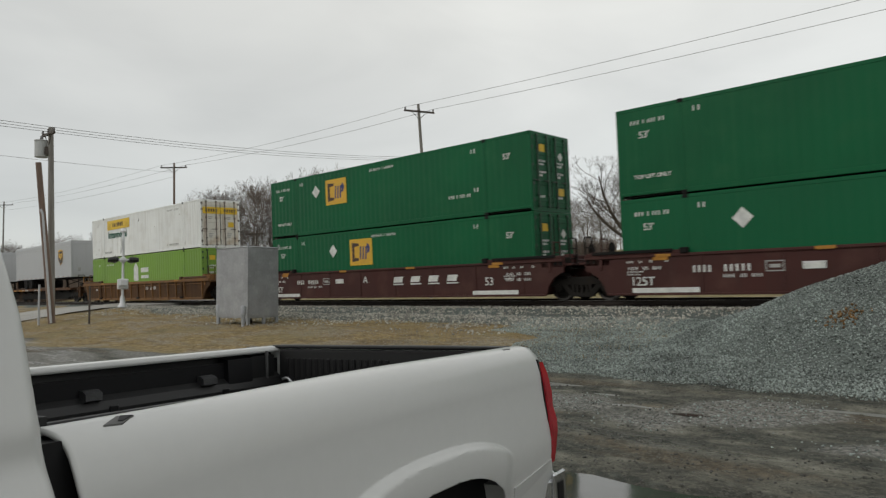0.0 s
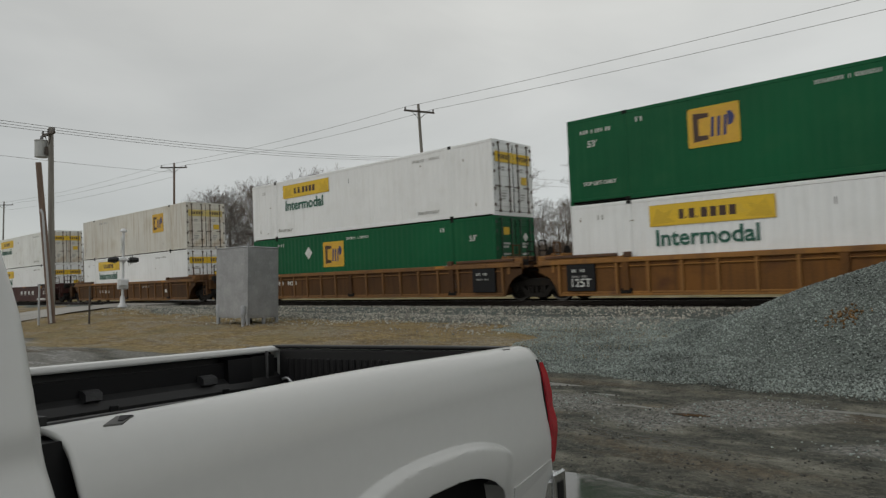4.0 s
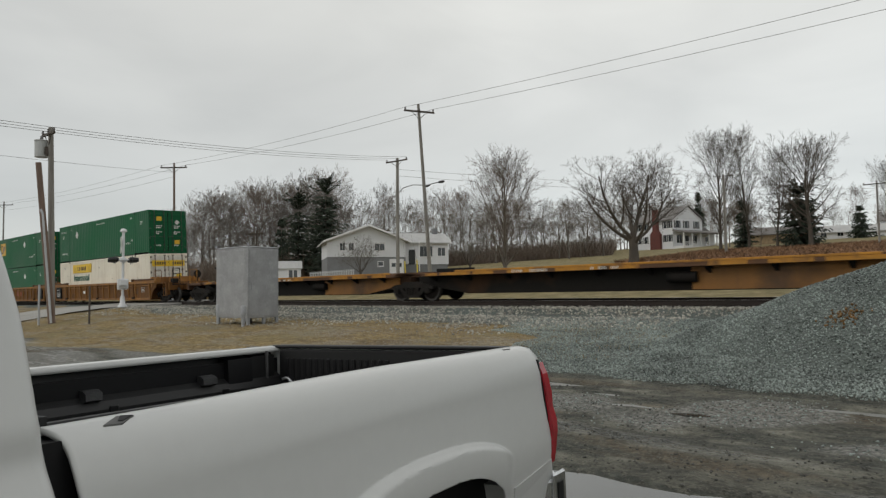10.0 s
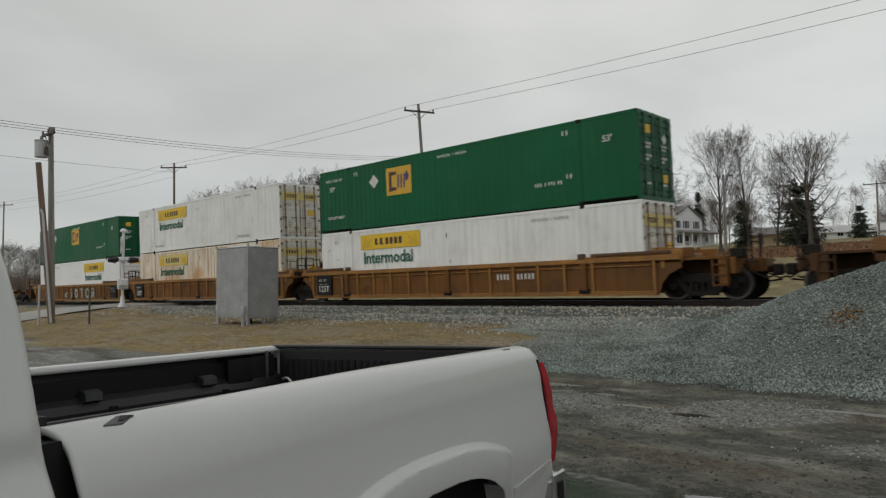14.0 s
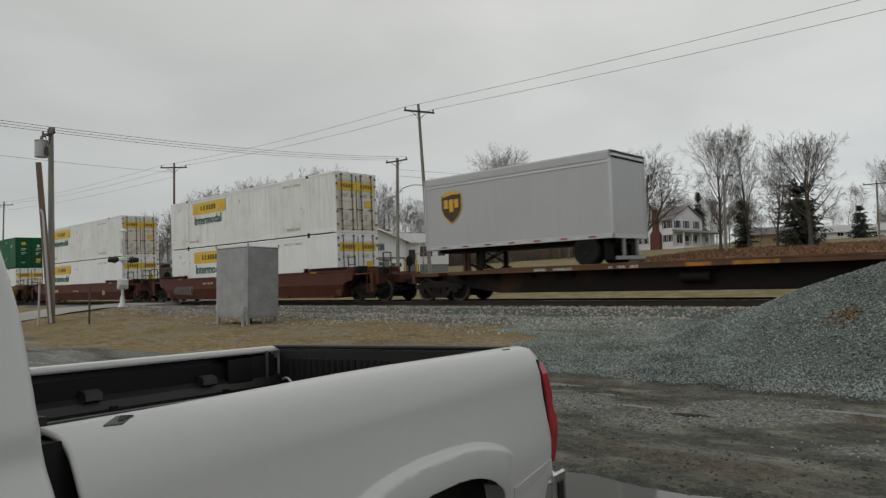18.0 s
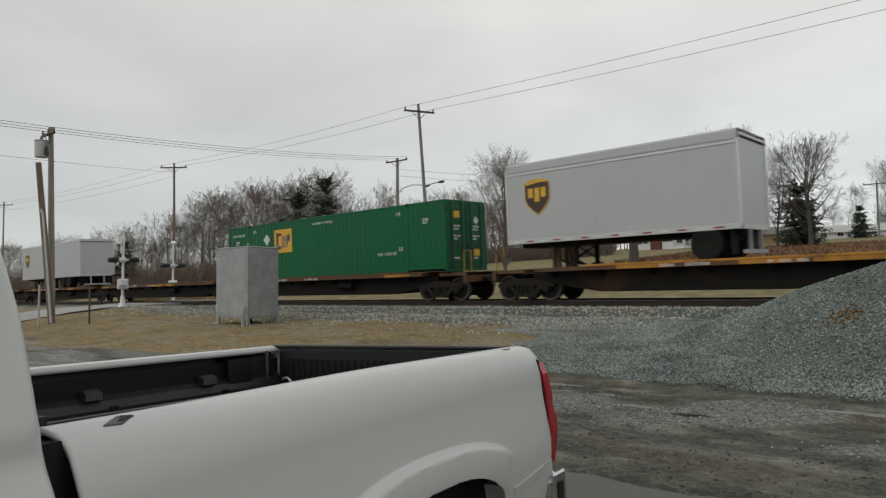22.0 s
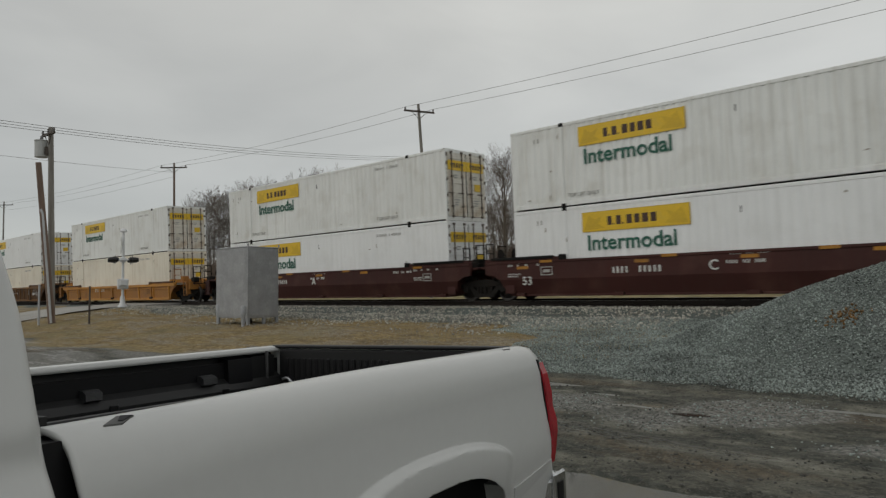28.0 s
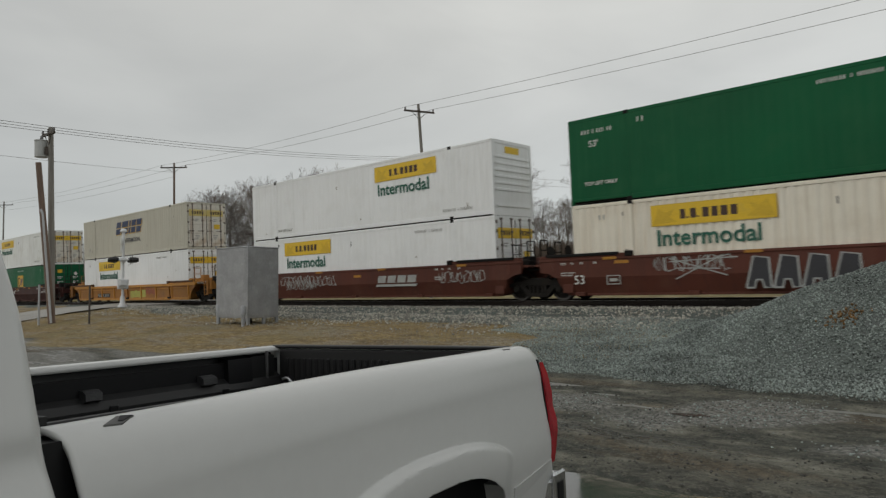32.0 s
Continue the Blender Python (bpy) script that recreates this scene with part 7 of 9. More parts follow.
def side_frame():
    def make():
        g = Geo()
        top = [(-1.22, 0.50), (-1.22, 0.62), (-0.95, 0.71), (-0.6, 0.73), (-0.45, 0.82), (0.45, 0.82), (0.6, 0.73), (0.95, 0.71), (1.22, 0.62), (1.22, 0.50), (0.72, 0.56), (-0.72, 0.56)]
        g.prism(top, "y", 0, 0.16)
        g.prism([(-0.80, 0.56), (-0.55, 0.56), (-0.32, 0.30), (-0.42, 0.16)], "y", 0.0, 0.15)
        g.prism([(0.80, 0.56), (0.55, 0.56), (0.32, 0.30), (0.42, 0.16)], "y", 0.0, 0.15)
        g.prism([(-0.46, 0.15), (0.46, 0.15), (0.40, 0.28), (-0.40, 0.28)], "y", -0.02, 0.18)
        for sx in (-1, 1):
            g.box(sx * 0.89 - 0.15, sx * 0.89 + 0.15, -0.02, 0.16, 0.34, 0.60, 0.03)
            g.lathe([(0.13, -0.06), (0.13, 0.02)], (sx * 0.89, 0.0, 0.46), "y", 12)
            g.box(sx * 0.33 - 0.05, sx * 0.33 + 0.05, 0.0, 0.15, 0.26, 0.6)
        for xx in (-0.19, 0.0, 0.19):
            g.lathe([(0.075, 0.27), (0.08, 0.33), (0.07, 0.36), (0.08, 0.40), (0.07, 0.44), (0.08, 0.48), (0.075, 0.54)], (xx, 0.07, 0), "z", 8)
        return g.mesh("side_frame", M["bogie"])
    return cached("side_frame", make)


def wheelset_mesh():
    def make():
        g = Geo()
        for sy, y in ((-1, MID - 0.755), (1, MID + 0.755)):
            g.slot = 0
            prof = [(0.08, -sy * 0.0 - 0.10), (0.14, -0.10), (0.15, -0.05), (0.36, -0.02), (0.40, -0.065), (0.473, -0.07), (0.481, -0.02), (0.484, 0.035), (0.508, 0.05), (0.508, 0.07), (0.40, 0.07), (0.36, 0.03), (0.15, 0.02), (0.14, 0.09), (0.08, 0.09)]
            if sy > 0:
                prof = [(r, -t) for r, t in prof]
            n0 = len(g.f)
            g.lathe(prof, (0, y, 0), "y", 28)
            for k in range(n0, len(g.f)):
                ring = (k - n0) // 28
                if ring in (4, 5, 6):
                    g.i[k] = 1
        g.slot = 0
        g.tube([(0, MID - 1.08, 0), (0, MID + 1.08, 0)], 0.085, 10)
        # cast marks on the wheel plate, which show that it turns
        for k in range(3):
            a = k * 2.1
            g.box(math.cos(a) * 0.25 - 0.03, math.cos(a) * 0.25 + 0.03, MID - 0.80, MID - 0.775, math.sin(a) * 0.25 - 0.03, math.sin(a) * 0.25 + 0.03)
        return g.mesh("wheelset", [M["wheel"], M["tread"]], smooth=True)
    return cached("wheelset", make)


def bogie(ob, x, s):
    """A two-axle bogie under a car at x, s along the train."""
    b = part("bogie", cached("bolster", lambda: (lambda g: [g.box(-0.22, 0.22, 0.34, WID - 0.34, 0.46, 0.78, 0.04), g.lathe([(0.3, 0.78), (0.3, 0.9)], (0, MID, 0), "z", 14), g.box(-0.5, -0.4, 0.55, WID - 0.55, 0.34, 0.44), g.box(0.4, 0.5, 0.55, WID - 0.55, 0.34, 0.44)] and g)(Geo()).mesh("bolster", M["bogie"])), None, ob, "grimy cast-steel bogie", at=(x, 0, 0))
    part("side_frame", side_frame(), None, b, at=(0, 0.22, 0))
    part("side_frame", side_frame(), None, b, at=(0, WID - 0.38, 0))
    for dx in (-0.89, 0.89):
        w = part("wheelset", wheelset_mesh(), None, b, "steel wheels on an axle", at=(dx, 0, 0.483))
        WHEELSETS.append((w, s + x + dx, dx))


PAINT = {"orange": "well_orange", "rust": "well_rust", "yellow": "well_yellow", "brown": "well_brown", "maroon": "well_brown", "red": "well_red"}


def well_unit(s, left, right, colour, label, marks=()):
    """A well for one stack. left, right: 'A' shares a bogie with the next well, 'C' carries a coupler."""
    paint = M[PAINT[colour]]
    ob = thing("well_car", label, "rail car", "well cars of the train")
    ribbed = colour in ("orange", "yellow", "rust")
    top = {"yellow": 1.10, "orange": 1.32, "rust": 1.32}.get(colour, 1.36)
    for y0, sg in ((-0.2, 1), (WID + 0.2, -1)):
        def make_side():
            g = Geo()
            ya, yb = (0.0, 0.06) if sg > 0 else (-0.06, 0.0)
            L0, L1 = -1.25, LEN + 1.25
            out = [(L0 + 0.75, 0.20), (L1 - 0.75, 0.20), (L1 - 0.62, 0.55), (L1 - 0.40, 0.82), (L1 - 0.1, 0.98), (L1, 1.0), (L1, top), (L0, top), (L0, 1.0), (L0 + 0.1, 0.98), (L0 + 0.40, 0.82), (L0 + 0.62, 0.55)]
            if colour in ("red", "maroon"):
                lean = lambda z: 0.34 * max(0.0, 0.80 - z)
                edge = [(L0 + 0.66, 0.80), (L0 + 0.74, 0.55), (L0 + 1.0, 0.20), (L1 - 1.0, 0.20), (L1 - 0.74, 0.55), (L1 - 0.66, 0.80)]
                m = len(edge)
                g.add([(x, ya - 0.02 * sg + sg * lean(z) if sg > 0 else yb + 0.02 - lean(z), z) for x, z in edge] + [(x, (yb if sg > 0 else ya) + sg * lean(z), z) for x, z in edge],
                      [tuple(range(m)), tuple(reversed(range(m, 2 * m)))] + [(k, k + m, (k + 1) % m + m, (k + 1) % m) for k in range(m)])
                g.prism([(L0 + 0.66, 0.80), (L1 - 0.66, 0.80), (L1 - 0.35, 0.95), (L1, 1.0), (L1, top), (L0, top), (L0, 1.0), (L0 + 0.35, 0.95)], "y", ya - (0.02 if sg > 0 else 0), yb + (0.0 if sg > 0 else 0.02))
                return g.mesh("side_sheet", paint)
            g.prism(out, "y", ya, yb)
            return g.mesh("side_sheet", paint)
        part("side_sheet", cached(("wside", colour, sg), make_side), None, ob, at=(0, y0, 0))

        def make_chord():
            g = Geo()
            ya, yb = (-0.05, 0.1) if sg > 0 else (-0.1, 0.05)
            g.box(-1.25, LEN + 1.25, ya - (0.035 if ribbed and sg > 0 else 0), yb, top - (0.07 if ribbed else 0), top + 0.09, 0.015)
            for a, b in ((-1.2, 2.1), (LEN - 2.1, LEN + 1.2)):
                g.box(a, b, ya + 0.01, yb, top + 0.09, top + (0.20 if not ribbed else 0.14), 0.01)
            g.box(*((-0.45, LEN + 0.45) if colour not in ("red", "maroon") else (0.0, LEN)), ya + (0.20 * sg if colour in ("red", "maroon") else 0), yb + (0.20 * sg if colour in ("red", "maroon") else 0), 0.19, 0.26, 0.01)
            return g.mesh("chord", M["chord_" + colour] if ribbed else paint)
        part("chord", cached(("chord", colour, sg), make_chord), None, ob, at=(0, y0, 0))
        if ribbed:
            rib = cached(("rib", colour, sg), lambda: Geo().prism([(0.0, 0.26), (-sg * 0.05, 0.26), (-sg * 0.085, top - 0.07), (0.0, top - 0.07)], "x", -0.045, 0.045).mesh("rib", M["chord_" + colour]))
            for k in range(17):
                if k not in (1, 8, 15) and (colour != "yellow" or k % 2 == 0):
                    part("rib", rib, None, ob, at=(-0.42 + k * 1.062, y0, 0))
            post = cached(("wpost", colour, sg), lambda: Geo().prism([(0.0, 0.26), (-sg * 0.06, 0.26), (-sg * 0.095, top - 0.07), (0.0, top - 0.07)], "x", -0.10, 0.10).mesh("post", paint))
            foot = cached(("wfoot", sg), lambda: Geo().prism([(0.0, 0.262), (-sg * 0.075, 0.262), (-sg * 0.075, 0.36), (0.0, 0.42)], "x", -0.19, 0.19).mesh("post_foot", M["sooty_rust"]))
            for x in (2.02, 8.08, 14.12):
                p = part("post", post, None, ob, at=(x, y0, 0))
                part("post_foot", foot, None, p)
            pipe = cached(("wpipe", colour, sg), lambda: Geo().tube([(-0.3, -sg * 0.03, top - 0.20), (LEN + 0.3, -sg * 0.03, top - 0.20)], 0.022, 6).mesh("pipe", M["chord_" + colour]))
            part("pipe", pipe, None, ob, at=(0, y0, 0))
            lip = cached(("wlip", colour, sg), lambda: Geo().box(-0.35, LEN + 0.35, min(0, -sg * 0.03), max(0, -sg * 0.03), 0.27, 0.33, 0.008).mesh("lip", M["chord_" + colour]))
            part("lip", lip, None, ob, at=(0, y0, 0))
        if sg > 0:
            block = cached(("guide", colour), lambda: Geo().box(-0.12, 0.12, -0.10, 0.06, top + 0.08, top + 0.26, 0.02).box(-0.05, 0.05, -0.108, -0.09, top + 0.13, top + 0.21).mesh("guide_block", M["deck"] if ribbed else M["black"]))
            for x in (2.1, LEN - 2.1):
                part("guide_block", block, None, ob, at=(x, y0, 0))
            rail = cached(("erail", colour), lambda: Geo().box(-0.95, 1.75, -0.085, 0.02, top + 0.14, top + 0.24, 0.015).mesh("guide_rail", M["deck"] if ribbed else M["black"]))
            part("guide_rail", rail, None, ob, at=(0, y0, 0))
            part("guide_rail", rail, None, ob, at=(LEN - 0.80, y0, 0))
        if colour == "brown":
            rib = cached(("rib", colour, sg), lambda: Geo().box(-0.04, 0.04, -0.02 if sg > 0 else 0.0, 0.0 if sg > 0 else 0.02, 0.26, top).mesh("rib", paint))
            for k in range(8):
                part("rib", rib, None, ob, at=(0.4 + k * 2.19, y0, 0))

    def make_floor():
        g = Geo()
        for x in (0.1, 3.9, 8.0, 12.1, 15.7):
            g.box(x, x + 0.35, -0.18, WID + 0.18, 0.19, 0.31)
        g.box(-0.4, 0.0, -0.15, WID + 0.15, 0.3, top)
        g.box(LEN, LEN + 0.4, -0.15, WID + 0.15, 0.3, top)
        return g.mesh("well_floor", paint)
    part("well_floor", cached(("wfloor", colour), make_floor), None, ob)
    for sgn, kind, x0 in ((-1, left, 0.0), (1, right, LEN)):
        reach = 1.62 if kind == "A" else 3.30

        def make_end(sgn=sgn, reach=reach):
            g = Geo()
            X = lambda a, b: (min(a * sgn, b * sgn), max(a * sgn, b * sgn))
            a, b = X(0.35, reach)
            g.box(a, b, MID - 0.42, MID + 0.42, 0.80, 1.22, 0.03)
            a, b = X(0.5, min(reach, 2.6) - 0.1)
            g.box(a, b, -0.12, WID + 0.12, 1.22, 1.30, 0.01)
            if reach > 2:
                a, b = X(2.55, 2.75)
                g.box(a, b, -0.05, WID + 0.05, 0.78, 1.26, 0.02)
                a, b = X(2.3, 2.55)
                g.box(a, b, -0.1, 0.1, 0.5, 1.24)
            return g.mesh("end_platform", paint)
        e = part("end_platform", cached(("wend", colour, sgn, kind), make_end), None, ob, at=(x0, 0, 0))

        def make_gear(sgn=sgn):
            g = Geo()
            for yy in (0.02, 0.42):
                g.tube([(sgn * 0.75, yy, 1.28), (sgn * 0.75, yy, 2.05), (sgn * 0.75, yy, 2.08)], 0.022, 6)
            g.tube([(sgn * 0.75, 0.02, 2.05), (sgn * 0.75, 0.42, 2.05)], 0.022, 6)
            g.tube([(sgn * 0.75, 0.02, 1.7), (sgn * 0.75, 0.42, 1.7)], 0.018, 6)
            g.box(min(sgn * 1.0, sgn * 1.35), max(sgn * 1.0, sgn * 1.35), 0.25, 0.65, 1.30, 1.62, 0.03)
            return g.mesh("hand_rail", M["black"] if colour in ("maroon", "red") else paint)
        part("hand_rail", cached(("gear", colour, sgn), make_gear), None, ob, at=(x0, 0, 0))
        def make_bulkhead(sgn=sgn, kind=kind):
            g = Geo()
            X = lambda a, b: (min(a * sgn, b * sgn), max(a * sgn, b * sgn))
            hi = top + (0.34 if ribbed else 0.24)
            g.box(*X(0.30, 0.42), -0.12, WID + 0.12, 1.22, hi, 0.02)
            for y in (-0.20, WID + 0.12):
                g.box(*X(0.35, 1.28), y, y + 0.08, 1.16, hi - 0.08, 0.02)
                g.box(*X(0.62, 0.74), y - 0.03, y + 0.11, 1.0, hi, 0.01)
            g.box(*X(0.5, 1.2), 0.9, 1.7, 1.28, 1.44, 0.03)
            return g.mesh("end_bulkhead", M["chord_" + colour] if ribbed else paint)
        bk = part("end_bulkhead", cached(("wbulk", colour, sgn), make_bulkhead), None, ob, at=(x0, 0, 0))

        # Black boxes on the closed side plates stand for the shade inside holes.
        def make_holes(sgn=sgn):
            g = Geo()
            for a in (0.88, 1.10):
                g.box(min(a * sgn, (a + 0.1) * sgn), max(a * sgn, (a + 0.1) * sgn), -0.206, -0.196, 1.24, 1.40)
            return g.mesh("slot", M["black"])
        part("slot", cached(("slot", sgn), make_holes), None, bk)

        def make_hoses(sgn=sgn, reach=reach):
            g = Geo()
            for y, z in ((0.55, 1.05), (1.85, 1.0), (1.2, 1.3)):
                g.tube([(sgn * (reach - 0.5), y, z), (sgn * (reach - 0.2), y - 0.1, z - 0.25), (sgn * (reach + 0.1), y, z - 0.42), (sgn * (reach + 0.25), y + 0.1, z - 0.38)], 0.026, 6)
            g.box(min(sgn * (reach - 0.75), sgn * (reach - 0.35)), max(sgn * (reach - 0.75), sgn * (reach - 0.35)), 0.12, 0.5, 1.22, 1.52, 0.04)
            g.tube([(sgn * (reach - 0.2), 0.0, 1.12), (sgn * (reach - 0.2), WID, 1.12)], 0.025, 6)
            for y in (0.05, 0.5):
                g.tube([(sgn * (reach - 0.25), y, 1.1), (sgn * (reach - 0.25), y, 2.15)], 0.028, 6)
            for z in (1.45, 1.8, 2.15):
                g.tube([(sgn * (reach - 0.25), 0.05, z), (sgn * (reach - 0.25), 0.5, z)], 0.022, 6)
            g.lathe([(0.22, -0.02), (0.25, 0.0), (0.22, 0.02)], (sgn * (reach - 0.35), 1.75, 1.75), "x", 14)
            g.tube([(sgn * (reach - 0.37), 1.75, 1.2), (sgn * (reach - 0.37), 1.75, 1.75)], 0.04, 6)
            return g.mesh("brake_gear", M["bogie"])
        part("brake_gear", cached(("hoses", sgn, kind), make_hoses), None, ob, "grimy brake wheel, hoses and ladder", at=(x0, 0, 0))
        if kind == "C":
            def make_coupler(sgn=sgn):
                g = Geo()
                g.tube([(sgn * 2.6, MID, 0.86), (sgn * 3.45, MID, 0.86)], 0.10, 8)
                g.box(min(sgn * 3.38, sgn * 3.68), max(sgn * 3.38, sgn * 3.68), MID - 0.16, MID + 0.16, 0.68, 1.02, 0.05)
                g.tube([(sgn * 2.7, MID + 0.25, 0.8), (sgn * 3.1, MID + 0.2, 0.5), (sgn * 3.6, MID + 0.1, 0.55)], 0.03, 6)
                return g.mesh("coupler", M["bogie"])
            part("coupler", cached(("coupler", sgn), make_coupler), None, ob, at=(x0, 0, 0))
            step = cached(("steps", colour), lambda: (lambda g: [g.box(-0.2, 0.2, -0.16, -0.10, zz, zz + 0.03) for zz in (0.45, 0.75, 1.05)] + [g.box(-0.22, -0.19, -0.16, -0.12, 0.42, 1.3), g.box(0.19, 0.22, -0.16, -0.12, 0.42, 1.3)] and g)(Geo()).mesh("step_ladder", paint))
            part("step_ladder", step, None, ob, at=(x0 + sgn * 2.35, 0, 0))
    bogie(ob, -1.68, s)
    if right == "C":
        bogie(ob, LEN + 1.68, s)
    yy = -0.207 if ribbed else (-0.230 if colour in ("red", "maroon") else -0.226)
    yp = -0.290 if ribbed else yy
    # amber reflectors on the side
    refl = cached("reflector", lambda: Geo().box(0, 0.48, 0, 0.008, 0, 0.09).mesh("reflector", M["deck_yellow"]))
    for x in ((1.2, 5.6, 9.9, 14.4) if not ribbed else (2.2, 13.3)):
        part("reflector", refl, None, ob, at=(x, -0.258 if not ribbed else yp - 0.004, top))
    for what, x, z in marks:
        g = Geo()
        if what == "panel":
            part("stencil_panel", Geo().box(x, x + 1.05, yp - 0.006, yp + 0.085, 0.36, 1.24), M["panel_black"], ob, "black stencil panel")
            part("stencil", bars(x + 0.2, 0.98, 0.10, (0.2, 0.2), 0.12, yp - 0.012), M["mark"], ob)
            part("stencil", bars(x + 0.2, 0.80, 0.07, (0.3, 0.2), 0.08, yp - 0.012), M["greymark"], ob)
        elif what == "bars":
            part("stencil", bars(x, z, 0.20, (0.6, 0.8), 0.3, yy), M["mark"], ob)
        elif what == "small":
            part("stencil", bars(x, z, 0.10, (0.35, 0.2, 0.3), 0.12, yy), M["mark"], ob)
        elif what == "plate":
            part("stencil_panel", Geo().box(x, x + 0.55, yy, yy + 0.008, z, z + 0.2), M["mark"], ob)
        elif what == "strip":
            part("white_strip", Geo().box(x, x + 2.1, yy, yy + 0.008, 0.27, 0.42), M["mark"], ob, "dirty white strip")
        elif what == "spaced":
            for k in range(4):
                gx = x + k * 1.0
                part("name_block", Geo().prism([(gx, z), (gx + 0.5, z), (gx + 0.58, z + 0.24), (gx + 0.08, z + 0.24)], "y", yy, yy + 0.006).box(gx, gx + 0.6, yy, yy + 0.006, z - 0.1, z - 0.05), M["mark"], ob)
        elif what == "nameblock":
            g.prism([(x, z), (x + 2.4, z), (x + 2.5, z + 0.1), (x + 0.05, z + 0.1)], "y", yy, yy + 0.006)
            for k in range(4):
                g.prism([(x + 0.1 + k * 0.6, z + 0.16), (x + 0.58 + k * 0.6, z + 0.16), (x + 0.66 + k * 0.6, z + 0.46), (x + 0.18 + k * 0.6, z + 0.46)], "y", yy, yy + 0.006)
            part("name_block", g, M["graf_pale"], ob)
        elif what in ("53", "125T", "A", "B", "C"):
            part("lettering", lettering(what, 0.42 if what != "125T" else 0.38, M["ink"] if ribbed and what == "53" else M["mark"]), None, ob, at=pose(x, (yp if what == "125T" else yy) - 0.009, z))
        elif what == "notes":
            g = bars(x, z, 0.075, (0.22, 0.12), 0.18, yy)
            for q in (bars(x + 0.75, z, 0.075, (0.14, 0.14), 0.35, yy), bars(x, z - 0.30, 0.05, (0.55,), 0.1, yy), bars(x, z - 0.38, 0.05, (0.45,), 0.1, yy)):
                g.add(q.v, q.f)
            part("stencil", g, M["mark"], ob)
        elif what == "boxed":
            g = Geo()
            for a0, a1, z0, z1 in ((0, 0.48, 0, 0.03), (0, 0.48, 0.27, 0.30), (0, 0.03, 0, 0.30), (0.45, 0.48, 0, 0.30), (0.1, 0.38, 0.1, 0.2)):
                g.box(x + a0, x + a1, yy, yy + 0.006, z + z0, z + z1)
            part("stencil", g, M["greymark"], ob)
        elif what == "amber":
            part("reflector", Geo().box(x, x + 0.48, yy - 0.004, yy + 0.004, z, z + 0.10), M["deck_yellow"], ob)
        elif what in ("lime_patch", "pink_patch"):
            w, mt = {"lime_patch": (2.3, "graf_lime"), "pink_patch": (1.4, "graf_pink")}[what]
            n = 8
            rnd = random.Random(int(x * 10))
            up = [(x + w * k / n, z + 0.46 + rnd.uniform(-0.08, 0.05)) for k in range(n + 1)]
            lo = [(x + w * k / n, z + rnd.uniform(-0.05, 0.05)) for k in range(n, -1, -1)]
            part("spray_fill", Geo().prism(up + lo, "y", yy - 0.002, yy + 0.004), M[mt], ob)
        elif what == "dark_plate":
            part("stencil_panel", Geo().box(x, x + 2.15, yy, yy + 0.006, z - 0.05, z + 0.22), M["panel_black"], ob, "black number panel")
            part("stencil", bars(x + 0.1, z, 0.17, (0.65, 1.0), 0.22, yy - 0.006), M["greymark"], ob)
        elif what in ("pale_scrawl", "cross_out"):
            lines = ([[(0, 0), (0.1, 0.3), (0.2, 0.05), (0.3, 0.32), (0.36, 0.02)], [(0.42, 0.05), (0.55, 0.05)], [(0.6, 0.34), (0.58, 0.02), (0.8, 0.06)], [(0.95, 0.1), (0.98, 0.45), (1.2, 0.42), (1.25, 0.2), (0.95, 0.1)], [(1.32, 0.5), (1.34, 0.2), (1.5, 0.2), (1.52, 0.52)], [(1.6, 0.2), (1.62, 0.55), (1.6, 0.36), (1.78, 0.52)], [(1.64, 0.38), (1.82, 0.2)]]
                     if what == "pale_scrawl" else [[(0, 0.35), (1.7, -0.2)], [(0.2, -0.28), (1.6, 0.4)], [(0, 0.25), (2.0, 0.32)], [(0.2, 0.05), (1.5, 0.0)]])
            for pts in lines:
                part("spray_stroke", quad_strip([(x + p, z + q) for p, q in pts], 0.055 if what == "pale_scrawl" else 0.035, yy - 0.004), M["graf_pale"], ob)
        elif what == "swoosh":
            part("spray_stroke", quad_strip([(x + 0.8 * k / 12, z - 0.28 * math.sin(math.pi * k / 12)) for k in range(13)], 0.07, yy - 0.004), M["graf_dark"], ob)
        elif what.startswith("graf"):
            rnd = random.Random(int(x * 100) + len(what))
            mt = {"graf": "graf_pale", "graf_teal": "graf_teal", "graf_dark": "graf_dark", "graf_lime": "graf_lime"}[what]
            for k in range(7 if what != "graf_dark" else 0):
                cx, w = x + k * 0.33, 0.36
                pts = []
                ph = rnd.uniform(0, 6)
                for j in range(15):
                    tt = j / 14 * 2 * math.pi * rnd.choice((0.8, 1.0))
                    pts.append((cx + w * 0.5 * math.cos(tt + ph) + rnd.uniform(-0.03, 0.03), z + 0.22 * math.sin(tt * rnd.choice((1, 1, 2)) + ph) + rnd.uniform(-0.05, 0.05)))
                part("spray_stroke", quad_strip(pts, 0.03 if what == "graf" else 0.09, yy - 0.004), M[mt], ob)
            if what == "graf_dark":
                for k in range(4):
                    q = [(x + k * 0.72 + a, z + b) for a, b in ((0.0, -0.42), (0.22, -0.42), (0.28, -0.2), (0.42, -0.2), (0.48, -0.42), (0.66, -0.42), (0.62, 0.40), (0.22, 0.46))]
                    part("spray_fill", Geo().prism(q, "y", yy - 0.005, yy + 0.002), M["graf_dark"], ob)
                    part("spray_stroke", quad_strip(q + q[:2], 0.06, yy - 0.008), M["graf_pale"], ob)
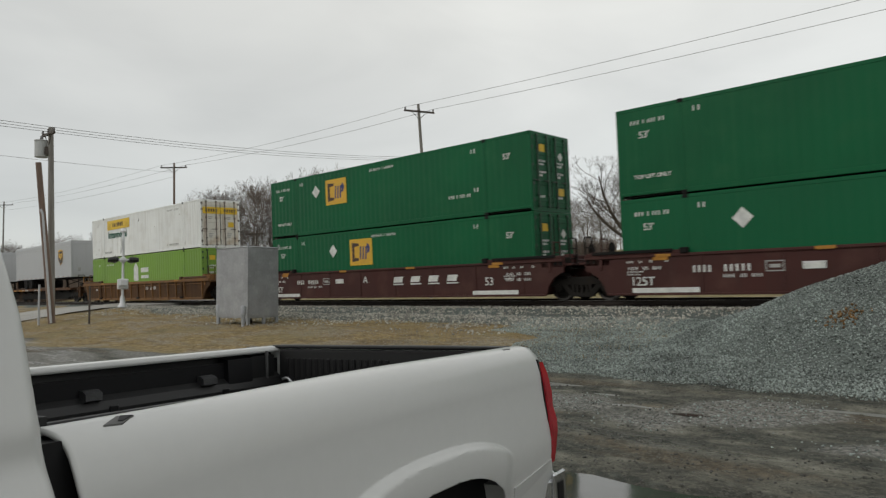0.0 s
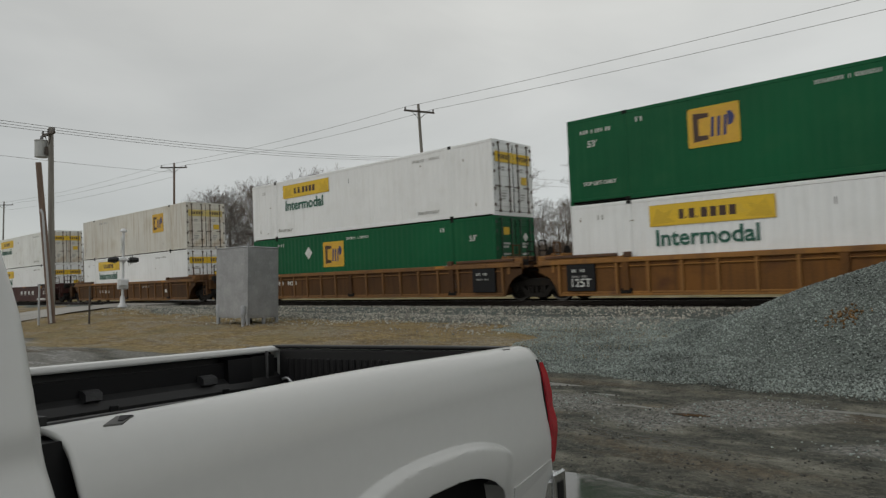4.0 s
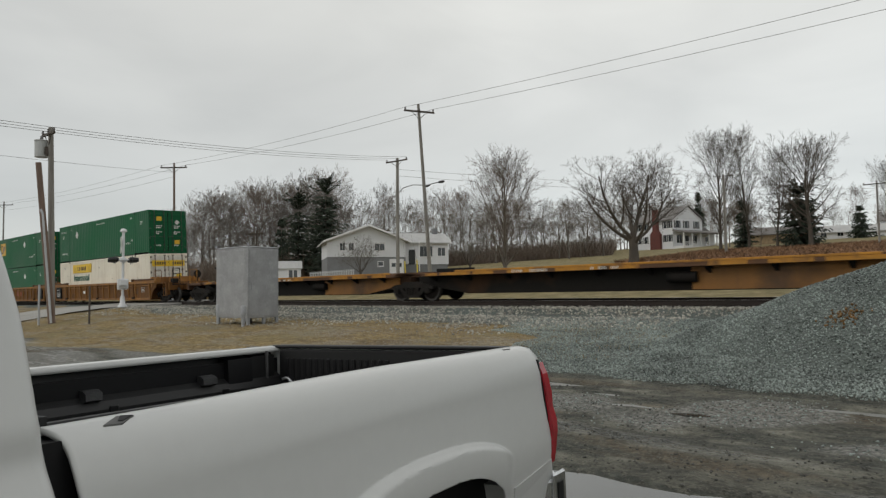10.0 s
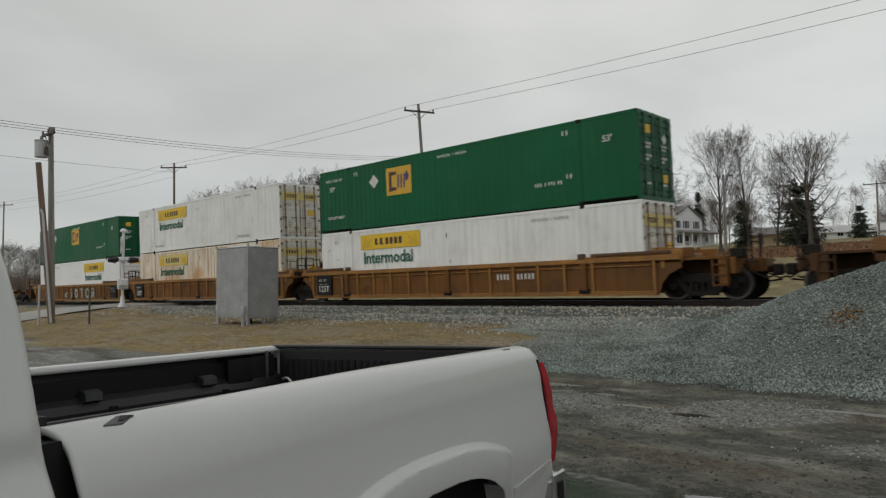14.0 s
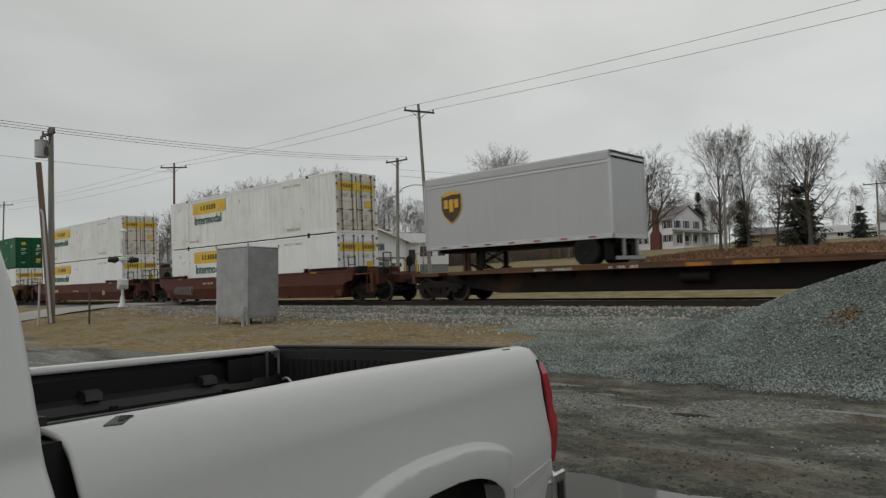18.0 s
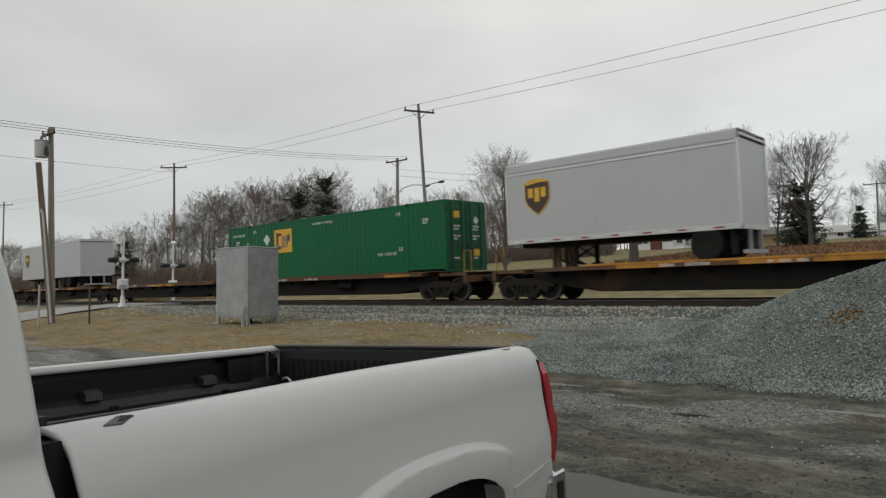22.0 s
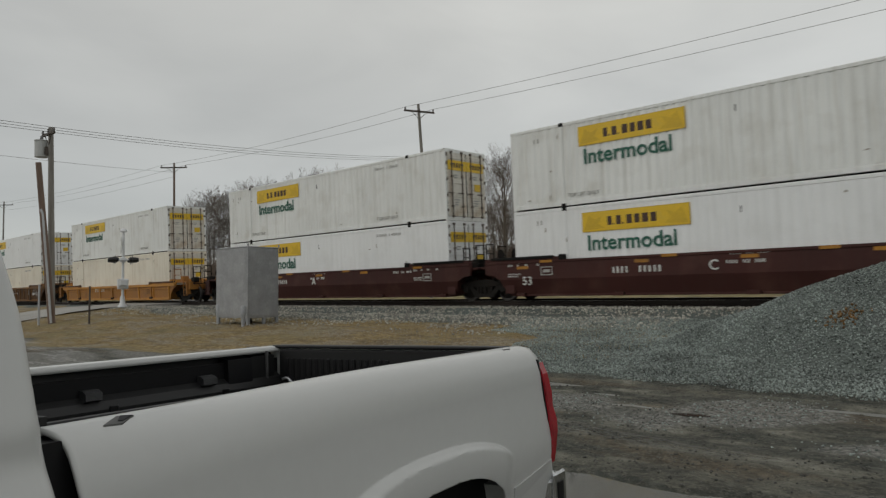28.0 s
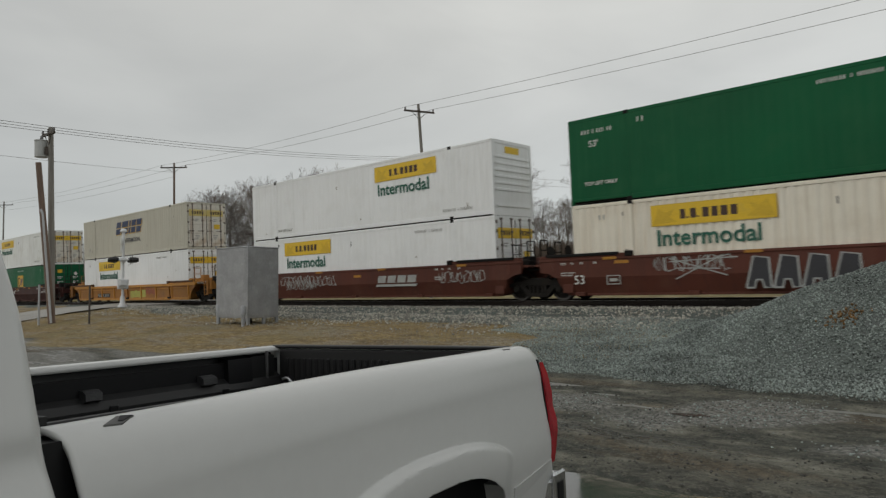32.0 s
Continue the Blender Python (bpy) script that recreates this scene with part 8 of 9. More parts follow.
            if what == "graf_teal":
                part("spray_fill", Geo().prism([(x - 0.1, z - 0.2), (x + 0.8, z - 0.4), (x + 2.2, z - 0.35), (x + 2.9, z + 0.1), (x + 2.3, z + 0.4), (x + 1.2, z + 0.25), (x + 0.3, z + 0.4)], "y", yy - 0.002, yy + 0.002), M["graf_pale"], ob)
        elif what == "rings":
            def paint_line(pts, w=0.12):
                part("spray_stroke", quad_strip([(x + p, z + q) for p, q in pts], w, yy - 0.004), M["graf_teal"], ob)
            paint_line([(0.0, -0.22), (0.72, 0.14)], 0.14)
            paint_line([(0.10, 0.08), (0.0, -0.22), (0.38, -0.26)], 0.10)
            paint_line([(1.66, -0.34), (1.64, 0.32)])
            paint_line([(1.64, 0.32), (1.32, 0.26), (1.30, 0.04), (1.64, -0.02)])
            paint_line([(1.56, -0.02), (1.26, -0.34)])
            for c, r in ((2.42, 0.24), (4.60, 0.28)):
                paint_line([(c + r * math.cos(k * 0.4488), 1.15 * r * math.sin(k * 0.4488)) for k in range(15)], 0.15)
            paint_line([(3.18, 0.30), (3.88, 0.30)], 0.14)
            paint_line([(3.54, 0.30), (3.52, -0.34)], 0.15)
            paint_line([(5.86, -0.34), (5.84, 0.32)])
            paint_line([(5.84, 0.32), (5.44, 0.26), (5.42, 0.04), (5.84, -0.02)])
            paint_line([(5.72, -0.02), (5.36, -0.34)])
    return carried(ob, s)


def spine_unit(s0, s1, first, last, sill, label, hitch=True, amber=0.5):
    """A flat spine platform from bogie to bogie."""
    n = s1 - s0
    ob = thing("spine_car", label, "rail car", "spine cars of the train")
    g = Geo().prism([(0.25, 0.74), (2.9, 0.30), (n - 2.9, 0.30), (n - 0.25, 0.74), (n - 0.25, 1.04), (0.25, 1.04)], "y", MID - 0.85, MID + 0.85)
    part("centre_sill", g, M["sooty_rust"], ob, "deep black rust-stained centre sill")
    if sill is not M["black"]:
        part("sill_web", Geo().prism([(n * 0.66, 0.33), (n - 2.95, 0.33), (n - 0.9, 0.68), (n - 0.9, 1.02), (n * 0.66, 1.02)], "y", MID - 0.88, MID - 0.85).box(n * 0.66, n - 0.9, MID - 0.93, MID - 0.85, 0.86, 0.92), sill, ob, "orange painted steel web")
    d = Geo().box(0.75, n - 0.75, 0.0, WID, 1.03, 1.17, 0.015)
    d.box(-0.7, 0.8, MID - 0.55, MID + 0.55, 1.0, 1.16).box(n - 0.8, n + 0.7, MID - 0.55, MID + 0.55, 1.0, 1.16)
    part("deck", d, M["deck"], ob)
    for k in range(9):
        x = 1.2 + k * (n - 3.0) / 8
        part("cross_bearer", cached("bearer", lambda: Geo().prism([(0.03, 1.03), (WID - 0.03, 1.03), (WID - 0.6, 0.72), (0.6, 0.72)], "x", -0.06, 0.06).mesh("cross_bearer", M["black"])), None, ob, at=(x, 0, 0))
    rnd = random.Random(int(s0))
    x = 1.0
    while x < n - 2.2:
        w = rnd.uniform(0.6, 1.9)
        if rnd.random() < amber:
            part("edge_stripe", Geo().box(x, min(x + w, n - 0.9), -0.007, 0.0, 1.045, 1.16), M["deck_yellow"], ob, "worn amber paint")
        x += w + rnd.uniform(0.1, 0.7)
    part("stencil", bars(n * 0.30, 1.055, 0.10, (0.5, 0.75), 0.3, -0.013), M["mark"], ob)
    part("stencil", bars(n * 0.48, 1.055, 0.09, (0.15, 0.3, 0.3), 0.15, -0.013), M["mark"], ob)
    if hitch:
        for yy in (MID - 0.42, MID + 0.42):
            part("hitch_leg", Geo().prism([(0.84, 1.17), (0.98, 1.17), (0.98, 1.95), (0.86, 1.95)], "y", yy - 0.06, yy + 0.06), M["deck"], ob, "rusty steel hitch leg")
            part("hitch_leg", Geo().prism([(1.06, 1.17), (1.18, 1.17), (1.14, 1.95), (1.04, 1.95)], "y", yy - 0.04, yy + 0.04), M["deck"], ob, "rusty steel hitch leg")
            part("hitch_strut", Geo().prism([(1.75, 1.17), (1.92, 1.17), (1.24, 1.48), (1.18, 1.40)], "y", yy - 0.04, yy + 0.04), M["black"], ob)
        part("hitch_head", Geo().box(0.74, 1.26, MID - 0.5, MID + 0.5, 1.93, 2.05, 0.02), M["black"], ob, "black steel trailer hitch head")
    else:
        part("hitch_head", Geo().box(0.9, 2.2, MID - 0.5, MID + 0.5, 1.17, 1.33, 0.03), M["black"], ob, "black steel trailer hitch folded flat")
    part("deck_rim", Geo().box(2.6, n - 1.1, -0.012, 0.06, 1.165, 1.235, 0.01), M["deck_yellow"] if amber > 0.6 else M["deck"], ob, "raised worn deck edge")
    for yy in (0.1, 1.7):
        part("bridge_plate", cached("bridge_plate", lambda: Geo().box(-2.0, -0.5, 0, 0.75, 1.17, 1.215).mesh("bridge_plate", M["deck"])), None, ob, at=(n, yy, 0))
    part("brake_cylinder", Geo().tube([(n * 0.62, 0.34, 0.72), (n * 0.62 + 0.9, 0.34, 0.72)], 0.17, 12), M["black"], ob, "black air reservoir", smooth=True)
    bogie(ob, 0.0, s0)
    if last:
        bogie(ob, n, s0)
    for sgn, yes, x0 in ((-1, first, 0.0), (1, last, n)):
        if yes:
            part("end_platform", Geo().box(min(x0, x0 + sgn * 1.45), max(x0, x0 + sgn * 1.45), 0.25, WID - 0.25, 1.0, 1.15, 0.02).box(min(x0 + sgn * 1.3, x0 + sgn * 1.45), max(x0 + sgn * 1.3, x0 + sgn * 1.45), 0.2, WID - 0.2, 0.75, 1.15), M["deck"], ob)
            part("coupler", Geo().tube([(x0 + sgn * 1.3, MID, 0.86), (x0 + sgn * 1.85, MID, 0.86)], 0.10, 8).box(min(x0 + sgn * 1.8, x0 + sgn * 2.08), max(x0 + sgn * 1.8, x0 + sgn * 2.08), MID - 0.16, MID + 0.16, 0.68, 1.02, 0.05), M["bogie"], ob)
            part("hand_rail", Geo().tube([(x0 + sgn * 1.3, 0.3, 1.15), (x0 + sgn * 1.3, 0.3, 2.0), (x0 + sgn * 1.3, 0.75, 2.0), (x0 + sgn * 1.3, 0.75, 1.15)], 0.022, 6), M["deck_yellow"], ob)
    return carried(ob, s0)


def trailer(s, length, nose, skin, logo_x, axles, label, skirt=False):
    """A road trailer riding on a spine car; nose 'L' or 'R' is its front end."""
    paint = M[skin]
    ob = thing("road_trailer", label, "trailer", "trailers on the train")
    z0, z1 = 2.06, 4.97
    shell = Geo().box(0.02, length - 0.02, 0.02, WID - 0.02, z0 + 0.1, z1 - 0.12, 0.03)
    part("body", shell, paint, ob)
    r = Geo()
    r.prism([(0.0, z1 - 0.30), (0.0, z1 - 0.06), (0.06, z1), (WID - 0.06, z1), (WID, z1 - 0.06), (WID, z1 - 0.30), (WID - 0.04, z1 - 0.30), (WID - 0.04, z1 - 0.1), (0.04, z1 - 0.1), (0.04, z1 - 0.30)], "x", 0.0, length)
    part("roof_rail", r, M["alu"] if skin == "trailer_white" else paint, ob)
    if skin == "trailer_grey":
        part("roof_seam", Geo().box(0.1, length - 0.1, -0.004, 0.02, z1 - 0.42, z1 - 0.36), M["alu"], ob)
    part("bottom_rail", Geo().box(0, length, 0.0, 0.07, z0, z0 + 0.16, 0.01).box(0, length, WID - 0.07, WID, z0, z0 + 0.16, 0.01), paint if skin == "trailer_white" else M["alu"], ob)
    part("underframe", Geo().box(0.3, length - 0.2, 0.5, WID - 0.5, z0 - 0.14, z0 + 0.1).box(0.1, length - 0.1, 0.08, WID - 0.08, z0 + 0.02, z0 + 0.1), M["black"], ob)
    k = 0
    while 0.3 + k * 0.55 < length - 0.4:
        x = 0.3 + k * 0.55
        strip = cached(("tape", k % 2), lambda: Geo().box(0, 0.28, -0.006, 0.0, 0.05, 0.10).mesh("reflective_tape", M["red"] if k % 2 else M["mark"]))
        part("reflective_tape", strip, None, ob, at=(x, 0, z0))
        k += 1
    rear = length if nose == "L" else 0.0
    sg = 1 if nose == "L" else -1
    # rear frame and door
    for xx in (0.0, length - 0.07):
        part("end_frame", Geo().box(xx, xx + 0.07, 0.0, 0.09, z0, z1 - 0.02).box(xx, xx + 0.07, WID - 0.09, WID, z0, z1 - 0.02).box(xx, xx + 0.07, 0.0, WID, z1 - 0.18, z1 - 0.02).box(xx, xx + 0.07, 0, WID, z0, z0 + 0.14), M["alu"] if skin == "trailer_grey" else paint, ob)
    if nose == "L":
        if skin == "trailer_white":
            for y0 in (0.1, 1.3):
                dr = part("rear_door", Geo().box(length - 0.04, length + 0.015, y0, y0 + 1.19, z0 + 0.15, z1 - 0.2, 0.01), paint, ob)
                for yy in (0.35, 0.85):
                    part("locking_bar", Geo().tube([(length + 0.035, y0 + yy, z0 + 0.05), (length + 0.035, y0 + yy, z1 - 0.12)], 0.02, 6), M["alu"], dr)
                part("notice", bars(0, 0, 0.1, (0.3,), 0.1), M["greymark"], dr, at=Matrix.Translation((length + 0.03, y0 + 0.3, 3.6)) @ Matrix.Rotation(radians(90), 4, "Z"))
        else:
            part("rear_door", Geo().box(length - 0.06, length - 0.03, 0.1, WID - 0.1, z0 + 0.15, z1 - 0.2), M["trailer_grey"], ob, "plain grey roll-up door")
            part("door_top_seal", Geo().box(length - 0.02, length + 0.006, 0.1, WID - 0.1, z1 - 0.25, z1 - 0.2), M["black"], ob)
    else:
        part("nose_plate", Geo().box(length, length + 0.01, 0.12, WID - 0.12, z0 + 0.2, z1 - 0.25), paint, ob)
        part("nose_notice", Geo().box(length + 0.008, length + 0.016, 1.6, 1.95, z0 + 0.4, z0 + 0.8).box(length + 0.008, length + 0.016, 0.5, 0.72, z0 + 0.45, z0 + 0.75), M["greymark"], ob)
    # landing gear
    lx = 2.5 if nose == "L" else length - 2.5
    for yy in (0.55, WID - 0.55):
        part("landing_leg", Geo().box(lx - 0.07, lx + 0.07, yy - 0.07, yy + 0.07, 1.30, z0, 0.01).box(lx - 0.16, lx + 0.16, yy - 0.13, yy + 0.13, 1.24, 1.31), M["black"], ob)
    part("landing_brace", Geo().tube([(lx, 0.55, 1.45), (lx, WID - 0.55, 1.95)], 0.03, 6).tube([(lx, 0.55, 1.95), (lx, WID - 0.55, 1.45)], 0.03, 6).tube([(lx + sg * 0.9, 0.7, 1.98), (lx, 0.6, 1.5)], 0.03, 6), M["black"], ob)
    tyre = cached("tyre", lambda: Geo().lathe([(0.28, 0.0), (0.33, -0.02), (0.46, -0.01), (0.50, 0.04), (0.50, 0.22), (0.46, 0.27), (0.28, 0.26)], (0, 0, 0), "y", 28).mesh("tyre", M["rubber"], True))
    rim = cached(("rim", skin), lambda: Geo().lathe([(0.05, 0.02), (0.13, 0.0), (0.15, 0.10), (0.24, 0.12), (0.28, 0.02), (0.285, 0.04), (0.285, 0.2)], (0, 0, 0), "y", 20).mesh("rim", M["mark"] if skin == "trailer_white" else M["bogie"], True))
    for k in range(axles):
        ax = rear - sg * (2.6 + 1.25 * k) if axles == 2 else rear - sg * 1.05
        a = part("axle", Geo().tube([(ax, 0.1, 1.68), (ax, WID - 0.1, 1.68)], 0.07, 8), M["black"], ob)
        for yy in (0.03, 0.33, WID - 0.60, WID - 0.30):
            t = part("tyre", tyre, None, a, at=(ax, yy, 1.68))
        for yy in (0.005, WID - 0.30):
            part("rim", rim, None, a, "white wheel" if skin == "trailer_white" else "dark steel wheel", at=(ax, yy, 1.68))
    part("suspension", Geo().box(rear - sg * 2.7 - 1.4, rear - sg * 2.7 + 1.4, 0.75, WID - 0.75, 1.75, z0, 0.05) if axles == 2 else Geo().box(rear - sg * 1.05 - 0.6, rear - sg * 1.05 + 0.5, 0.75, WID - 0.75, 1.75, z0, 0.05), M["black"], ob)
    fx = rear - sg * (0.35)
    for y0 in (0.05, WID - 0.65):
        part("mud_flap", Geo().box(fx - 0.01, fx + 0.01, y0, y0 + 0.6, 1.35, z0), M["black"], ob)
    bar = rear - sg * 0.05
    part("rear_bumper", Geo().box(bar - 0.05, bar + 0.05, 0.3, WID - 0.3, 1.35, 1.47).box(bar - 0.04, bar + 0.04, 0.75, 0.85, 1.4, z0).box(bar - 0.04, bar + 0.04, WID - 0.85, WID - 0.75, 1.4, z0), M["bollard"], ob)
    if skirt:
        part("side_skirt", Geo().prism([(3.6, z0), (4.6, 1.50), (5.2, 1.32), (9.85, 1.32), (9.85, z0)], "y", 0.02, 0.05), paint, ob, "white aerodynamic side skirt")
    if logo_x is not None:
        c, zc, u = logo_x + 0.53, 4.15, 0.53
        o = [(-1, 0.62), (-0.5, 0.78), (0.0, 0.82), (0.5, 0.78), (1, 0.62), (1, -0.25), (0.75, -0.60), (0.4, -0.86), (0, -1.08), (-0.4, -0.86), (-0.75, -0.60), (-1, -0.25)]
        e = part("shield", Geo().prism([(c + a * u, zc - 0.36 + b * u * 1.28) for a, b in o], "y", -0.008, 0.0), M["gold"], ob, "brown and gold shield decal")
        part("shield_field", Geo().prism([(c + a * u * 0.93, zc - 0.36 + b * u * 1.20) for a, b in o], "y", -0.012, -0.007), M["shield"], e)
        part("shield_sweep", Geo().prism([(c - 0.44, zc - 0.02), (c + 0.05, zc + 0.06), (c + 0.45, zc + 0.05), (c + 0.45, zc + 0.12), (c, zc + 0.17), (c - 0.45, zc + 0.10)], "y", -0.015, -0.011), M["gold"], e)
        for a0, z0, h in ((-0.37, -0.47, 0.34), (-0.10, -0.62, 0.49), (0.17, -0.47, 0.34)):
            part("shield_mark", Geo().box(c + a0, c + a0 + 0.20, -0.016, -0.011, zc + z0, zc + z0 + h), M["gold"], e)
    return carried(ob, s)


# ---- the cars in their order, with their loads ----
BANNER_LEFT = [("banner", 2.80, 1.98), ("top", 2.3, 0.33), ("line", 12.0, 2.5), ("small", 1.0, 2.35), ("top", 12.2, 0.33), ("dot", 7.9, 2.2)]
BANNER_RIGHT = [("banner", 9.67, 1.98), ("top", 2.3, 0.33), ("line", 13.6, 0.33)]


def green_marks(lx=4.5, dx=3.75, dz=2.05, lz=1.32):
    return ([("square", lx, lz)] if lx is not None else []) + [("diamond", dx, dz), ("bars", 0.5, 2.35), ("53", 0.75, 1.9), ("small", 2.5, 2.45), ("top", 0.55, 0.62), ("small", 13.4, 2.45), ("small", 13.5, 0.95), ("53", 14.9, 2.0), ("line", 7.6, 2.52), ("bars", 12.2, 0.8)]


WHITE_UP = "white corrugated 53-foot container with yellow banner, stacked on another"
WHITE_LO = "white corrugated 53-foot container with yellow banner, sunk in a well car"
GREEN_UP = "green steel 53-foot container with golden logo, stacked on another"
GREEN_LO = "green steel 53-foot container with golden logo, sunk in a well car"
ORANGE = "weathered orange-brown ribbed well car carrying two stacked containers"
BROWN = "mineral-brown smooth-sided well car carrying two stacked containers"
P125 = [("panel", -0.1, 0), ("125T", 0.02, 0.5)]
P53 = [("panel", LEN - 0.95, 0), ("53", LEN - 2.0, 0.55)]


def stack(s, left, right, colour, label, marks, lower, upper):
    well_unit(s, left, right, colour, label, marks)
    for spec, z in ((lower, LOW), (upper, HIGH)):
        kind, mk, *more = spec
        kw = more[0] if more else {}
        green = kind.startswith("green")
        container(kind, s, z, mk, label=kw.pop("label", (GREEN_LO if green else WHITE_LO) if z == LOW else (GREEN_UP if green else WHITE_UP)), **kw)


BN = [("bars", 2.34, 0.86), ("small", 3.2, 0.68), ("boxed", 4.35, 0.82), ("plate", 5.28, 0.86), ("notes", 0.25, 1.20), ("notes", 14.9, 1.20), ("amber", 1.1, 1.26), ("amber", 14.2, 1.26), ("spaced", 9.1, 0.82), ("53", 14.0, 0.62), ("small", 15.0, 0.95), ("small", 15.0, 0.75), ("strip", 13.4, 0), ("125T", 0.35, 0.5), ("small", 0.3, 0.98), ("strip", 0.4, 0)]
stack(-52.92, "C", "C", "rust", "orange-brown ribbed well car carrying a lime and a white container", [("bars", 9.0, 0.85), ("small", 1.0, 0.9), ("53", 13.5, 0.6)],
      ("lime", [("lime_mark", 7.0, 1.15), ("small", 1.2, 2.3), ("bars", 2.6, 2.3)], {"label": "lime-green steel container with white emblem, sunk in a well car"}), ("white", BANNER_LEFT))
stack(-29.45, "C", "A", "brown", BROWN, BN + [("A", 7.2, 0.85)], ("green", green_marks(6.1, 4.9)), ("green", green_marks(4.5, 3.75)))
stack(-9.96, "A", "A", "brown", BROWN, BN + [("C", 7.2, 0.85)], ("green_bright", green_marks(7.3, 3.75)), ("green", green_marks(10.15, 12.3)))
stack(9.51, "A", "C", "brown", BROWN, BN + [("A", 6.6, 0.85)], ("white_clean", BANNER_LEFT), ("white", BANNER_LEFT, {"yellow": 1}))
stack(32.98, "C", "C", "rust", ORANGE, [("small", 10.4, 1.0), ("plate", 13.6, 0.65), ("bars", 3.5, 0.7)], ("white_clean", BANNER_LEFT),
      ("grimy_white", [("square", 11.7, 1.3), ("line", 3.0, 2.5), ("53", 0.4, 0.6)], {"yellow": 2, "label": "grimy white smooth-sided insulated container with golden logo"}))
stack(56.45, "C", "A", "rust", ORANGE, [("bars", 2.36, 0.85), ("pale_scrawl", 0.25, 0.62), ("plate", -0.8, 0.75)] + P53, ("green", green_marks(5.9, 4.75)), ("white_clean", BANNER_LEFT))
stack(75.85, "A", "A", "orange", ORANGE, P125 + P53, ("white_clean", BANNER_LEFT), ("green", green_marks(4.15, 9.5)))
stack(95.40, "A", "C", "orange", ORANGE, P125 + [("graf", 8.4, 0.75), ("bars", 11.0, 0.85)], ("white_clean", BANNER_LEFT), ("cream", BANNER_LEFT))
stack(118.86, "C", "A", "orange", ORANGE, [("bars", 3.0, 0.78)] + P53, ("white_clean", BANNER_LEFT), ("green", green_marks(6.3, 4.85, 2.05, 0.82)))
stack(138.45, "A", "A", "orange", ORANGE, P125 + P53 + [("plate", 5.2, 0.66), ("swoosh", 6.35, 1.05), ("pink_patch", 9.3, 0.62)], ("green_bright", green_marks(4.0, 11.0)), ("green", green_marks(4.0, 11.0)))
stack(158.25, "A", "C", "orange", ORANGE, P125 + [("bars", 11.5, 0.9), ("plate", 5.35, 0.7), ("53", 14.4, 0.62), ("boxed", 15.3, 0.7)], ("cream", BANNER_LEFT), ("green", green_marks(None, 3.75)))
SPINE = "rusty flat spine car with worn amber deck edges, empty"
for b0, b1, a, b, sl in ((180.45, 198.2, 1, 0, "sill_orange"), (198.2, 216.1, 0, 0, "sill_orange"), (216.1, 233.5, 0, 1, "sill_orange")):
    spine_unit(b0, b1, a, b, M[sl], SPINE, a == 1, 0.8)
stack(239.62, "C", "A", "orange", "weathered orange-brown ribbed well car sprayed with pale teal rings", [("rings", 6.24, 0.75)] + P53, ("white_clean", [("banner", 9.80, 1.98), ("small", 1.0, 2.3), ("line", 3.0, 2.5)], {"end": "nose"}), ("green", [("patch", 2.12, 0)] + green_marks(7.4, 3.78)))
stack(259.10, "A", "A", "orange", ORANGE, P125 + P53, ("rusty_white", BANNER_LEFT + [("repair", 11.2, 0)], {"yellow": 2, "worn": True, "label": "rust-streaked white corrugated container with faded yellow banner"}), ("white", BANNER_LEFT, {"yellow": 2}))
stack(278.64, "A", "C", "orange", ORANGE, P125 + [("bars", 10.5, 0.8)], ("white", BANNER_LEFT, {"yellow": 2}), ("green", green_marks(4.6, 3.8)))
stack(302.22, "C", "C", "rust", ORANGE, [("bars", 4.6, 0.85), ("plate", 11.2, 0.85)], ("white_clean", BANNER_LEFT), ("green", green_marks(4.1, 10.5)))
stack(325.63, "C", "C", "red", "oxide-red smooth-sided well car carrying two white containers", [("bars", 2.7, 0.85), ("small", 7.5, 0.85), ("53", 13.2, 0.6)], ("white_clean", BANNER_LEFT), ("white", BANNER_LEFT))
stack(349.08, "C", "C", "red", "oxide-red well car with scrawled graffiti under white containers", [("graf", 0.8, 0.72), ("small", 4.2, 1.06)], ("white_clean", BANNER_LEFT), ("white", BANNER_LEFT))
FULL = "rusty flat spine car with amber deck edges, carrying a trailer"
bog = (371.3, 387.4, 404.8, 422.1, 439.5, 456.2)
for k in range(5):
    spine_unit(bog[k], bog[k + 1], k == 0, k == 4, M["black"], (FULL, SPINE, FULL, SPINE, FULL.replace("trailer", "green container"))[k], k != 4, 0.3)
bog = (460.4, 477.8, 496.2, 514.2)
for k in range(3):
    spine_unit(bog[k], bog[k + 1], k == 0, k == 2, M["sill_orange"] if k == 2 else M["black"], FULL, True, 0.75)
GREY = "short silver-grey road trailer with brown shield on its side"
trailer(370.9, 8.35, "L", "trailer_grey", 0.92, 1, GREY)
trailer(405.17, 13.72, "L", "trailer_grey", 0.92, 2, "long silver-grey road trailer with brown shield on its side")
container("green_bright", 440.7, 1.19, green_marks(4.4, 3.7), label="bright green steel container standing alone on a spine car")
trailer(459.88, 8.25, "L", "trailer_grey", 0.83, 1, GREY)
trailer(478.35, 16.3, "L", "trailer_white", None, 2, "plain white road trailer with aerodynamic side skirt", True)
trailer(506.4, 8.43, "R", "trailer_grey", 6.22, 1, "short silver-grey road trailer with brown shield, facing backwards")
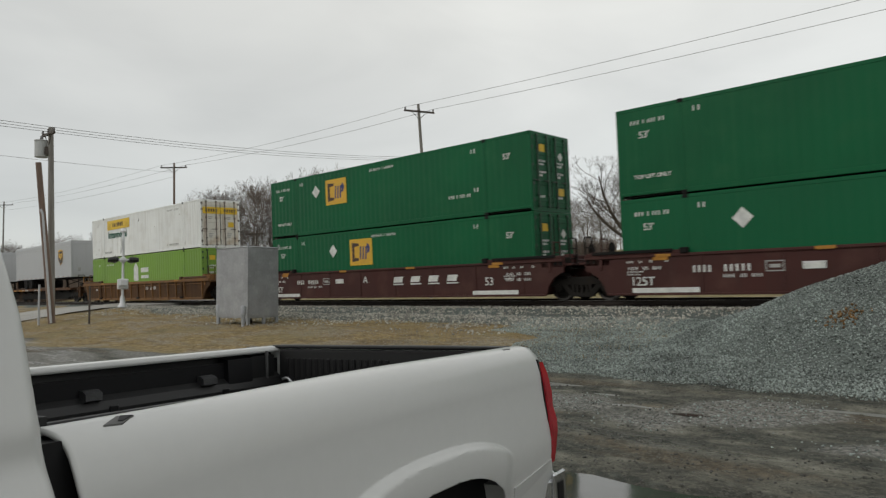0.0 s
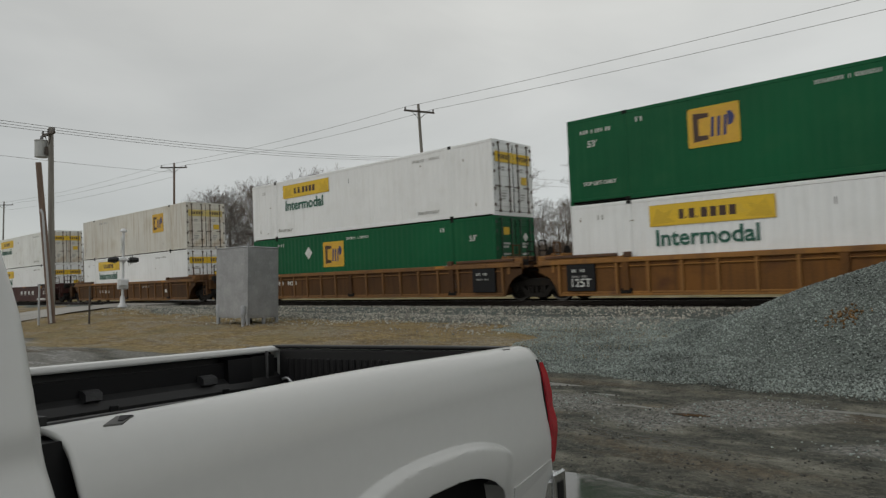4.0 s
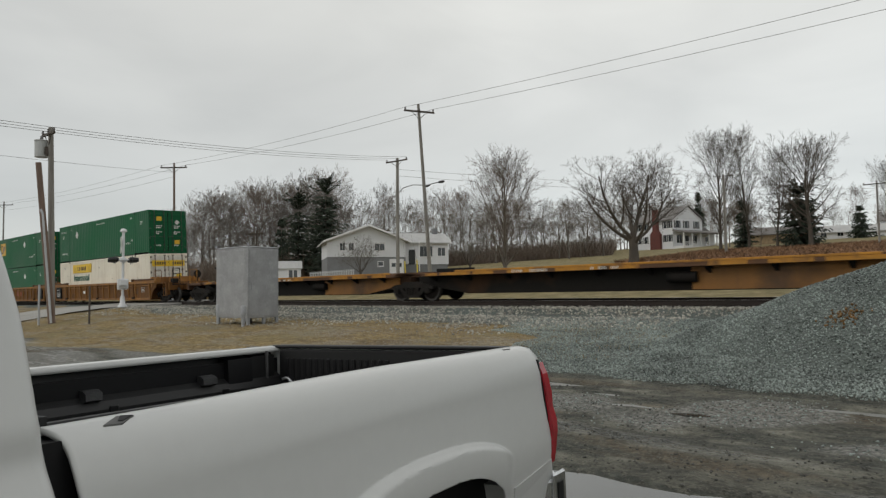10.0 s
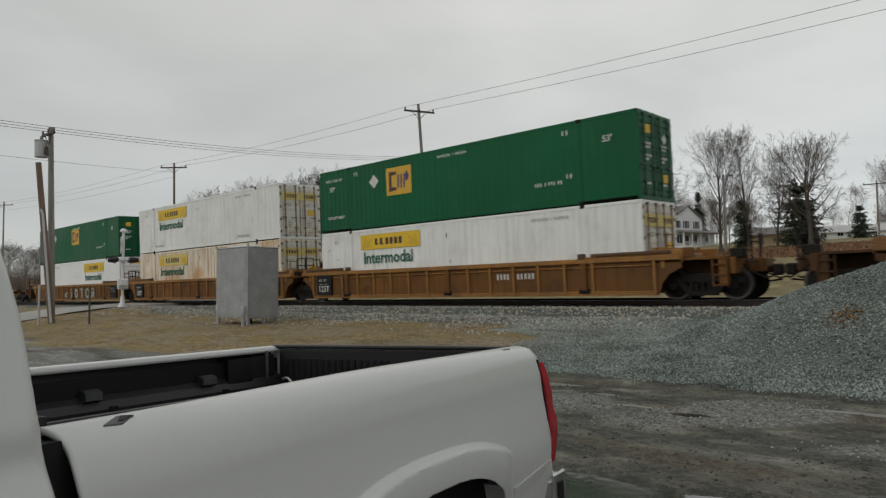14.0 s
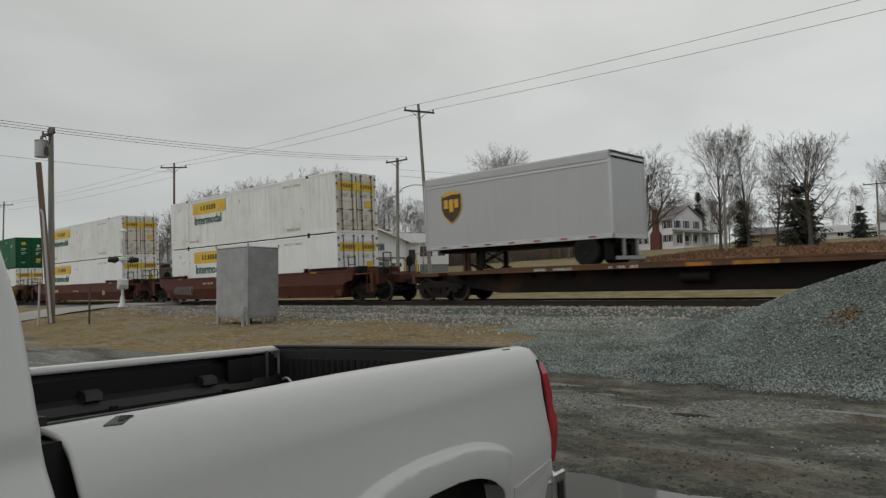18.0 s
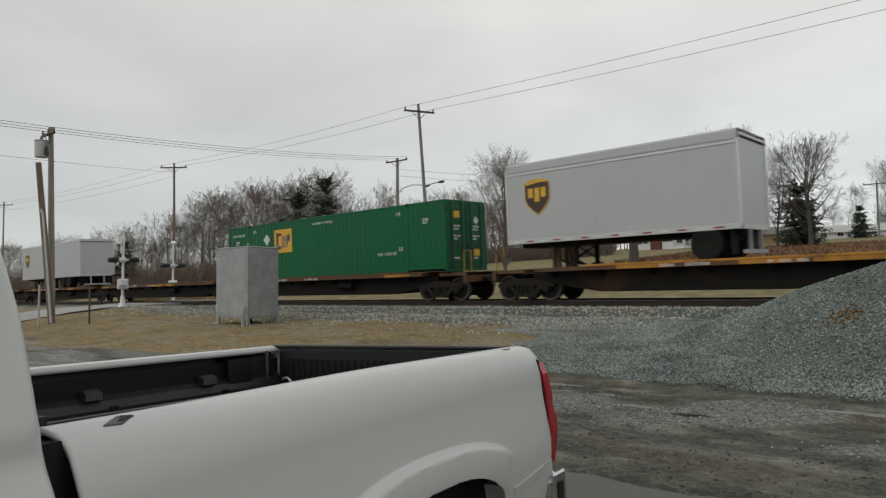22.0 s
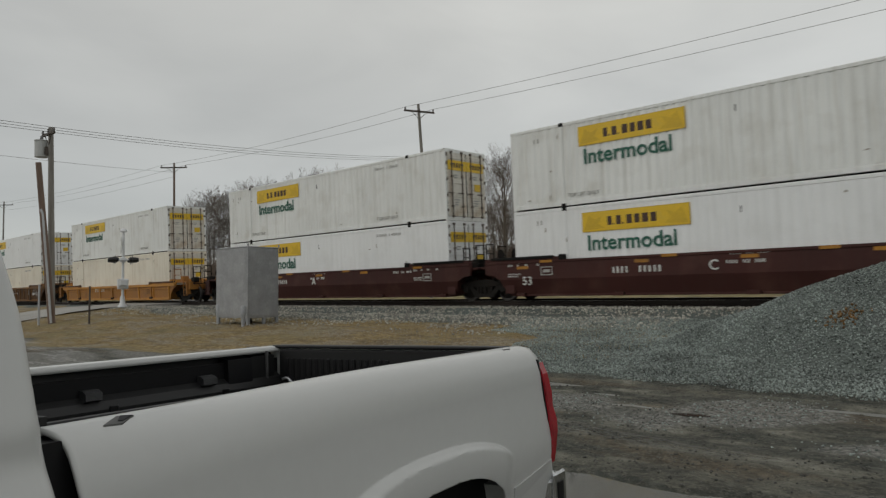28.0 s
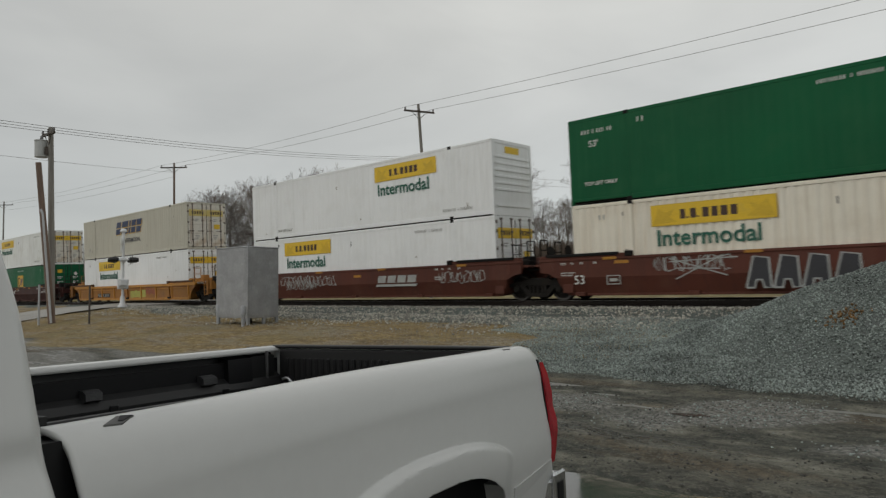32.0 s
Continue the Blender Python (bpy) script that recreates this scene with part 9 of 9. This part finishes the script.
stack(520.07, "C", "C", "rust", "weathered orange-brown ribbed well car tagged in pale teal", [("graf_teal", 4.2, 0.72), ("bars", 2.5, 0.75), ("plate", 3.3, 0.72), ("small", 9.4, 0.85), ("graf", 13.4, 0.95), ("plate", 14.5, 0.7), ("boxed", 15.4, 0.62)], ("cream", BANNER_LEFT), ("white_clean", BANNER_LEFT))
stack(543.45, "C", "C", "yellow", "faded yellow-orange ribbed well car carrying two containers", [("bars", 5.0, 0.8), ("53", 13.5, 0.6)], ("cream", [("line", 12.0, 2.5), ("small", 1.0, 2.3)], {"label": "cream corrugated 53-foot container without a banner"}), ("white", BANNER_LEFT))
UC = [("bars", 3.94, 0.92), ("53", 0.42, 0.60), ("amber", 4.7, 1.22), ("amber", 7.9, 1.22), ("amber", 11.1, 1.26), ("amber", 0.2, 1.16), ("notes", -0.2, 1.26), ("boxed", 1.2, 0.92), ("small", 7.6, 1.34), ("small", 7.5, 1.08), ("notes", 14.4, 1.26), ("small", 13.2, 1.2), ("boxed", 14.9, 0.85)]
stack(566.95, "C", "A", "maroon", BROWN, UC + [("A", 7.6, 0.85)], ("white_clean", BANNER_LEFT), ("white", BANNER_LEFT))
stack(586.33, "A", "A", "maroon", BROWN, UC + [("C", 7.0, 0.92)], ("white_clean", BANNER_LEFT), ("white", BANNER_LEFT))
stack(605.79, "A", "C", "maroon", BROWN, UC + [("B", 7.2, 0.85)], ("green_bright", green_marks(7.5, 3.85, 1.86, 1.0)), ("white", BANNER_LEFT))
stack(629.25, "C", "C", "yellow", "faded yellow-orange ribbed well car carrying two containers", [("dark_plate", 3.0, 0.45), ("53", 7.3, 0.45), ("lime_patch", 8.5, 0.36), ("pink_patch", 10.85, 0.55)], ("white_clean", BANNER_LEFT),
      ("sand", [("slanted", 5.88, 1.55), ("53", 1.0, 0.6), ("small", 2.4, 0.7)], {"yellow": 2, "label": "sand-grey corrugated container with navy slanted name blocks"}))
stack(652.62, "C", "A", "red", "oxide-red well car covered in pale graffiti under white containers", [("graf_lime", 0.3, 0.95), ("53", 0.12, 0.5), ("graf", 2.9, 1.05), ("graf", 3.4, 0.85), ("graf", 4.9, 1.0), ("nameblock", 9.75, 0.66), ("graf", 13.6, 0.95), ("notes", 13.2, 1.26), ("amber", 8.3, 1.1)], ("white_clean", BANNER_LEFT), ("white_clean", BANNER_RIGHT, {"end": "nose"}))
stack(672.07, "A", "A", "red", "oxide-red well car with large dark graffiti under containers", [("53", 0.1, 0.58), ("notes", -0.4, 1.24), ("amber", 1.6, 1.22), ("graf", 3.1, 1.15), ("cross_out", 3.4, 0.95), ("boxed", 1.3, 0.55), ("graf_dark", 5.6, 0.8)], ("cream", BANNER_LEFT), ("green", green_marks(None, 11.5)))
# the trailers ahead of the first stack, already past
spine_unit(-74.6, -56.9, 0, 1, M["black"], FULL)
trailer(-71.0, 13.72, "R", "trailer_grey", 10.9, 2, "long silver-grey road trailer with brown shield, facing backwards")
spine_unit(-92.4, -74.6, 0, 0, M["black"], FULL)
trailer(-90.0, 13.72, "R", "trailer_grey", 10.9, 2, "long silver-grey road trailer with brown shield, facing backwards")


# ================= motion =================
def motions():
    steps = [2.0 * k for k in range(17)]
    for ob, s, y, z in TRAIN:
        walk(ob, [(t, TRACK @ Matrix.Translation((s - gone(t), y, z))) for t in steps])
    # each wheelset turns while it passes the yard
    for ob, s, dx in WHEELSETS:
        seen = [k / 30 for k in range(961) if -64 < s - gone(k / 30) < 1]
        if not seen:
            continue
        rows = []
        for t in sorted({0.0, *seen, 32.0}):
            u = min(max(t, seen[0]), seen[-1])
            turn = -(gone(u) - gone(seen[0])) / 0.483
            rows.append((t, Matrix.Translation((dx, 0, 0.483)) @ Matrix.Rotation(turn, 4, "Y")))
        walk(ob, rows)


motions()
